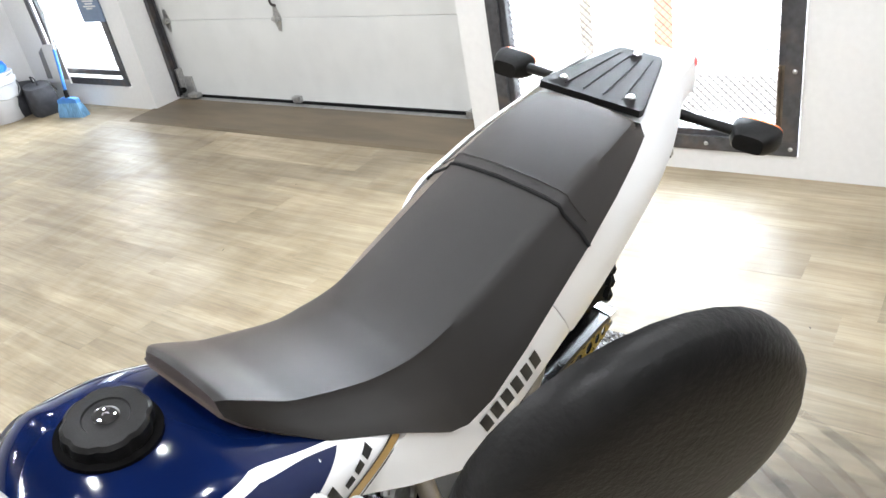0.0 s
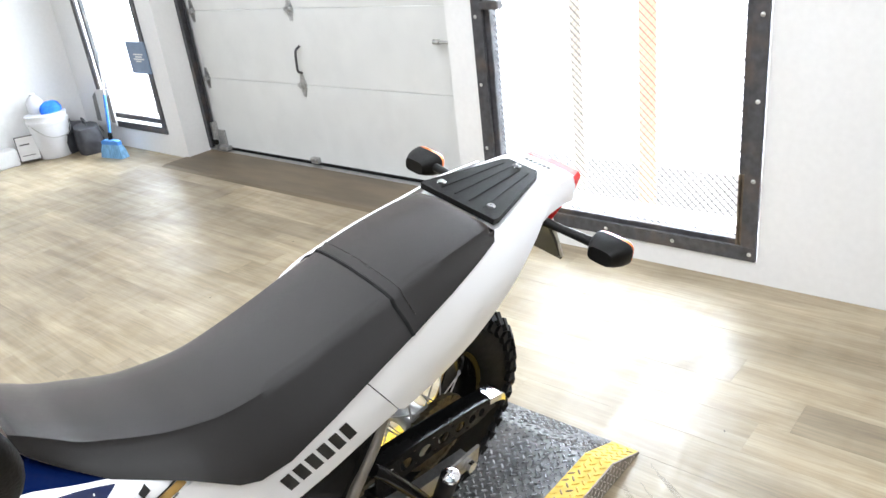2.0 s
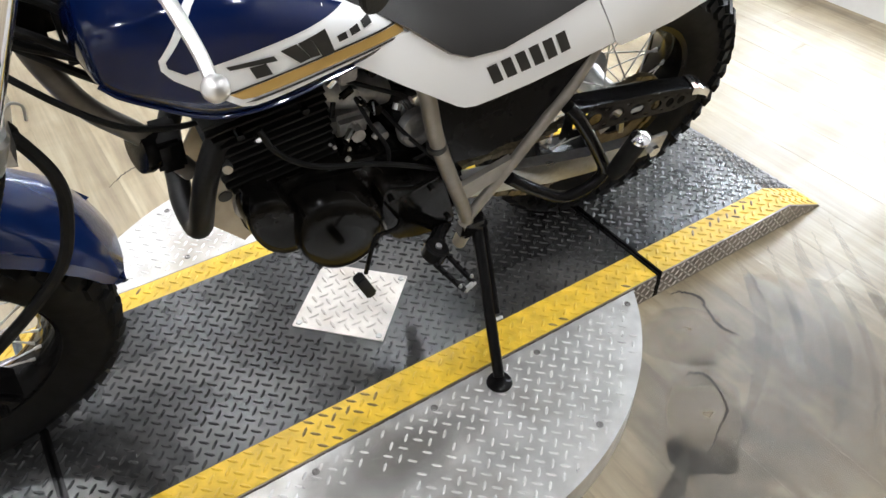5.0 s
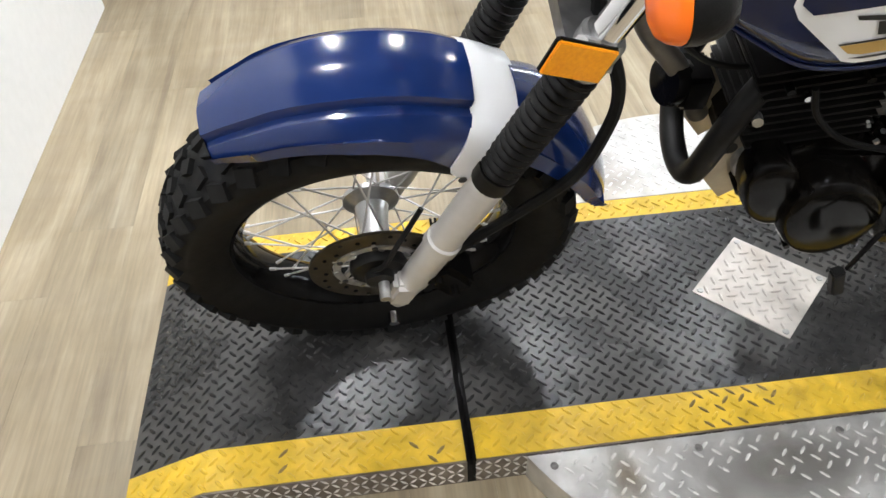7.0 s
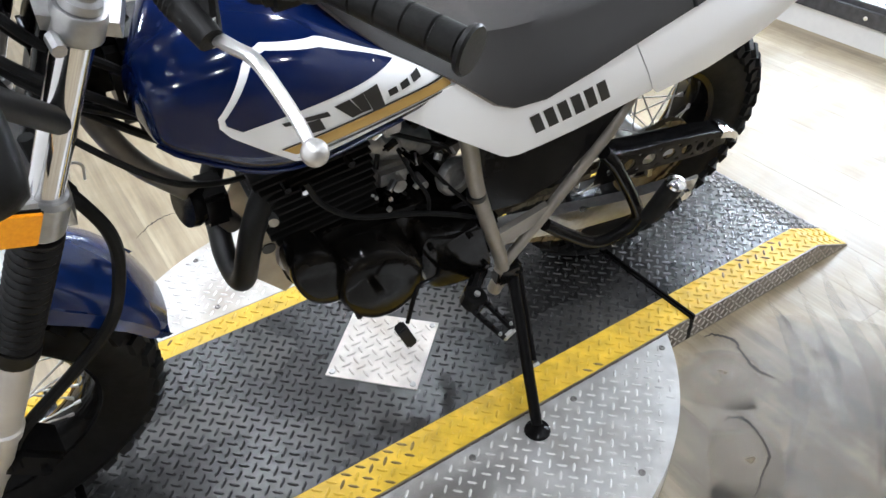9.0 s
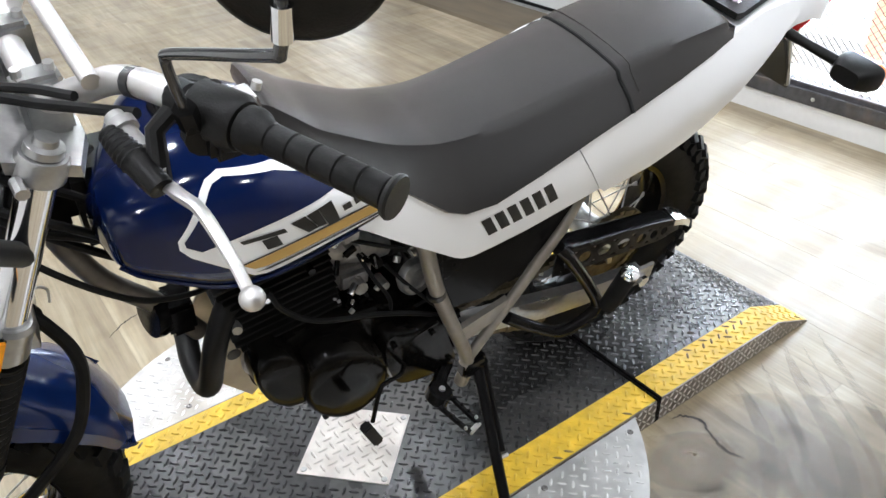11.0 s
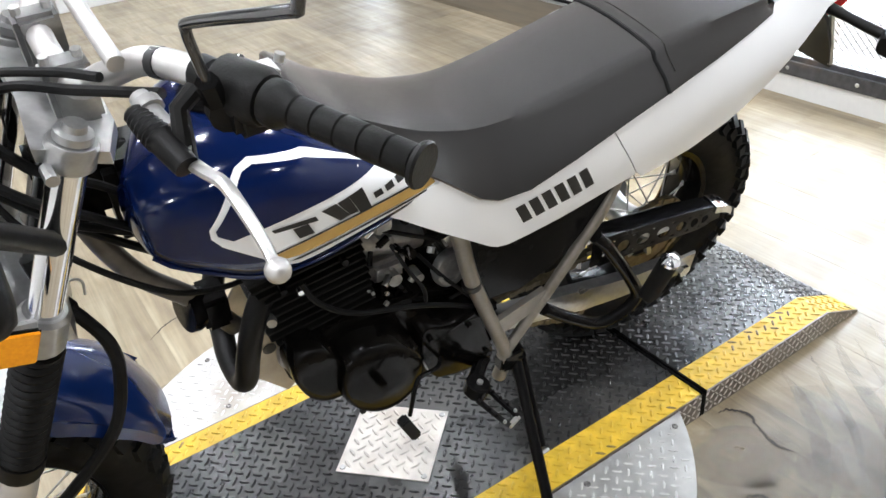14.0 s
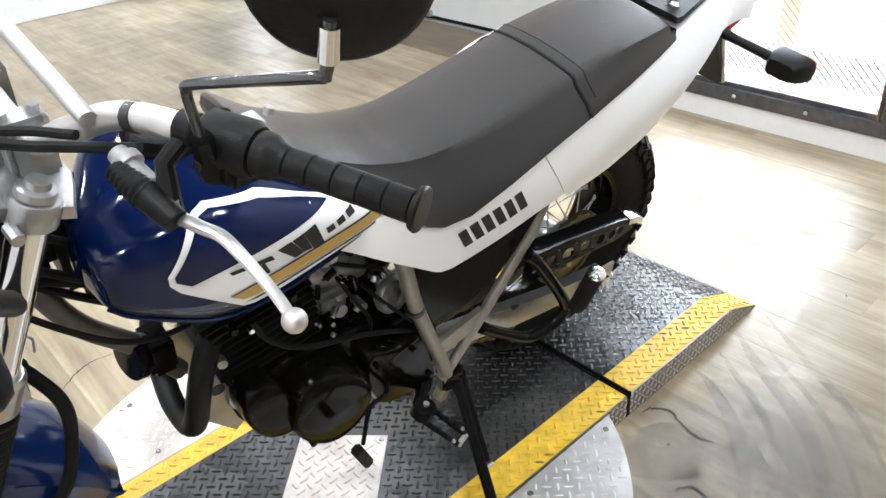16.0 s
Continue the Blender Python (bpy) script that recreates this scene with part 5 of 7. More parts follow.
_xs = [t[0] for t in TANK]
_xs = sorted(set(_xs + [(a + b) / 2 for a, b in zip(_xs, _xs[1:])] + [a + (b - a) * 0.25 for a, b in zip(_xs, _xs[1:])] + [a + (b - a) * 0.75 for a, b in zip(_xs, _xs[1:])] + [a + (b - a) * 0.125 * k for a, b in zip(_xs, _xs[1:]) for k in (1, 3, 5, 7)]))
tank = part("tank", loft(bmesh.new(), [tank_ring(x) for x in _xs]), M_BLUE, bike, "glossy dark blue fuel tank", smooth=50)
# pressed seam along the lower edge
_bm = bmesh.new()
for _s in (-1, 1):
    _pts = []
    for _x in np.linspace(-0.282, 0.10, 26):
        _w, _zb, _zt = tank_at(_x)
        _pts.append((_x, _s * _w * 0.93 * (1 if _s < 0 else tank_far(_x)), (_zb + _zt) / 2 - (_zt - _zb) * 0.5 * 0.80))
    sweep(_bm, _pts, 0.0028, 8)
part("tank_seam", _bm, M_BLUE, tank)
# ribbed fuel cap with a lock
_cc = Vector((-0.148, 0.0, 0.930))
_bm = lathe(bmesh.new(), [(0.046, 0.0), (0.046, 0.006), (0.0005, 0.006)], _cc, (0.1, 0, 1), 32, closed=False)
capo = part("cap_collar", _bm, M_BLACK, tank, "black rubber collar")
_secs = []
for h, r in ((0.004, 0.037), (0.007, 0.0395), (0.020, 0.0385), (0.0235, 0.035), (0.024, 0.021), (0.0225, 0.020), (0.0225, 0.012)):
    _secs.append([_cc + Vector((0.1 * h + math.cos(a) * r * (1 - 0.055 * max(0, math.cos(8 * a)) ** 2 * (1 if r > 0.034 else 0)), math.sin(a) * r * (1 - 0.055 * max(0, math.cos(8 * a)) ** 2 * (1 if r > 0.034 else 0)), h)) for a in [k * math.tau / 64 for k in range(64)]])
part("fuel_cap", loft(bmesh.new(), _secs), M_MATT, tank, "scalloped black fuel cap")
part("cap_lock", lathe(bmesh.new(), [(0.0115, 0.021), (0.0115, 0.0245), (0.009, 0.0255), (0.003, 0.0255), (0.0028, 0.024), (0.0003, 0.024)], _cc, (0.1, 0, 1), 20, closed=False), M_CHROME, tank, "chromed cap lock")


def drape(name, poly, side, offset, mat, parent, surface, label="", step=0.008):
    """A thin decal cut to a polygon in x and z and laid on a side surface."""
    bm = bmesh.new()
    bm.faces.new([bm.verts.new((x, 0, z)) for x, z in poly])
    xs, zs = [p[0] for p in poly], [p[1] for p in poly]
    for lo, hi, no in ((min(xs), max(xs), (1, 0, 0)), (min(zs), max(zs), (0, 0, 1))):
        k = lo + step
        while k < hi:
            bmesh.ops.bisect_plane(bm, geom=bm.verts[:] + bm.edges[:] + bm.faces[:], plane_co=(k * no[0], 0, k * no[2]), plane_no=no)
            k += step
    for v in bm.verts:
        if surface is tank_side:
            v.co.z = min(v.co.z, tank_at(v.co.x)[2] - 0.012)
        slim = 1.0 if side < 0 else tank_far(v.co.x) if surface is tank_side else panel_far(v.co.x)
        v.co.y = side * (surface(v.co.x, v.co.z) * slim + offset)
    return part(name, bm, mat, parent, label, smooth=60)


for _s in (-1, 1):
    drape("tank_decal", [(-0.172, 0.915), (-0.181, 0.909), (-0.2195, 0.864), (-0.2195, 0.851), (-0.209, 0.835), (-0.150, 0.783), (-0.138, 0.771), (-0.122, 0.766), (-0.104, 0.768), (0.082, 0.804), (0.092, 0.811), (0.090, 0.820), (0.060, 0.840), (0.0, 0.871), (-0.090, 0.906), (-0.155, 0.918)], _s, 0.0016, M_WHITE, tank, tank_side, "white side decal")
    drape("decal_field", [(-0.166, 0.911), (-0.173, 0.906), (-0.213, 0.861), (-0.212, 0.853), (-0.196, 0.840), (0.002, 0.862), (-0.090, 0.900), (-0.152, 0.913)], _s, 0.0026, M_BLUE, tank, tank_side)
    drape("decal_stripe", [(-0.152, 0.797), (-0.138, 0.785), (-0.122, 0.783), (0.080, 0.810), (0.074, 0.826)], _s, 0.0026, M_GOLD, tank, tank_side, "gold decal stripe")
    drape("decal_line", [(-0.136, 0.7785), (-0.120, 0.7765), (0.084, 0.8065), (0.082, 0.8095)], _s, 0.0034, M_INK, tank, tank_side)
    drape("decal_line", [(-0.155, 0.8005), (-0.153, 0.7980), (0.073, 0.8270), (0.068, 0.8295)], _s, 0.0034, M_INK, tank, tank_side)
    # model mark as plain dark shapes
    for _poly in ([(-0.152, 0.838), (-0.148, 0.832), (-0.092, 0.828), (-0.096, 0.836)], [(-0.126, 0.829), (-0.119, 0.811), (-0.099, 0.811), (-0.106, 0.829)],
                  [(-0.088, 0.840), (-0.064, 0.815), (-0.050, 0.818), (-0.068, 0.843)], [(-0.066, 0.843), (-0.050, 0.818), (-0.038, 0.818), (-0.050, 0.846)], [(-0.050, 0.846), (-0.036, 0.816), (-0.019, 0.816), (-0.030, 0.850)],
                  [(-0.016, 0.837), (-0.013, 0.828), (-0.001, 0.830), (-0.004, 0.839)], [(0.001, 0.840), (0.004, 0.831), (0.016, 0.834), (0.013, 0.843)], [(0.018, 0.844), (0.021, 0.835), (0.033, 0.838), (0.030, 0.847)]):
        drape("decal_mark", _poly, _s, 0.0034, M_INK, tank, tank_side)

# seats --------------------------------------------------------------------
def seat_ring(x, w, zs, wb, zb, crown=0.011):
    drop = 0.010 * min(1.0, max(0.0, (x - 0.02) / 0.16))
    zs, zb = zs - drop, zb
    half = [(0, zs + crown), (w * 0.45, zs + crown * 0.85), (w * 0.8, zs + crown * 0.55), (w * 0.94, zs + crown * 0.25), (w * 1.01, zs - 0.007), (w * 0.35 + wb * 0.65, zs * 0.45 + zb * 0.55), (wb, zb + 0.004), (wb - 0.008, zb - 0.003)]
    # narrower on the far side, to fit its outline in the camera's view
    k = float(np.interp(x, (-0.074, 0.0, 0.10, 0.20, 0.30, 0.474, 0.60, 0.735), (0.86, 0.74, 0.64, 0.66, 0.74, 0.84, 0.88, 0.90)))
    return [(x, y * k, z) for y, z in half] + [(x, -y, z) for y, z in reversed(half[1:])]


def seat_shell(rows, extra=4):
    rows = np.array(rows)
    xs = np.unique(np.concatenate([np.linspace(a, b, extra, endpoint=False) for a, b in zip(rows[:-1, 0], rows[1:, 0])] + [[rows[-1, 0]]]))
    pts = [[float(v) for v in p] for p in curve_pts([(r[0], r[1], r[2]) for r in rows], 6)]
    px = [p[0] for p in pts]
    out = []
    for x in xs:
        w, zs = float(np.interp(x, px, [p[1] for p in pts])), float(np.interp(x, px, [p[2] for p in pts]))
        out.append(seat_ring(float(x), w, zs, float(np.interp(x, rows[:, 0], rows[:, 3])), float(np.interp(x, rows[:, 0], rows[:, 4]))))
    return loft(bmesh.new(), out)


part("seat", seat_shell([(-0.074, 0.058, 0.942, 0.064, 0.926), (-0.064, 0.067, 0.941, 0.076, 0.914), (-0.035, 0.076, 0.920, 0.096, 0.888), (0.0, 0.085, 0.896, 0.120, 0.862), (0.08, 0.097, 0.863, 0.150, 0.818), (0.14, 0.104, 0.851, 0.166, 0.772), (0.17, 0.105, 0.848, 0.170, 0.760),
                         (0.22, 0.106, 0.848, 0.171, 0.760), (0.30, 0.107, 0.857, 0.168, 0.783), (0.40, 0.107, 0.876, 0.160, 0.812), (0.474, 0.107, 0.889, 0.154, 0.832)]), M_SEAT, bike, "black grained vinyl rider seat", smooth=40)
part("pillion_seat", seat_shell([(0.479, 0.107, 0.892, 0.154, 0.833), (0.50, 0.108, 0.897, 0.151, 0.838), (0.58, 0.107, 0.908, 0.141, 0.857), (0.66, 0.104, 0.915, 0.128, 0.877), (0.715, 0.098, 0.917, 0.116, 0.890), (0.735, 0.088, 0.910, 0.098, 0.898)]), M_SEAT, bike, "black grained vinyl pillion seat", smooth=40)
_w = seat_ring(0.4765, 0.108, 0.8885, 0.1545, 0.833)
part("seat_welt", sweep(bmesh.new(), [_w[i] for i in (8, 9, 10, 11, 12, 13, 14, 0, 1, 2, 3, 4, 5, 6, 7)][1:-1], 0.0035, 8), M_RUBBER, bike, "black seat welt")
_w = seat_ring(0.497, 0.1085, 0.8975, 0.152, 0.838)
part("seat_stitching", sweep(bmesh.new(), [_w[i] for i in (9, 10, 11, 12, 13, 14, 0, 1, 2, 3, 4, 5, 6)][1:-1], 0.0009, 6), M_SEAT, bike)

# white side panels and tail ---------------------------------------------------
def panel_side(x, z):
    base = float(np.interp(x, (-0.02, 0.08, 0.18, 0.3, 0.45, 0.6, 0.75, 0.9, 1.05), (0.132, 0.154, 0.166, 0.169, 0.163, 0.157, 0.147, 0.121, 0.09)))
    y = base - 1.6 * (z - float(np.interp(x, (0, 0.2, 0.5, 0.9), (0.76, 0.70, 0.76, 0.89)))) ** 2
    # towards the top edge it rolls in to meet the seat and the tail
    top = float(np.interp(x, (0.374, 0.48, 0.58, 0.66, 0.735, 0.80, 0.90), (0.8065, 0.836, 0.860, 0.879, 0.90, 0.915, 0.918)))
    seat = float(np.interp(x, (0.374, 0.479, 0.58, 0.66, 0.715, 0.80, 0.90), (0.160, 0.152, 0.139, 0.126, 0.112, 0.098, 0.088)))
    k = min(1.0, max(0.0, (z - top + 0.075) / 0.075)) ** 1.7 if x > 0.374 else 0.0
    return y + (min(y, seat) - y) * k


def panel_far(x):
    return float(np.interp(x, (-0.02, 0.10, 0.20, 0.30, 0.38, 0.45, 0.60), (0.62, 0.56, 0.58, 0.66, 0.76, 0.93, 1.0)))


def panel(name, poly, side, thick=0.006):
    bm = bmesh.new()
    bm.faces.new([bm.verts.new((x, 0, z)) for x, z in poly])
    for no, lo, hi in (((1, 0, 0), -0.1, 1.2), ((0, 0, 1), 0.6, 1.0)):
        k = lo
        while k < hi:
            bmesh.ops.bisect_plane(bm, geom=bm.verts[:] + bm.edges[:] + bm.faces[:], plane_co=(k * no[0], 0, k * no[2]), plane_no=no)
            k += 0.03
    for v in bm.verts:
        v.co.y = side * panel_side(v.co.x, v.co.z) * (panel_far(v.co.x) if side > 0 else 1.0)
    for f in bm.faces:
        if f.normal.y * side < 0:
            f.normal_flip()
    geo = bmesh.ops.extrude_face_region(bm, geom=bm.faces[:])["geom"]
    for v in geo:
        if isinstance(v, bmesh.types.BMVert):
            v.co.y -= side * thick
    return part(name, bm, M_WHITE, bike, "white gloss plastic side panel", smooth=40)


_front_poly = [(-0.012, 0.790), (0.03, 0.765), (0.07, 0.738), (0.12, 0.704), (0.165, 0.672), (0.178, 0.666), (0.195, 0.664), (0.235, 0.669), (0.33, 0.686), (0.441, 0.704), (0.372, 0.806), (0.30, 0.786), (0.22, 0.763), (0.17, 0.762), (0.15, 0.768), (0.112, 0.803), (0.088, 0.812)]
_rear_poly = [(0.443, 0.704), (0.46, 0.690), (0.57, 0.698), (0.654, 0.722), (0.69, 0.745), (0.74, 0.79), (0.80, 0.845), (0.86, 0.878), (0.90, 0.895), (0.90, 0.918), (0.80, 0.915), (0.735, 0.90), (0.66, 0.879), (0.58, 0.860), (0.48, 0.836), (0.374, 0.8065)]
YAM = [(0.199, 0.733), (0.216, 0.700), (0.350, 0.727), (0.329, 0.764)]
for _s in (-1, 1):
    _p1 = panel("side_panel", _front_poly, _s)
    _p2 = panel("tail_panel", _rear_poly, _s)
    # maker's mark as six plain slanting bars
    for k in range(6):
        u0, u1 = k / 6 + 0.012, (k + 1) / 6 - 0.016
        q = []
        for u, v in ((u0, 0), (u0, 1), (u1, 1), (u1, 0)):
            a = (YAM[0][0] + (YAM[3][0] - YAM[0][0]) * u, YAM[0][1] + (YAM[3][1] - YAM[0][1]) * u)
            b = (YAM[1][0] + (YAM[2][0] - YAM[1][0]) * u, YAM[1][1] + (YAM[2][1] - YAM[1][1]) * u)
            q.append((a[0] + (b[0] - a[0]) * v, a[1] + (b[1] - a[1]) * v))
        A, Bq, C, D = [Vector((*p, 0)) for p in q]
        drape("panel_mark", [tuple(A[:2]), tuple(Bq[:2]), tuple((Bq + (C - Bq) * 0.86)[:2]), tuple((A + (D - A) * 0.86)[:2])], _s, 0.0007, M_INK, _p1, panel_side)


def tail_ring(x, a, zt, w, zb):
    half = [(0, zt + 0.002), (a * 0.7, zt + 0.001), (a, zt - 0.003), ((a + w) / 2 + 0.004, (zt * 0.6 + zb * 0.4)), (w, zb), (w - 0.01, zb - 0.004)]
    return [(x, y, z) for y, z in half] + [(x, -y, z) for y, z in reversed(half[1:])]


tail = part("tail", loft(bmesh.new(), [tail_ring(*r) for r in ((0.70, 0.098, 0.893, 0.122, 0.80), (0.80, 0.098, 0.903, 0.118, 0.848), (0.90, 0.088, 0.912, 0.104, 0.872), (0.96, 0.080, 0.914, 0.094, 0.868), (1.005, 0.074, 0.911, 0.086, 0.855), (1.022, 0.070, 0.906, 0.080, 0.848), (1.032, 0.064, 0.899, 0.074, 0.845))]), M_WHITE, bike, "white plastic tail cowl", smooth=40)
part("tail_lamp", loft(bmesh.new(), [[(x0, -w, z), (x1, -w * 0.8, z), (x1 + 0.006, 0, z), (x1, w * 0.8, z), (x0, w, z)] for z, x0, x1, w in ((0.812, 0.960, 0.994, 0.062), (0.825, 0.962, 1.010, 0.073), (0.855, 0.975, 1.040, 0.084), (0.890, 0.992, 1.058, 0.084), (0.900, 0.996, 1.053, 0.077))]), M_RED, tail, "red tail lamp lens")
# black rack plate with ribs and three bolts
_bm = bmesh.new()
extrude_poly(_bm, [(0.738, -0.092), (0.75, -0.094), (0.925, -0.046), (0.938, -0.036), (0.938, 0.036), (0.925, 0.046), (0.75, 0.094), (0.738, 0.092)], 0.012, lambda p: (p[0], p[1], 0.9085 + 0.045 * (p[0] - 0.74) + p[2]))
rack = part("rack_plate", _bm, M_MATT, bike, "black plastic rack plate")
for _y in (-0.052, -0.018, 0.018, 0.052):
    _bm = bmesh.new()
    rod(_bm, (0.755, _y, 0.9215), (0.915, _y * 0.6, 0.9285), 0.0014, 6)
    part("rack_rib", _bm, M_MATT, rack)
for _x, _y in ((0.765, -0.062), (0.765, 0.062), (0.918, 0.0)):
    _z = 0.9205 + 0.045 * (_x - 0.74)
    part("rack_bolt", lathe(bmesh.new(), [(0.009, 0), (0.009, 0.004), (0.0065, 0.0065), (0.003, 0.0065), (0.0026, 0.004), (0.0004, 0.004)], (_x, _y, _z), (0, 0, 1), 14, closed=False), M_CHROME, rack, "bright rack bolt")
for k in range(6):
    _x0 = -0.034 + k * 0.0115
    part("tail_mark", boxes((0.985, 0.993, _x0, _x0 + 0.008, 0.9158, 0.9164)), M_INK, tail, smooth=None)
# black mudguard flap and plate holder under the tail
_bm = bmesh.new()
loft(_bm, [[(x, -w, z), (x, w, z), (x + 0.006, w, z + 0.004), (x + 0.006, -w, z + 0.004)] for x, z, w in ((0.93, 0.83, 0.06), (0.965, 0.80, 0.062), (1.0, 0.75, 0.062), (1.045, 0.68, 0.06))])
flap = part("plate_holder", _bm, M_MATT, bike, "black plastic plate holder")
part("plate_stay", rod(bmesh.new(), (0.97, -0.055, 0.835), (1.045, -0.058, 0.69), 0.006, 8), M_GALV, flap)
_bm = lathe(bmesh.new(), [(0.335, -0.085), (0.345, -0.08), (0.35, 0), (0.345, 0.08), (0.335, 0.085), (0.340, 0.07), (0.344, 0), (0.340, -0.07)], RA + Vector((-0.06, -0.05, 0.04)), (0, 1, 0), 64)
bmesh.ops.delete(_bm, geom=[v for v in _bm.verts if v.co.z < 0.60 or v.co.x > 0.77], context="VERTS")
part("inner_mudguard", _bm, M_MATT, bike, "black inner mudguard")

# frame, side cover, swingarm --------------------------------------------------
for _s in (-1, 1):
    part("frame_tube", sweep(bmesh.new(), curve_pts([(0.10, _s * 0.10, 0.76), (0.133, _s * 0.118, 0.685), (0.160, _s * 0.124, 0.58), (0.198, _s * 0.126, 0.475), (0.232, _s * 0.126, 0.39), (0.255, _s * 0.125, 0.315), (0.25, _s * 0.12, 0.255)], 7), 0.0136, 16), M_FRAMEP, bike, "warm silver painted frame tube")
    part("rear_stay", sweep(bmesh.new(), [(0.452, _s * 0.118, 0.665), (0.418, _s * 0.128, 0.608), (0.32, _s * 0.13, 0.45), (0.243, _s * 0.128, 0.325)], 0.0105, 12), M_FRAMEP, bike, "silver painted rear stay")
    _bm = bmesh.new()
    extrude_poly(_bm, [(0.205, 0.438), (0.318, 0.474), (0.330, 0.440), (0.222, 0.400)], 0.012, lambda p: (p[0], _s * (0.122 + p[2]), p[1]))
    part("stay_bracket", _bm, M_FRAMEP, bike)
    part("tie_band", sweep(bmesh.new(), [(0.163, _s * 0.1235, 0.562), (0.166, _s * 0.1236, 0.552)], 0.0168, 14), M_INK, bike)
    # black side cover under the white panel
    _bm = bmesh.new()
    extrude_poly(_bm, [(0.125, 0.705), (0.165, 0.60), (0.20, 0.498), (0.27, 0.49), (0.35, 0.522), (0.44, 0.64), (0.475, 0.705), (0.30, 0.72)], 0.03, lambda p: (p[0], _s * (0.095 + p[2]), p[1]))
    bmesh.ops.bevel(_bm, geom=_bm.edges[:], offset=0.006, segments=2, affect="EDGES")
    part("side_cover", _bm, M_BLACK, bike, "glossy black side cover")
    # swingarm with its inner tyre guard
    _bm = loft(bmesh.new(), [[(x, _s * (y - 0.012), z - h), (x, _s * (y + 0.012), z - h), (x, _s * (y + 0.014), z), (x, _s * (y + 0.012), z + h), (x, _s * (y - 0.012), z + h)] for x, y, z, h in ((0.25, 0.085, 0.385, 0.026), (0.36, 0.092, 0.37, 0.028), (0.45, 0.098, 0.355, 0.03), (0.55, 0.104 if _s < 0 else 0.15, 0.345, 0.026), (0.70, 0.108 if _s < 0 else 0.19, 0.338, 0.022))])
    part("swingarm", _bm, M_ALLOY, bike, "silver swingarm beam")
    part("axle_plate", boxes((0.62, 0.735, (-0.118 if _s < 0 else 0.2) - 0.004, (-0.118 if _s < 0 else 0.2) + 0.004, 0.312, 0.366), bevel=0.003), M_DULL, bike, "alloy chain adjuster plate")
    part("axle_nut", rod(bmesh.new(), (0.695, -0.12 if _s < 0 else 0.205, 0.338), (0.695, -0.138 if _s < 0 else 0.22, 0.338), 0.014, 6), M_CHROME, bike)
    # pillion peg on a black tube hanger
    part("peg_hanger", sweep(bmesh.new(), curve_pts([(0.402, _s * 0.142, 0.572), (0.43, _s * 0.15, 0.54), (0.505, _s * 0.156, 0.43), (0.535, _s * 0.158, 0.37), (0.51, _s * 0.156, 0.335), (0.455, _s * 0.15, 0.325), (0.38, _s * 0.142, 0.375), (0.32, _s * 0.135, 0.425)], 6), 0.0125, 12), M_BLACK, bike, "black tubular peg hanger")
    _peg = sweep(bmesh.new(), [(0.524, _s * 0.190, 0.405), (0.526, _s * 0.195, 0.425), (0.532, _s * 0.208, 0.506)], [0.016, 0.018, 0.018], 14)
    peg = part("pillion_peg", _peg, M_RUBBER, bike, "black rubber pillion peg, folded up")
    part("peg_cap", lathe(bmesh.new(), [(0.0185, 0), (0.0185, 0.006), (0.012, 0.011), (0.0005, 0.012)], (0.532, _s * 0.208, 0.505), (0.05, _s * 0.15, 1), 18, closed=False), M_CHROME, peg, "bright peg end")
part("down_tube", sweep(bmesh.new(), curve_pts([(-0.33, 0, 0.86), (-0.335, 0, 0.80), (-0.30, 0, 0.70), (-0.24, 0, 0.62), (-0.19, 0, 0.53)], 6), 0.0155, 16), M_FRAMED, bike, "silver frame down tube")
part("backbone", sweep(bmesh.new(), [(-0.36, 0, 0.93), (-0.1, 0, 0.80), (0.13, 0, 0.74)], 0.022, 14), M_BLACK, bike)
part("head_gusset", box(bmesh.new(), -0.37, -0.30, -0.03, 0.03, 0.82, 0.93, bevel=0.01), M_BLACK, bike)
part("steering_head", lathe(bmesh.new(), [(0.024, 0.0), (0.030, 0.004), (0.030, 0.02), (0.026, 0.024), (0.026, 0.16), (0.031, 0.165), (0.031, 0.185), (0.022, 0.19)], (-0.372, 0, 0.825), UP, 24, closed=False), M_FRAMED, bike, "dark painted steering head")
# black block added to keep the gap behind the fork dark
part("coil_cover", box(bmesh.new(), -0.300, -0.205, -0.052, 0.045, 0.775, 0.905, bevel=0.016), M_MATT, bike, "black rubber cover between tank and steering head")
for _pts in ([(-0.40, -0.05, 0.99), (-0.355, -0.075, 0.94), (-0.31, -0.062, 0.90), (-0.27, -0.06, 0.86)], [(-0.41, -0.06, 0.93), (-0.36, -0.085, 0.885), (-0.315, -0.068, 0.84), (-0.26, -0.058, 0.80)], [(-0.39, -0.045, 0.89), (-0.345, -0.06, 0.85), (-0.30, -0.055, 0.80), (-0.25, -0.05, 0.75)], [(-0.42, -0.07, 0.96), (-0.37, -0.095, 0.92), (-0.325, -0.085, 0.875), (-0.275, -0.07, 0.82)]):
    cable("wiring_loom", _pts, 0.0055, M_RUBBER, "", n=7)

# chain guard: a top flange over a side plate pierced by round holes, running to the wheel
GUARD = curve_pts([(0.432, -0.116, 0.523), (0.50, -0.112, 0.510), (0.60, -0.104, 0.488), (0.70, -0.095, 0.462), (0.768, -0.088, 0.441), (0.825, -0.082, 0.420)], 6)


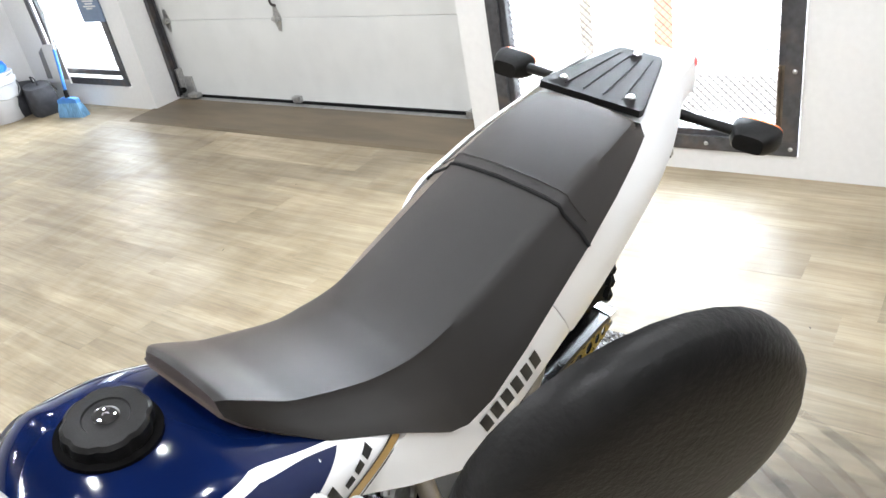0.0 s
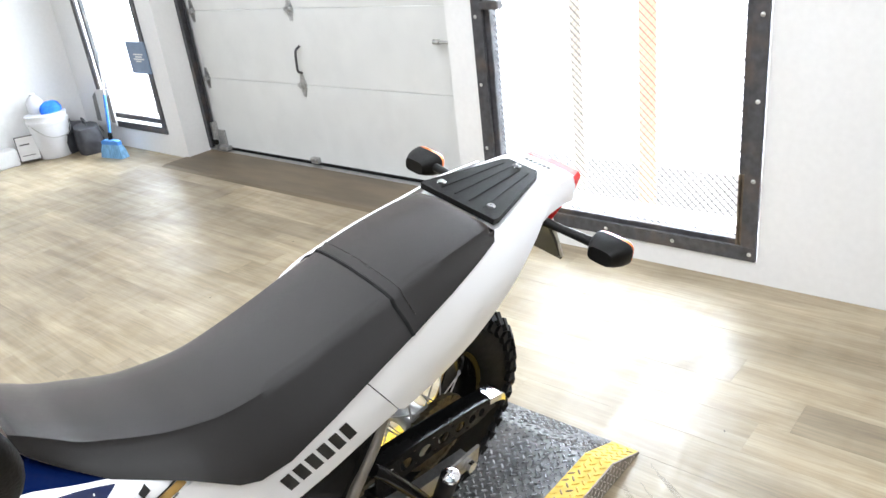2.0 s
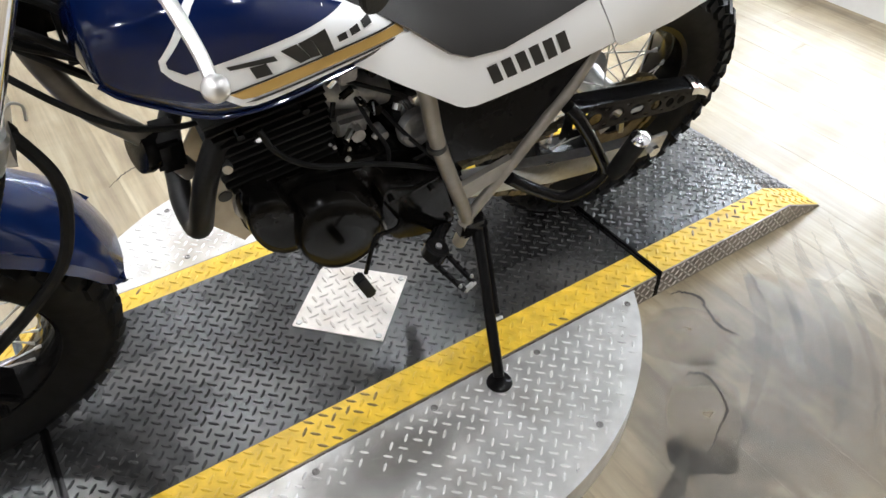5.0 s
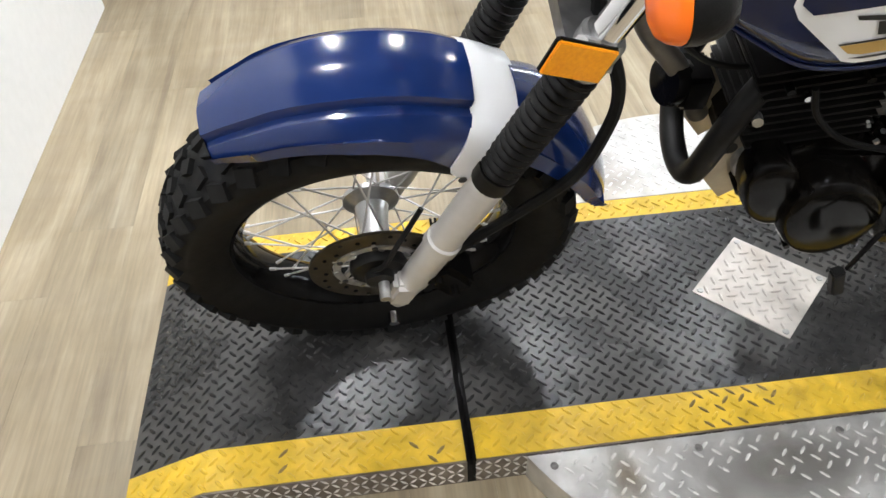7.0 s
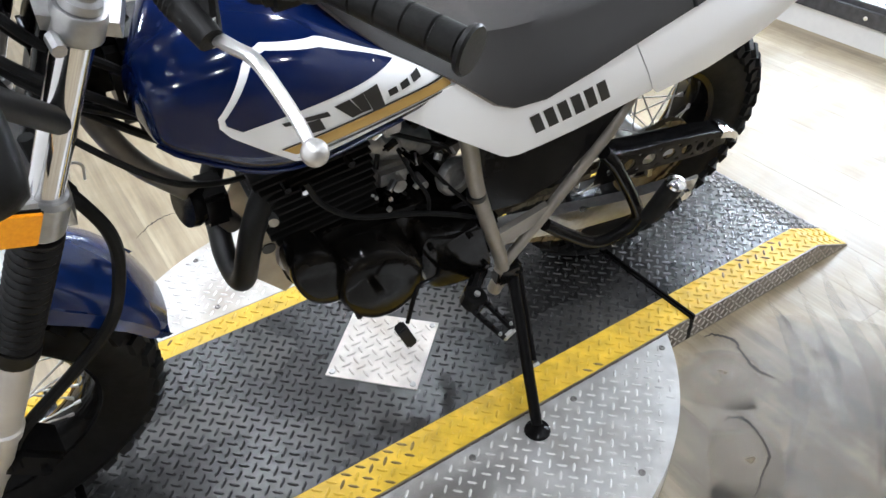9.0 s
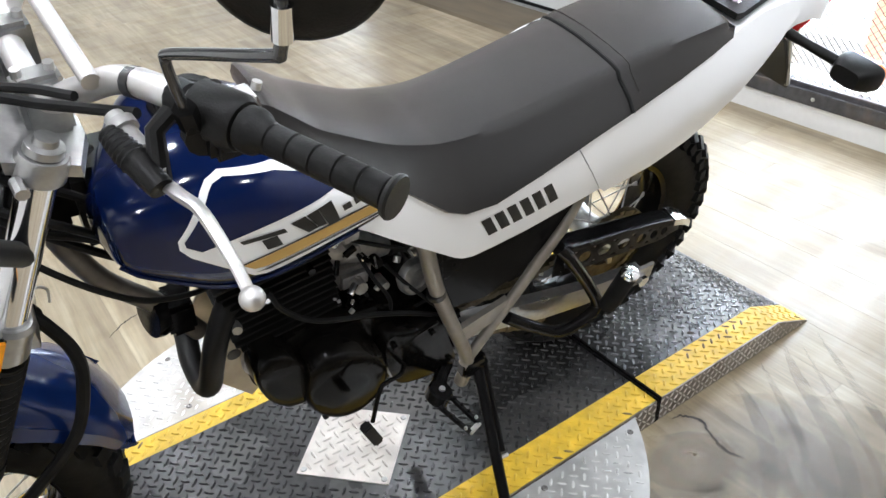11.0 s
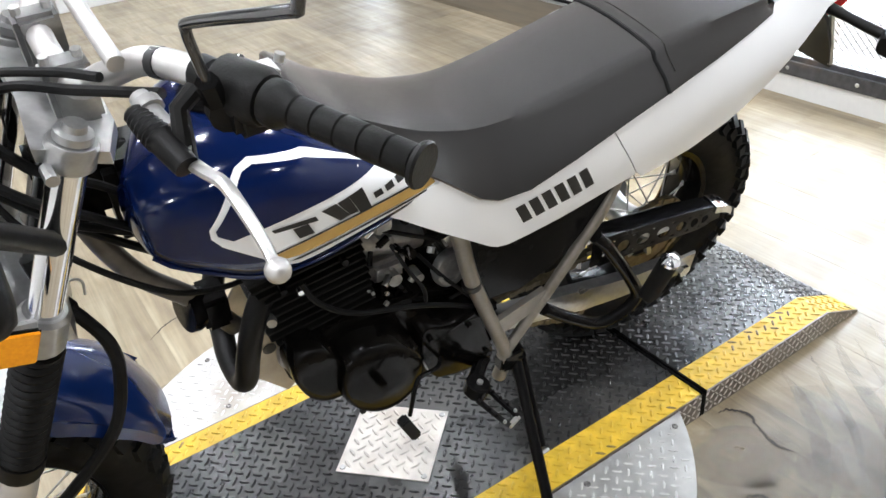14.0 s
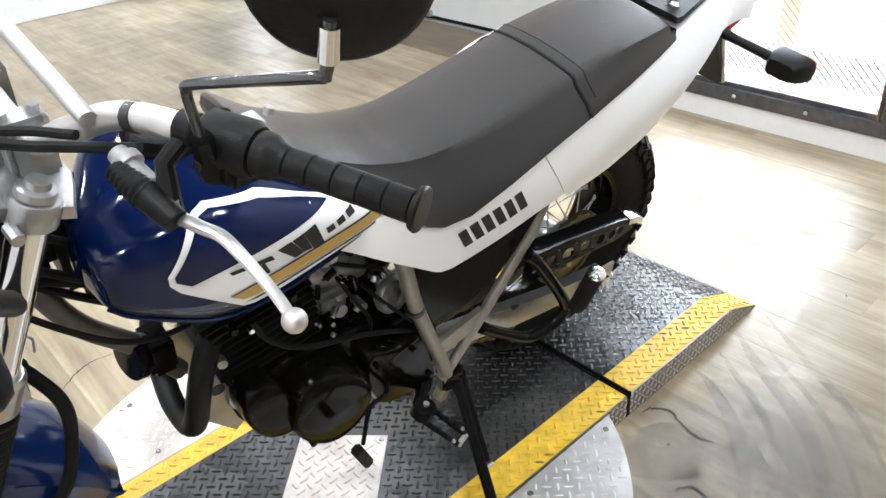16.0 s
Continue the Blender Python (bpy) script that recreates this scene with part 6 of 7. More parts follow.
def guard_at(u, v):
    """A point of the side plate: u runs along it, v from the top edge down."""
    k = u * (len(GUARD) - 1)
    i = min(int(k), len(GUARD) - 2)
    return along(GUARD[i], GUARD[i + 1], k - i) + Vector((0, -0.004 * v, -v * float(np.interp(u, (0, 0.2, 0.75, 1), (0.062, 0.058, 0.046, 0.026)))))


def pierced(bm, u0, u1, v0, v1, r, depth):
    """One bay of the plate with a round hole through it."""
    n = 16
    mid, half = ((u0 + u1) / 2, (v0 + v1) / 2), ((u1 - u0) / 2, (v1 - v0) / 2)
    rows = []
    for back_side in (0, 1):
        rim, hole = [], []
        for k in range(n):
            c, t = math.cos((k + 0.5) * math.tau / n), math.sin((k + 0.5) * math.tau / n)
            g = 1 / max(abs(c), abs(t))
            off = Vector((0, depth * back_side, 0))
            rim.append(bm.verts.new(guard_at(mid[0] + half[0] * c * g, mid[1] + half[1] * t * g) + off))
            hole.append(bm.verts.new(guard_at(mid[0] + half[0] * r * c, mid[1] + half[1] * r * t) + off))
        rows += [rim, hole]
    for a, b in ((rows[0], rows[1]), (rows[2], rows[3]), (rows[1], rows[3])):
        for k in range(n):
            bm.faces.new((a[k], a[(k + 1) % n], b[(k + 1) % n], b[k]))


_bm = bmesh.new()
for k in range(7):
    pierced(_bm, 0.06 + k * 0.115, 0.06 + (k + 1) * 0.115, 0.22, 0.95, 0.66, 0.003)
for _u0, _u1, _v0, _v1 in ((0.0, 0.06, 0.0, 1.0), (0.865, 1.0, 0.0, 1.0), (0.06, 0.865, 0.0, 0.22), (0.06, 0.865, 0.95, 1.08)):
    _us = np.linspace(_u0, _u1, 14)
    loft(_bm, [[guard_at(u, _v0), guard_at(u, _v1), guard_at(u, _v1) + Vector((0, 0.003, 0)), guard_at(u, _v0) + Vector((0, 0.003, 0))] for u in _us])
guard = part("chain_guard", _bm, M_BLACK, bike, "glossy black chain guard with round holes")
part("guard_flange", loft(bmesh.new(), [[p + Vector((0, -0.003, -0.004)), p + Vector((0, -0.001, 0.003)), p + Vector((0, 0.030, 0.006)), p + Vector((0, 0.040, 0.001)), p + Vector((0, 0.040, -0.002)), p + Vector((0, 0.030, 0.002))] for p in GUARD]), M_BLACK, guard)
part("guard_tip", loft(bmesh.new(), [[Vector((x, y - 0.005, z - 0.014)), Vector((x, y - 0.004, z + 0.004)), Vector((x, y + 0.034, z + 0.008)), Vector((x, y + 0.038, z)), Vector((x, y, z - 0.004))] for x, y, z in ((0.80, -0.084, 0.431), (0.822, -0.082, 0.424), (0.846, -0.079, 0.412), (0.862, -0.077, 0.401), (0.869, -0.076, 0.392))]), M_CHROME, guard, "bright guard tip")
_bm = lathe(bmesh.new(), [(0.055, -0.003), (0.096, -0.003), (0.096, 0.003), (0.055, 0.003)], RA + Vector((0, -0.088, 0)), (0, 1, 0), 48)
sprocket = part("sprocket", _bm, M_CHAIN, bike, "dark gold rear sprocket")
for k in range(5):
    a = k * math.tau / 5
    part("sprocket_arm", rod(bmesh.new(), RA + Vector((0, -0.088, 0)), RA + Vector((math.cos(a) * 0.06, -0.088, math.sin(a) * 0.06)), 0.009, 6), M_ALLOY, sprocket)


def chain():
    ring, front_c, fr = RA, Vector((0.2, 0, 0.40)), 0.032
    path = [ring + Vector((math.sin(a) * 0.098, -0.088, math.cos(a) * 0.098)) for a in np.linspace(0.05, math.pi - 0.05, 30)]
    path += [Vector((0.45, -0.078, 0.272)), Vector((0.30, -0.078, 0.335))]
    path += [front_c + Vector((-math.sin(a) * fr, -0.078, -math.cos(a) * fr)) for a in np.linspace(0, math.pi, 8)]
    path += [Vector((0.40, -0.078, 0.43))]
    seg, out = 0.0, []
    pts = path + [path[0]]
    lens = [0.0]
    for a, b in zip(pts, pts[1:]):
        lens.append(lens[-1] + (b - a).length)
    n = 84
    for k in range(n):
        d = lens[-1] * k / n
        i = max(j for j in range(len(lens) - 1) if lens[j] <= d)
        u = (d - lens[i]) / max(1e-6, lens[i + 1] - lens[i])
        p = along(pts[i], pts[i + 1], u)
        t = (pts[i + 1] - pts[i]).normalized()
        out.append((p, t))
    bm = bmesh.new()
    for k, (p, t) in enumerate(out):
        m = Matrix.Translation(p) @ Matrix.Rotation(-math.atan2(t.z, t.x), 4, "Y")
        w = 0.0075 if k % 2 else 0.0055
        box(bm, -0.0088, 0.0088, -w, w, -0.0062, 0.0062, m=m)
    return bm


tagged(part("chain", chain(), M_CHAIN, bike, "worn gold-grey drive chain", smooth=None), kind="stuff")

# engine ----------------------------------------------------------------------
def case(name, poly, y0, y1, bevel, mat=M_ENGINE, label="", parent=None):
    bm = bmesh.new()
    extrude_poly(bm, poly, y1 - y0, lambda p: (p[0], y0 + p[2], p[1]))
    if bevel:
        bmesh.ops.bevel(bm, geom=bm.edges[:], offset=bevel, segments=3, affect="EDGES")
    return part(name, bm, mat, parent or bike, label, smooth=40)


crank = case("crankcase", [(-0.15, 0.48), (-0.125, 0.43), (-0.06, 0.375), (0.06, 0.345), (0.18, 0.33), (0.25, 0.335), (0.26, 0.42), (0.20, 0.50), (0.08, 0.545), (-0.06, 0.555), (-0.13, 0.53)], -0.10, 0.10, 0.014, label="black cast crankcase")


def swell(name, outline, y0, y1, label="", flat=0.62):
    """A cast cover with a freely curved outline, its rim rolled over to a slightly crowned face."""
    n = len(outline)
    ring = curve_pts([(x, 0, z) for x, z in outline[-2:] + outline + outline[:3]], 6)[12:12 + 6 * n]
    c = sum(ring, Vector()) / len(ring)
    rows = []
    for k, d in ((1.05, 1.0), (1.02, 0.55), (1.0, 0.36), (0.97, 0.20), (0.92, 0.10), ((1 + flat) / 2 + 0.03, 0.05), (flat, 0.02), (flat * 0.55, 0.0), (0.02, -0.01)):
        rows.append([c + (p - c) * k + Vector((0, y0 + (y1 - y0) * d, 0)) for p in ring])
    return part(name, loft(bmesh.new(), rows), M_ENGINE, crank, label, smooth=50)


swell("generator_cover", [(-0.014, 0.527), (0.036, 0.500), (0.070, 0.448), (0.066, 0.385), (0.028, 0.347), (-0.020, 0.350), (-0.062, 0.392), (-0.080, 0.450), (-0.062, 0.520)], -0.150, -0.08, "lobed black generator cover")
swell("clutch_cover", [(-0.128, 0.556), (-0.090, 0.546), (-0.060, 0.490), (-0.060, 0.420), (-0.090, 0.412), (-0.124, 0.440), (-0.144, 0.490), (-0.146, 0.535)], -0.130, -0.08, "small lobed black crank cover")
swell("sprocket_cover", [(0.073, 0.500), (0.126, 0.488), (0.180, 0.484), (0.205, 0.420), (0.224, 0.352), (0.200, 0.334), (0.136, 0.340), (0.094, 0.362), (0.070, 0.435)], -0.132, -0.08, "black sprocket cover", flat=0.82)
for _x, _z in ((-0.062, 0.512), (0.052, 0.482), (0.060, 0.372), (-0.045, 0.372)):
    part("cover_screw", rod(bmesh.new(), (_x, -0.118, _z), (_x, -0.141, _z), 0.0055, 6), M_ENGINE, crank)
# wiring loom along the top of the case
cable("wiring_loom", [(-0.107, -0.098, 0.672), (-0.086, -0.102, 0.624), (-0.034, -0.108, 0.580), (0.062, -0.112, 0.548), (0.13, -0.118, 0.52), (0.19, -0.110, 0.475)], 0.0045, M_RUBBER, "", n=8)
case("cover_rib", [(0.08, 0.462), (0.17, 0.492), (0.175, 0.484), (0.083, 0.454)], -0.132, -0.1, 0.002, parent=crank)
for x, z in ((0.085, 0.475), (0.205, 0.37), (0.16, 0.468)):
    part("case_bolt", rod(bmesh.new(), (x, -0.125, z), (x, -0.139, z), 0.0058, 6), M_ENGINE, crank)
part("drain_plug", rod(bmesh.new(), (-0.03, -0.06, 0.375), (-0.03, -0.075, 0.36), 0.011, 6), M_ALLOY, crank)
# cylinder with separate cooling fins, leaning forward
CM = Matrix.Translation((-0.062, 0, 0.53)) @ Matrix.Rotation(radians(-8), 4, "Y")
_bm = bmesh.new()
box(_bm, -0.062, 0.062, -0.062, 0.062, 0.0, 0.19, bevel=0.012, m=CM)
cyl = part("cylinder", _bm, M_ENGINE, bike, "black finned cylinder")
for k in range(10):
    _bm = bmesh.new()
    g = 0.008 * math.sin(k * 0.9)
    box(_bm, -0.086 - g, 0.08, -0.086, 0.086, 0.028 + k * 0.0155, 0.0315 + k * 0.0155, bevel=0.0012, m=CM)
    part("cooling_fin", _bm, M_FIN, cyl)
_bm = bmesh.new()
box(_bm, -0.075, 0.07, -0.07, 0.07, 0.186, 0.235, bevel=0.016, m=CM)
part("cylinder_head", _bm, M_ENGINE, cyl, "black cylinder head cover")
for _x in (-0.05, 0.045):
    part("head_bolt", rod(bmesh.new(), CM @ Vector((_x, -0.062, 0.14)), CM @ Vector((_x, -0.094, 0.14)), 0.006, 6), M_ENGINE, cyl)
part("head_glint_bolt", rod(bmesh.new(), (-0.108, -0.088, 0.653), (-0.108, -0.098, 0.653), 0.005, 8), M_CHROME, cyl)
# front mount plate with hole and bright stud
for _s in (-1, 1):
    plate_m = case("engine_mount", [(-0.188, 0.47), (-0.186, 0.52), (-0.162, 0.562), (-0.118, 0.555), (-0.098, 0.50), (-0.105, 0.44), (-0.142, 0.408)], _s * 0.062 - 0.003, _s * 0.062 + 0.003, 0.001, M_BRONZE, "bronze-grey engine mount plate")
    part("mount_hole", lathe(bmesh.new(), [(0.011, 0), (0.011, 0.001), (0.0004, 0.001)], (-0.160, _s * 0.066, 0.527), (0, _s, 0), 14, closed=False), M_INK, plate_m)
    part("mount_stud", sweep(bmesh.new(), [(-0.122, _s * 0.064, 0.505), (-0.122, _s * 0.085, 0.503), (-0.115, _s * 0.09, 0.50)], [0.012, 0.012, 0.008], 10), M_ALLOY, plate_m)
part("starter_end", lathe(bmesh.new(), [(0.0335, 0.0), (0.0335, 0.014), (0.030, 0.019), (0.025, 0.019), (0.023, 0.012), (0.012, 0.011), (0.010, 0.017), (0.0004, 0.018)], (-0.118, -0.070, 0.505), (-0.25, -1, 0.1), 28, closed=False), M_DULL, bike, "stained alloy starter motor end")
part("flange_nut", rod(bmesh.new(), (-0.152, -0.078, 0.606), (-0.156, -0.094, 0.610), 0.0075, 8), M_ALLOY, bike)
# pale disc added for the brightness seen through the gap by the carburettor
part("intake_band", lathe(bmesh.new(), [(0.034, 0.0), (0.034, 0.008), (0.030, 0.014), (0.018, 0.016), (0.016, 0.011), (0.0004, 0.011)], (0.155, -0.066, 0.552), (0.12, -1, 0.25), 28, closed=False), M_DULL, bike, "pale cast cover behind the frame tube")
# exhaust header: out of the head, down and round to the off side
part("exhaust_header", sweep(bmesh.new(), curve_pts([(-0.11, -0.03, 0.655), (-0.150, -0.058, 0.640), (-0.180, -0.078, 0.600), (-0.196, -0.083, 0.550), (-0.204, -0.078, 0.500), (-0.209, -0.062, 0.474), (-0.212, -0.035, 0.466), (-0.212, 0.002, 0.470), (-0.206, 0.040, 0.476), (-0.200, 0.075, 0.500), (-0.185, 0.105, 0.55), (-0.14, 0.125, 0.58), (0.0, 0.13, 0.55), (0.15, 0.135, 0.50)], 8), 0.0180, 16), M_MATT, bike, "matt black exhaust header")
_bm = sweep(bmesh.new(), [(0.13, 0.135, 0.50), (0.16, 0.14, 0.505), (0.40, 0.165, 0.53), (0.75, 0.185, 0.60), (0.78, 0.186, 0.606)], [0.024, 0.038, 0.048, 0.046, 0.03], 20)
part("muffler", _bm, M_CHROME, bike, "bright steel muffler")
part("horn", lathe(bmesh.new(), [(0.0005, -0.02), (0.03, -0.018), (0.036, 0.0), (0.034, 0.012), (0.0005, 0.014)], (-0.245, 0.0, 0.60), (-1, -0.25, 0.2), 20, closed=False), M_BLACK, bike, "black horn")
part("regulator", box(bmesh.new(), -0.235, -0.195, -0.03, 0.03, 0.565, 0.625, bevel=0.006), M_BLACK, bike)
# carburettor, hoses and linkages
carb = part("carburettor", sweep(bmesh.new(), [(0.01, -0.01, 0.635), (0.03, -0.015, 0.63), (0.09, -0.02, 0.615), (0.12, -0.02, 0.61)], [0.026, 0.03, 0.03, 0.026], 16), M_DULL, bike, "cast alloy carburettor")
for x, y, z, r, h, mt in ((0.045, -0.055, 0.655, 0.013, 0.03, M_DULL), (0.052, -0.06, 0.575, 0.016, 0.035, M_DULL), (0.085, -0.06, 0.61, 0.012, 0.02, M_BLACK), (0.055, -0.075, 0.645, 0.0085, 0.012, M_CHROME), (0.10, -0.055, 0.55, 0.011, 0.03, M_DULL), (0.03, -0.062, 0.69, 0.014, 0.02, M_DULL), (0.075, -0.06, 0.685, 0.01, 0.02, M_BLACK)):
    part("carb_fitting", rod(bmesh.new(), (x, y + h / 2, z), (x, y - h / 2, z + 0.004), r * 0.72, 10), mt, carb)
_rng = random.Random(4)
for k in range(26):
    _p = Vector((_rng.uniform(0.0, 0.145), _rng.uniform(-0.092, -0.055), _rng.uniform(0.545, 0.705)))
    _d = Vector((_rng.uniform(-1, 1), _rng.uniform(-0.6, 0.2), _rng.uniform(-1, 1))).normalized()
    _l, _r = _rng.uniform(0.006, 0.022), _rng.uniform(0.002, 0.0065)
    part("carb_screw" if k % 3 else "linkage", rod(bmesh.new(), _p, _p + _d * _l, _r, 6 if k % 2 else 10), (M_CHROME, M_DULL, M_ENGINE, M_DULL, M_ENGINE)[k % 5], carb)
_bm = bmesh.new()
box(_bm, 0.02, 0.085, -0.055, 0.02, 0.555, 0.60, bevel=0.01)
part("float_bowl", _bm, M_DULL, carb)
part("inlet_boot", rod(bmesh.new(), (-0.03, 0, 0.645), (0.015, -0.01, 0.635), 0.03, 14), M_RUBBER, carb)
part("airbox_boot", sweep(bmesh.new(), [(0.118, -0.02, 0.61), (0.15, -0.015, 0.61), (0.2, 0, 0.62)], [0.03, 0.034, 0.045], 14), M_RUBBER, carb)
for pts in ([(0.03, -0.07, 0.69), (0.075, -0.085, 0.672), (0.12, -0.08, 0.64), (0.15, -0.06, 0.60)], [(0.06, -0.07, 0.56), (0.085, -0.085, 0.52), (0.13, -0.09, 0.50), (0.17, -0.1, 0.52)], [(0.1, -0.06, 0.6), (0.13, -0.085, 0.56), (0.165, -0.105, 0.52), (0.19, -0.12, 0.49)], [(0.045, -0.06, 0.66), (0.06, -0.1, 0.62), (0.09, -0.1, 0.56), (0.10, -0.09, 0.50)]):
    cable("fuel_hose", pts, 0.0035, M_RUBBER, "", n=6)
part("petcock", box(bmesh.new(), 0.015, 0.045, -0.085, -0.05, 0.695, 0.735, bevel=0.004), M_DULL, bike, "alloy fuel tap")
part("inner_fill", boxes((0.02, 0.2, 0.0, 0.085, 0.56, 0.74), bevel=0.01), M_MATT, bike, "black air filter box")

# shift lever, rider pegs, side stand
_bm = sweep(bmesh.new(), curve_pts([(0.115, -0.12, 0.405), (0.085, -0.158, 0.430), (0.040, -0.188, 0.472), (0.022, -0.198, 0.474), (0.004, -0.210, 0.416)], 5), 0.0038, 8)
shift = part("shift_lever", _bm, M_BLACK, bike, "black shift lever with a rubber pad")
_bm = bmesh.new()
_d = (Vector((0.016, -0.209, 0.348)) - Vector((-0.012, -0.213, 0.420)))
box(_bm, -0.0085, 0.0085, -0.0095, 0.0095, -0.036, 0.036, bevel=0.003, m=Matrix.Translation((0.002, -0.211, 0.384)) @ (-_d).to_track_quat("Z", "Y").to_matrix().to_4x4())
part("shift_pad", _bm, M_RUBBER, shift)
for _s in (-1, 1):
    # bracket, round boss and a short serrated peg
    _bm = sweep(bmesh.new(), [(0.21, _s * 0.12, 0.335), (0.185, _s * 0.14, 0.345), (0.155, _s * 0.17, 0.352)], [0.012, 0.013, 0.016], 10)
    fp = part("footpeg", _bm, M_BLACK, bike, "black steel footpeg with serrated edge")
    part("peg_boss", lathe(bmesh.new(), [(0.0005, -0.014), (0.02, -0.014), (0.023, -0.010), (0.023, 0.010), (0.02, 0.014), (0.0005, 0.014)], (0.152, _s * 0.182, 0.356), (0.35, 0, 1), 16, closed=False), M_BLACK, fp)
    part("peg_bolt", rod(bmesh.new(), (0.156, _s * 0.184, 0.370), (0.157, _s * 0.184, 0.374), 0.0055, 10), M_GALV, fp)
    _a, _b = Vector((0.155, _s * 0.198, 0.352)), Vector((0.178, _s * 0.262, 0.338))
    _t = (_b - _a).normalized()
    _side = Vector((0, 0, 1)).cross(_t).normalized()
    for _o in (-0.015, 0.015):
        part("peg_rail", sweep(bmesh.new(), [_a + _side * _o, _b + _side * _o * 0.8], 0.0055, 6), M_BLACK, fp)
    part("peg_end", sweep(bmesh.new(), [_b + _side * -0.013, _b + _side * 0.013], 0.005, 6), M_GALV, fp, "worn bright peg end")
    for k in range(4):
        for _o in (-0.015, 0.015):
            _q = along(_a, _b, 0.15 + k * 0.24) + _side * _o + Vector((0, 0, 0.004))
            part("peg_tooth", rod(bmesh.new(), _q, _q + Vector((0, 0, 0.006)), 0.0038, 6, 0.002), M_GALV if k > 2 else M_BLACK, fp)
_top, _foot = Vector((0.279, -0.128, 0.298)), Vector((0.234, -0.343, 0.100))
stand2 = part("side_stand", sweep(bmesh.new(), [_top + Vector((0.004, 0.0, 0.015)), _top, along(_top, _foot, 0.5), _foot], [0.016, 0.0125, 0.0115, 0.011], 14), M_BLACK, bike, "black tubular side stand")
part("stand_spring", sweep(bmesh.new(), [along(_top, _foot, u) + Vector((0.017, 0.002, 0)) for u in (0.02, 0.2, 0.4, 0.6)], 0.006, 10), M_BLACK, stand2)
part("stand_pin", rod(bmesh.new(), along(_top, _foot, 0.63) + Vector((-0.0, 0, 0)), along(_top, _foot, 0.63) + Vector((0.026, 0, 0)), 0.004, 8), M_GALV, stand2)
part("stand_bracket", box(bmesh.new(), 0.24, 0.29, -0.14, -0.11, 0.285, 0.335, bevel=0.006), M_BLACK, stand2)
_bm = lathe(bmesh.new(), [(0.024, 0), (0.026, 0.003), (0.024, 0.008), (0.012, 0.014), (0.0005, 0.015)], (0, 0, 0), (0, 0, 1), 20, closed=False)
bmesh.ops.transform(_bm, matrix=bike.matrix_world.inverted() @ Matrix.Translation((-0.487, -0.052, -0.001)), verts=_bm.verts)
part("stand_foot", _bm, M_BLACK, stand2)

# ---- things by the corner window ----
def push_broom(base, top):
    ob = tagged(new("push_broom"), "blue push broom leaning upright against the window", "broom")
    b, t = Vector(base), Vector(top)
    m = Matrix.Translation(b) @ Matrix.Rotation(radians(100), 4, "Z")
    bm = loft(bmesh.new(), [[(-w, -d, z), (w, -d, z), (w, d, z), (-w, d, z)] for z, w, d in ((0.0, 0.125, 0.035), (0.06, 0.115, 0.028), (0.105, 0.098, 0.018))])
    bmesh.ops.transform(bm, matrix=m, verts=bm.verts)
    part("bristles", bm, M_BLUE_BRUSH, ob, "pale blue bristles")
    bm = loft(bmesh.new(), [[(-w, -d, z), (w, -d, z), (w, d, z), (-w, d, z)] for z, w, d in ((0.104, 0.10, 0.02), (0.13, 0.095, 0.02), (0.142, 0.06, 0.016))])
    bmesh.ops.transform(bm, matrix=m, verts=bm.verts)
    part("broom_head", bm, M_BLUE_PLASTIC, ob, "blue plastic head")
    root = b + Vector((0, 0, 0.135))
    mid = root + (t - root) * 0.5
    part("socket", rod(bmesh.new(), root - Vector((0, 0, 0.01)), root + (t - root).normalized() * 0.06, 0.017, 10), M_MATT, ob)
    part("handle", rod(bmesh.new(), root, mid, 0.012, 10), M_BLUE_PLASTIC, ob, "blue lower handle")
    part("handle_tube", rod(bmesh.new(), mid, t, 0.0085, 10), M_GALV, ob, "grey upper handle")


push_broom((1.63, 4.96, F), (1.82, 5.14, 0.72))


def bag(x, y, turn):
    """A soft squared tool bag with a lid seam and a carrying loop."""
    ob = tagged(new("tool_bag"), "dark grey fabric tool bag slumped on the floor", "bag")
    m = Matrix.Translation((x, y, F)) @ Matrix.Rotation(radians(turn), 4, "Z")
    secs = []
    for z, g in ((0.0, 0.94), (0.02, 1.0), (0.10, 1.03), (0.17, 0.98), (0.205, 0.88), (0.215, 0.7)):
        secs.append([m @ Vector((0.17 * g * math.copysign(abs(math.cos(a)) ** 0.45, math.cos(a)), 0.10 * g * math.copysign(abs(math.sin(a)) ** 0.45, math.sin(a)) + 0.006 * math.sin(5 * a + z * 30), z)) for a in [k * math.tau / 28 for k in range(28)]])
    part("bag_body", loft(bmesh.new(), secs), M_GREY_BAG, ob)
    part("zip", sweep(bmesh.new(), [m @ Vector(v) for v in ((-0.16, -0.104, 0.165), (0, -0.108, 0.17), (0.16, -0.104, 0.165))], 0.004, 6), M_INK, ob, "black zip")
    part("carry_loop", sweep(bmesh.new(), curve_pts([m @ Vector(v) for v in ((-0.07, 0, 0.205), (-0.05, 0.0, 0.26), (0.05, 0.01, 0.262), (0.07, 0, 0.205))], 5), 0.009, 8, flat=0.5), M_GREY_BAG, ob)
    return ob


bag(1.66, 5.40, 72)
bag(1.60, 5.62, 30)


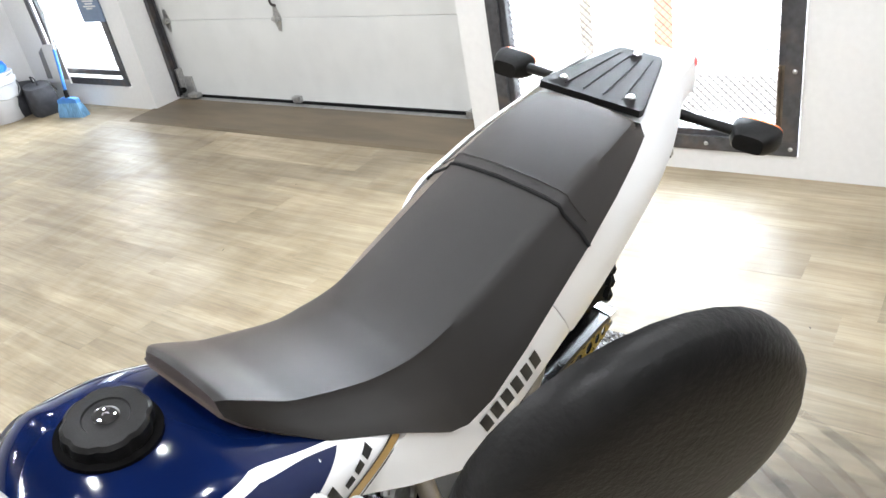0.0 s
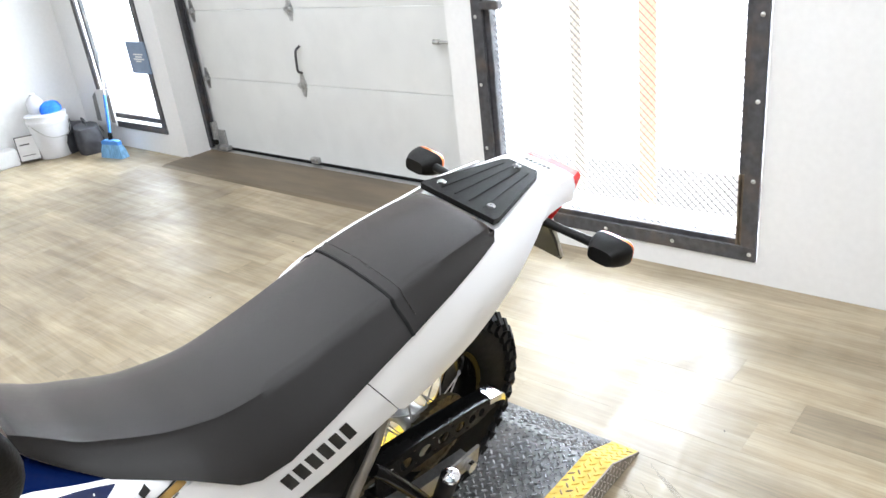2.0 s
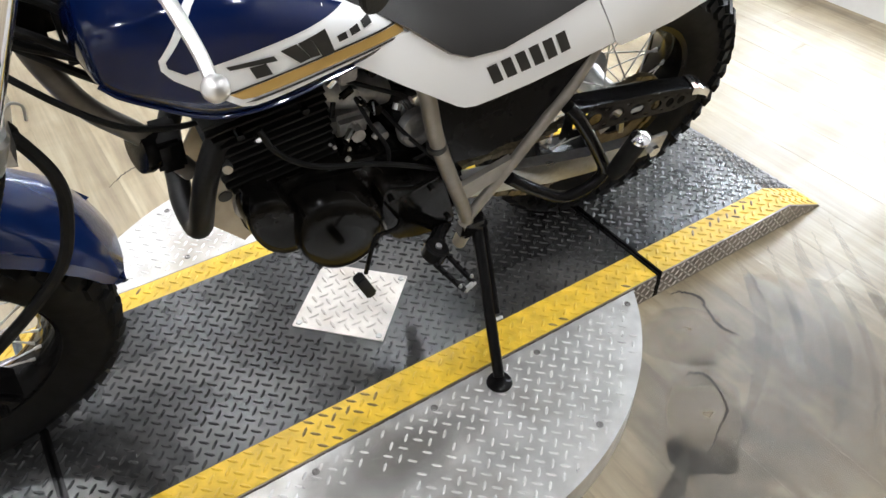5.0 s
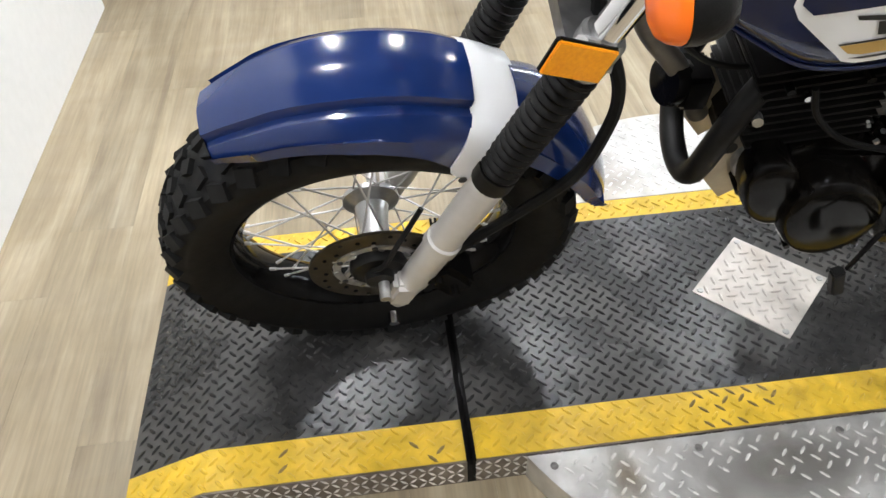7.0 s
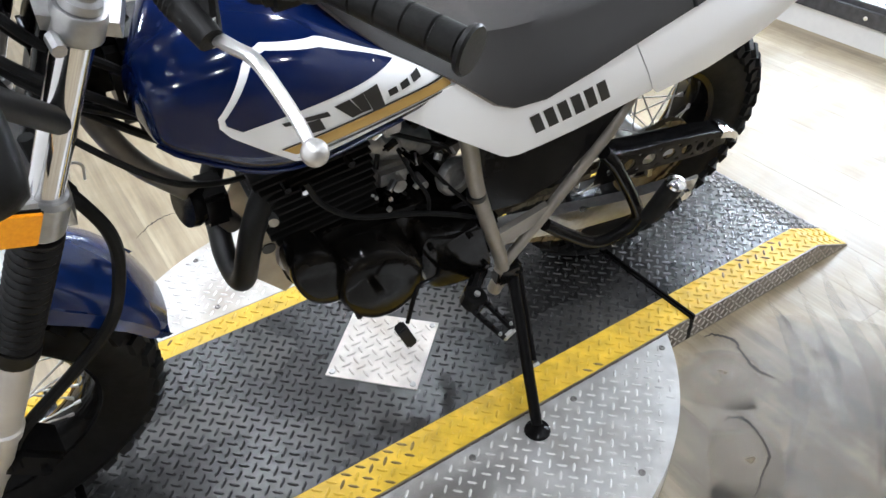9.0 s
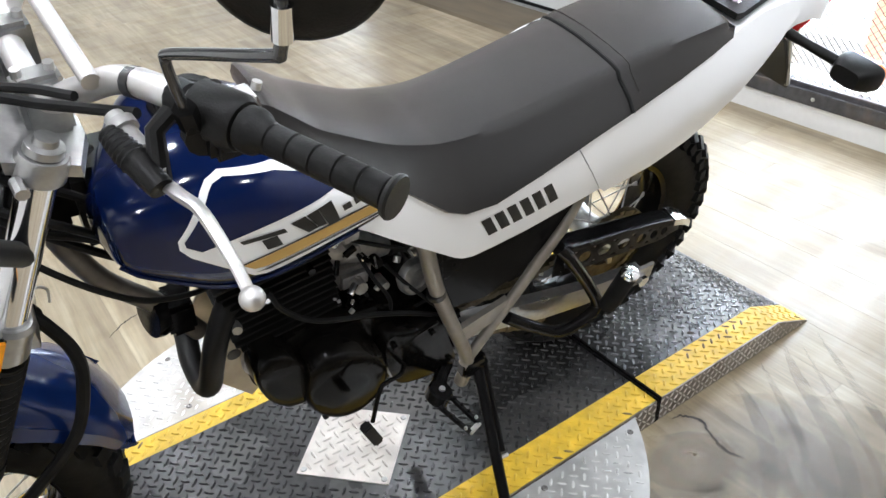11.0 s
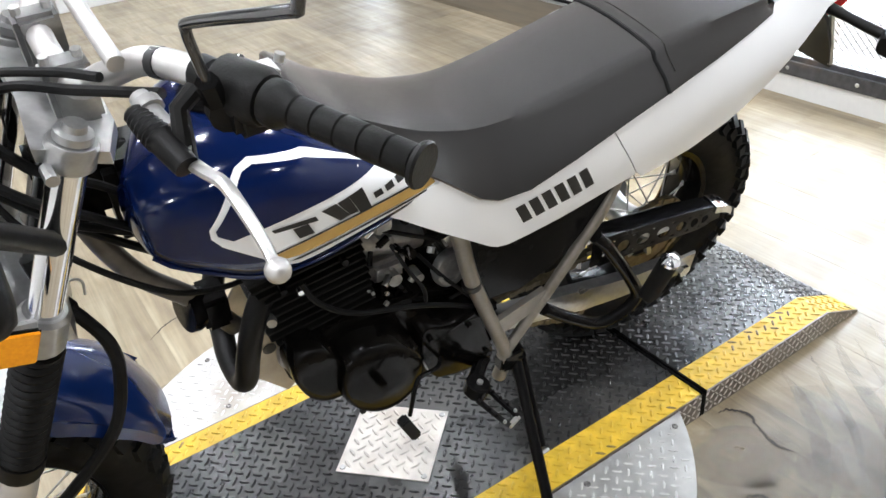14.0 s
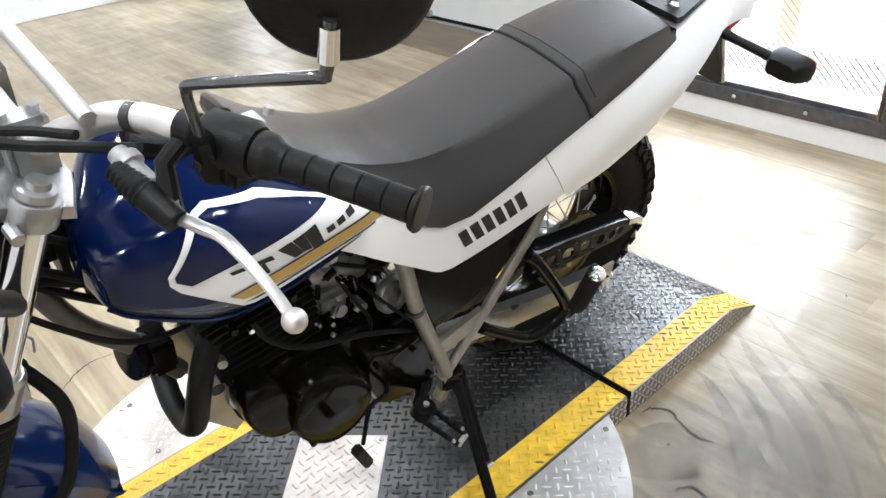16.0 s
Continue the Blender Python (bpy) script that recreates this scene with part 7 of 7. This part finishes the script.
def bucket(x, y):
    ob = tagged(new("bucket"), "white plastic bucket with a lid beside the wall", "bucket")
    part("pail", lathe(bmesh.new(), [(0.0005, 0), (0.128, 0), (0.133, 0.01), (0.15, 0.27), (0.16, 0.275), (0.161, 0.30), (0.152, 0.305), (0.15, 0.33), (0.157, 0.335), (0.157, 0.35), (0.0005, 0.352)], (x, y, F), (0, 0, 1), 36, closed=False), M_WHITE_PLASTIC, ob)
    part("bail", sweep(bmesh.new(), curve_pts([(x - 0.16, y - 0.02, F + 0.29), (x - 0.1, y - 0.14, F + 0.2), (x, y - 0.165, F + 0.17), (x + 0.1, y - 0.14, F + 0.2), (x + 0.16, y - 0.02, F + 0.29)], 5), 0.003, 6), M_GALV, ob, "wire carrying bail")


bucket(1.46, 5.60)
_rag = loft(bmesh.new(), [[(1.50 + 0.085 * g * math.cos(a) + 0.012 * math.sin(3 * a), 5.56 + 0.06 * g * math.sin(a), F + 0.353 + z) for a in [k * math.tau / 18 for k in range(18)]] for z, g in ((0.0, 1.0), (0.03, 1.05), (0.065, 0.85), (0.085, 0.4))])
tagged(link_mesh("cleaning_cloth", _rag, M_BLUE_BRIGHT, 50), "bright blue crumpled cloth on the bucket lid", "cloth")
_jug = lathe(bmesh.new(), [(0.0005, 0), (0.06, 0), (0.065, 0.01), (0.064, 0.09), (0.04, 0.125), (0.022, 0.135), (0.022, 0.15), (0.0005, 0.151)], (1.44, 5.68, F + 0.353), (0, 0, 1), 22, closed=False)
tagged(link_mesh("jug", _jug, M_WHITE_PLASTIC, 40), "small white plastic jug on the bucket lid", "jug")
_m = Matrix.Translation((1.275, 5.66, F + 0.099)) @ Matrix.Rotation(radians(-24), 4, "Z") @ Matrix.Rotation(radians(-8), 4, "X")
_bm = bmesh.new()
box(_bm, -0.078, 0.078, -0.045, 0.045, -0.093, 0.108, bevel=0.003, m=_m)
carton = tagged(link_mesh("carton", _bm, M_CARD), "small white carton with black edges on the floor", "box")
for _x0, _x1, _z0, _z1 in ((-0.078, 0.078, 0.10, 0.106), (-0.078, 0.078, -0.091, -0.087), (-0.078, -0.073, -0.09, 0.106), (0.073, 0.078, -0.09, 0.106), (-0.05, 0.02, 0.035, 0.045), (-0.05, 0.045, -0.05, -0.045)):
    _bm = bmesh.new()
    box(_bm, _x0, _x1, -0.0465, -0.0452, _z0, _z1, m=_m)
    part("printed_line", _bm, M_INK, carton, smooth=None)
_bm = bmesh.new()
box(_bm, 0.0785, 0.0805, -0.045, 0.045, -0.09, 0.106, m=_m)
part("dark_side", _bm, M_INK, carton, smooth=None)
# low white plinth at the foot of the far wall
tagged(link_mesh("plinth", boxes((-0.4, 1.17, 5.62, 5.775, F, F + 0.13), bevel=0.004), M_WALL), "low white painted plinth along the far wall", "plinth", kind="structure")
# pale card leaning in the corner of the window, with darker sides
_bm = bmesh.new()
extrude_poly(_bm, [(5.20, 0.10), (5.53, 0.10), (5.50, 0.33), (5.42, 0.39), (5.22, 0.40)], 0.012, lambda p: (1.835 - p[2] + 0.05 * (p[1] - 0.1), p[0], p[1]))
card = tagged(link_mesh("display_card", _bm, M_CARD), "pale folded card leaning against the window pane", "card")
for _y0, _y1 in ((5.44, 5.515), (5.205, 5.27)):
    _bm = bmesh.new()
    extrude_poly(_bm, [(_y0, 0.13), (_y1, 0.13), (_y1 - 0.01, 0.33), (_y0, 0.37)], 0.002, lambda p: (1.8228 - p[2] + 0.05 * (p[1] - 0.1), p[0], p[1]))
    part("card_side", _bm, M_GREYWALL, card, smooth=None)
# blue-grey notice fixed to the window's edge
_bm = boxes((1.826, 1.838, 4.445, 4.70, 0.555, 0.785), bevel=0.002)
notice = tagged(link_mesh("notice_board", _bm, M_BLUEGREY), "blue-grey notice fixed to the window frame", "sign")
for _k, (_y0, _y1, _z) in enumerate(((4.49, 4.62, 0.69), (4.51, 4.60, 0.672), (4.485, 4.63, 0.655), (4.53, 4.60, 0.64))):
    part("notice_line", boxes((1.8235, 1.8255, _y0, _y1, _z, _z + 0.01)), M_CARD, notice, smooth=None)


# ---- wear on the floor beside the turntable ----
def blot(name, centre, radii, turn, mat, label, seed, z=0.0006, rag=0.12, n=64):
    """A thin ragged patch: lobes at several scales round an ellipse."""
    rng = random.Random(seed)
    waves = [(f, rng.uniform(-1, 1) / f ** 0.7, rng.uniform(0, math.tau)) for f in range(2, 14)]
    bm = bmesh.new()
    rim = []
    for k in range(n):
        a = k * math.tau / n
        g = 1 + rag * sum(w * math.sin(f * a + ph) for f, w, ph in waves)
        u, v = radii[0] * g * math.cos(a), radii[1] * g * math.sin(a)
        c, s = math.cos(radians(turn)), math.sin(radians(turn))
        rim.append((centre[0] + u * c - v * s, centre[1] + u * s + v * c))
    extrude_poly(bm, rim, 0.0003, lambda p: (p[0], p[1], F + z + p[2]))
    return tagged(link_mesh(name, bm, mat), label, "stain", kind="structure"), rim


def tear(name, pts, widths, mat, label, seed, z=0.0016):
    """A ragged thin band along a curve."""
    rng = random.Random(seed)
    line = curve_pts([Vector((x, y, 0)) for x, y in pts], 14)
    bm = bmesh.new()
    left, right = [], []
    for k, p in enumerate(line):
        t = (line[min(k + 1, len(line) - 1)] - line[max(k - 1, 0)]).normalized()
        nrm = Vector((-t.y, t.x, 0))
        u = k / (len(line) - 1)
        w = float(np.interp(u, np.linspace(0, 1, len(widths)), widths))
        rough = 1.0 if w < 0.006 else 0.15
        p = p + nrm * rng.uniform(-1, 1) * min(0.003, w) * rough
        left.append(p + nrm * w * (1 + rough * rng.uniform(-0.5, 0.2)))
        right.append(p - nrm * w * (1 + rough * rng.uniform(-0.5, 0.2)))
    for k in range(len(line) - 1):
        bm.faces.new([bm.verts.new((q.x, q.y, F + z)) for q in (left[k], left[k + 1], right[k + 1], right[k])])
    return tagged(link_mesh(name, bm, mat), label, "stain", kind="structure")


blot("floor_grime", (0.02, -0.36), (0.56, 0.36), -32, M_GRIME, "grey trodden grime on the boards beside the turntable", 61, z=0.0003)
blot("floor_grime", (-0.42, -0.52), (0.40, 0.20), 14, M_GRIME, "grey trodden grime on the boards beside the turntable", 64, z=0.0004)
blot("floor_patch", (-0.03, -0.13), (0.15, 0.085), -40, M_STAIN, "grey worn patch in the floor's finish", 3)
blot("floor_patch", (-0.16, -0.30), (0.15, 0.075), 42, M_STAIN, "grey worn patch in the floor's finish", 8, z=0.0007)
blot("floor_scrape", (0.235, -0.15), (0.10, 0.030), 70, M_SCRAPE, "pale scrape in the floor's finish", 71, z=0.0008)
blot("floor_scrape", (0.12, -0.30), (0.13, 0.018), 52, M_SCRAPE, "pale scrape in the floor's finish", 72, z=0.0008)
tear("floor_tear", [(0.035, -0.022), (0.060, -0.030), (0.083, -0.068), (0.066, -0.105), (0.052, -0.158), (0.066, -0.194)], (0.0012, 0.003, 0.005, 0.0025, 0.005, 0.0012), M_TEAR, "dark ragged edge of the worn patch", 2)
tear("floor_tear", [(-0.118, -0.210), (-0.098, -0.212), (-0.079, -0.236), (-0.090, -0.280), (-0.110, -0.315), (-0.150, -0.335), (-0.215, -0.365)], (0.001, 0.0025, 0.0035, 0.002, 0.0025, 0.002, 0.001), M_TEAR, "dark ragged edge of the worn patch", 5)
for _k, (_pts, _w) in enumerate((([(0.47, -0.02), (0.38, -0.13), (0.27, -0.29), (0.16, -0.39), (0.0, -0.48)], 0.024), ([(0.50, -0.06), (0.42, -0.17), (0.32, -0.32), (0.2, -0.44), (0.04, -0.54)], 0.010), ([(0.36, -0.03), (0.30, -0.12), (0.21, -0.24), (0.10, -0.33)], 0.012), ([(0.58, -0.05), (0.48, -0.20), (0.36, -0.38), (0.22, -0.52)], 0.014), ([(0.26, -0.02), (0.22, -0.10), (0.14, -0.2), (0.02, -0.29), (-0.15, -0.38)], 0.02), ([(-0.25, -0.34), (-0.36, -0.40), (-0.52, -0.44)], 0.022))):
    tear("tyre_smear", _pts, (_w * 0.15, _w * 0.7, _w, _w * 0.8, _w * 0.15), M_SMEAR, "faint curved tyre smear on the floor", 20 + _k, z=0.0009 + 0.0002 * _k)
tear("floor_tear", [(-0.95, 1.13), (-0.90, 1.17), (-0.85, 1.19), (-0.79, 1.18)], (0.001, 0.003, 0.002, 0.001), M_TEAR, "dark ragged scuff on the floor", 31)
blot("deck_stain", (-1.010, -0.070), (0.085, 0.034), -78, M_RUSTY, "brown dried stain on the round deck", 91, z=0.0675)
blot("deck_stain", (-0.735, -0.085), (0.21, 0.085), -6, M_SOOT, "grey trodden dirt on the round deck", 92, z=0.0674)
_rng = random.Random(12)
for _k in range(14):
    _x, _y = _rng.uniform(-0.3, 1.5), _rng.uniform(-0.9, 3.6)
    if -0.1 < _y < 0.75 and _x < 0.7:
        continue
    blot("floor_speck", (_x, _y), (_rng.uniform(0.003, 0.007), _rng.uniform(0.002, 0.004)), _rng.uniform(0, 180), M_TEAR, "small dark chip in the floor", 40 + _k, z=0.0012, rag=0.3, n=16)

# ---- floor boards, last ----
def board_mesh(length, width):
    bm = bmesh.new()
    g = 0.0001
    box(bm, g, width - g, g, length - g, -0.0055, 0.0, bevel=0.00035)
    me = bpy.data.meshes.new("floor_board")
    bm.to_mesh(me)
    bm.free()
    me.materials.append(M_FLOOR)
    return me


def lay_boards():
    rng = random.Random(7)
    width, length = 0.152, 1.22
    full = board_mesh(length, width)
    for row in range(30):
        x = -2.285 + row * width
        if x + width > 2.14:
            break
        y = -2.7 - rng.random() * length
        while y < 5.78:
            ob = new("floor_board", full)
            ob.location = (x, y, F)
            ob.parent = floor
            y += length


lay_boards()
_bm = bmesh.new()
for _r in range(-25, 0):
    for _c in range(9):
        _x, _y = -2.285 + _r * 0.152, -4.75 + _c * 1.22 + (_r % 3) * 0.4
        box(_bm, _x + 0.0004, _x + 0.1516, _y, min(_y + 1.218, 5.78), F - 0.0055, F)
for _r in range(29):
    box(_bm, -2.285 + _r * 0.152 + 0.0004, -2.285 + _r * 0.152 + 0.1516, -4.6, -2.65, F - 0.0055, F - 0.0004)
part("far_floor_boards", _bm, M_FLOOR, floor, smooth=None)
tagged(bpy.data.objects["far_floor_boards"], kind="stuff")
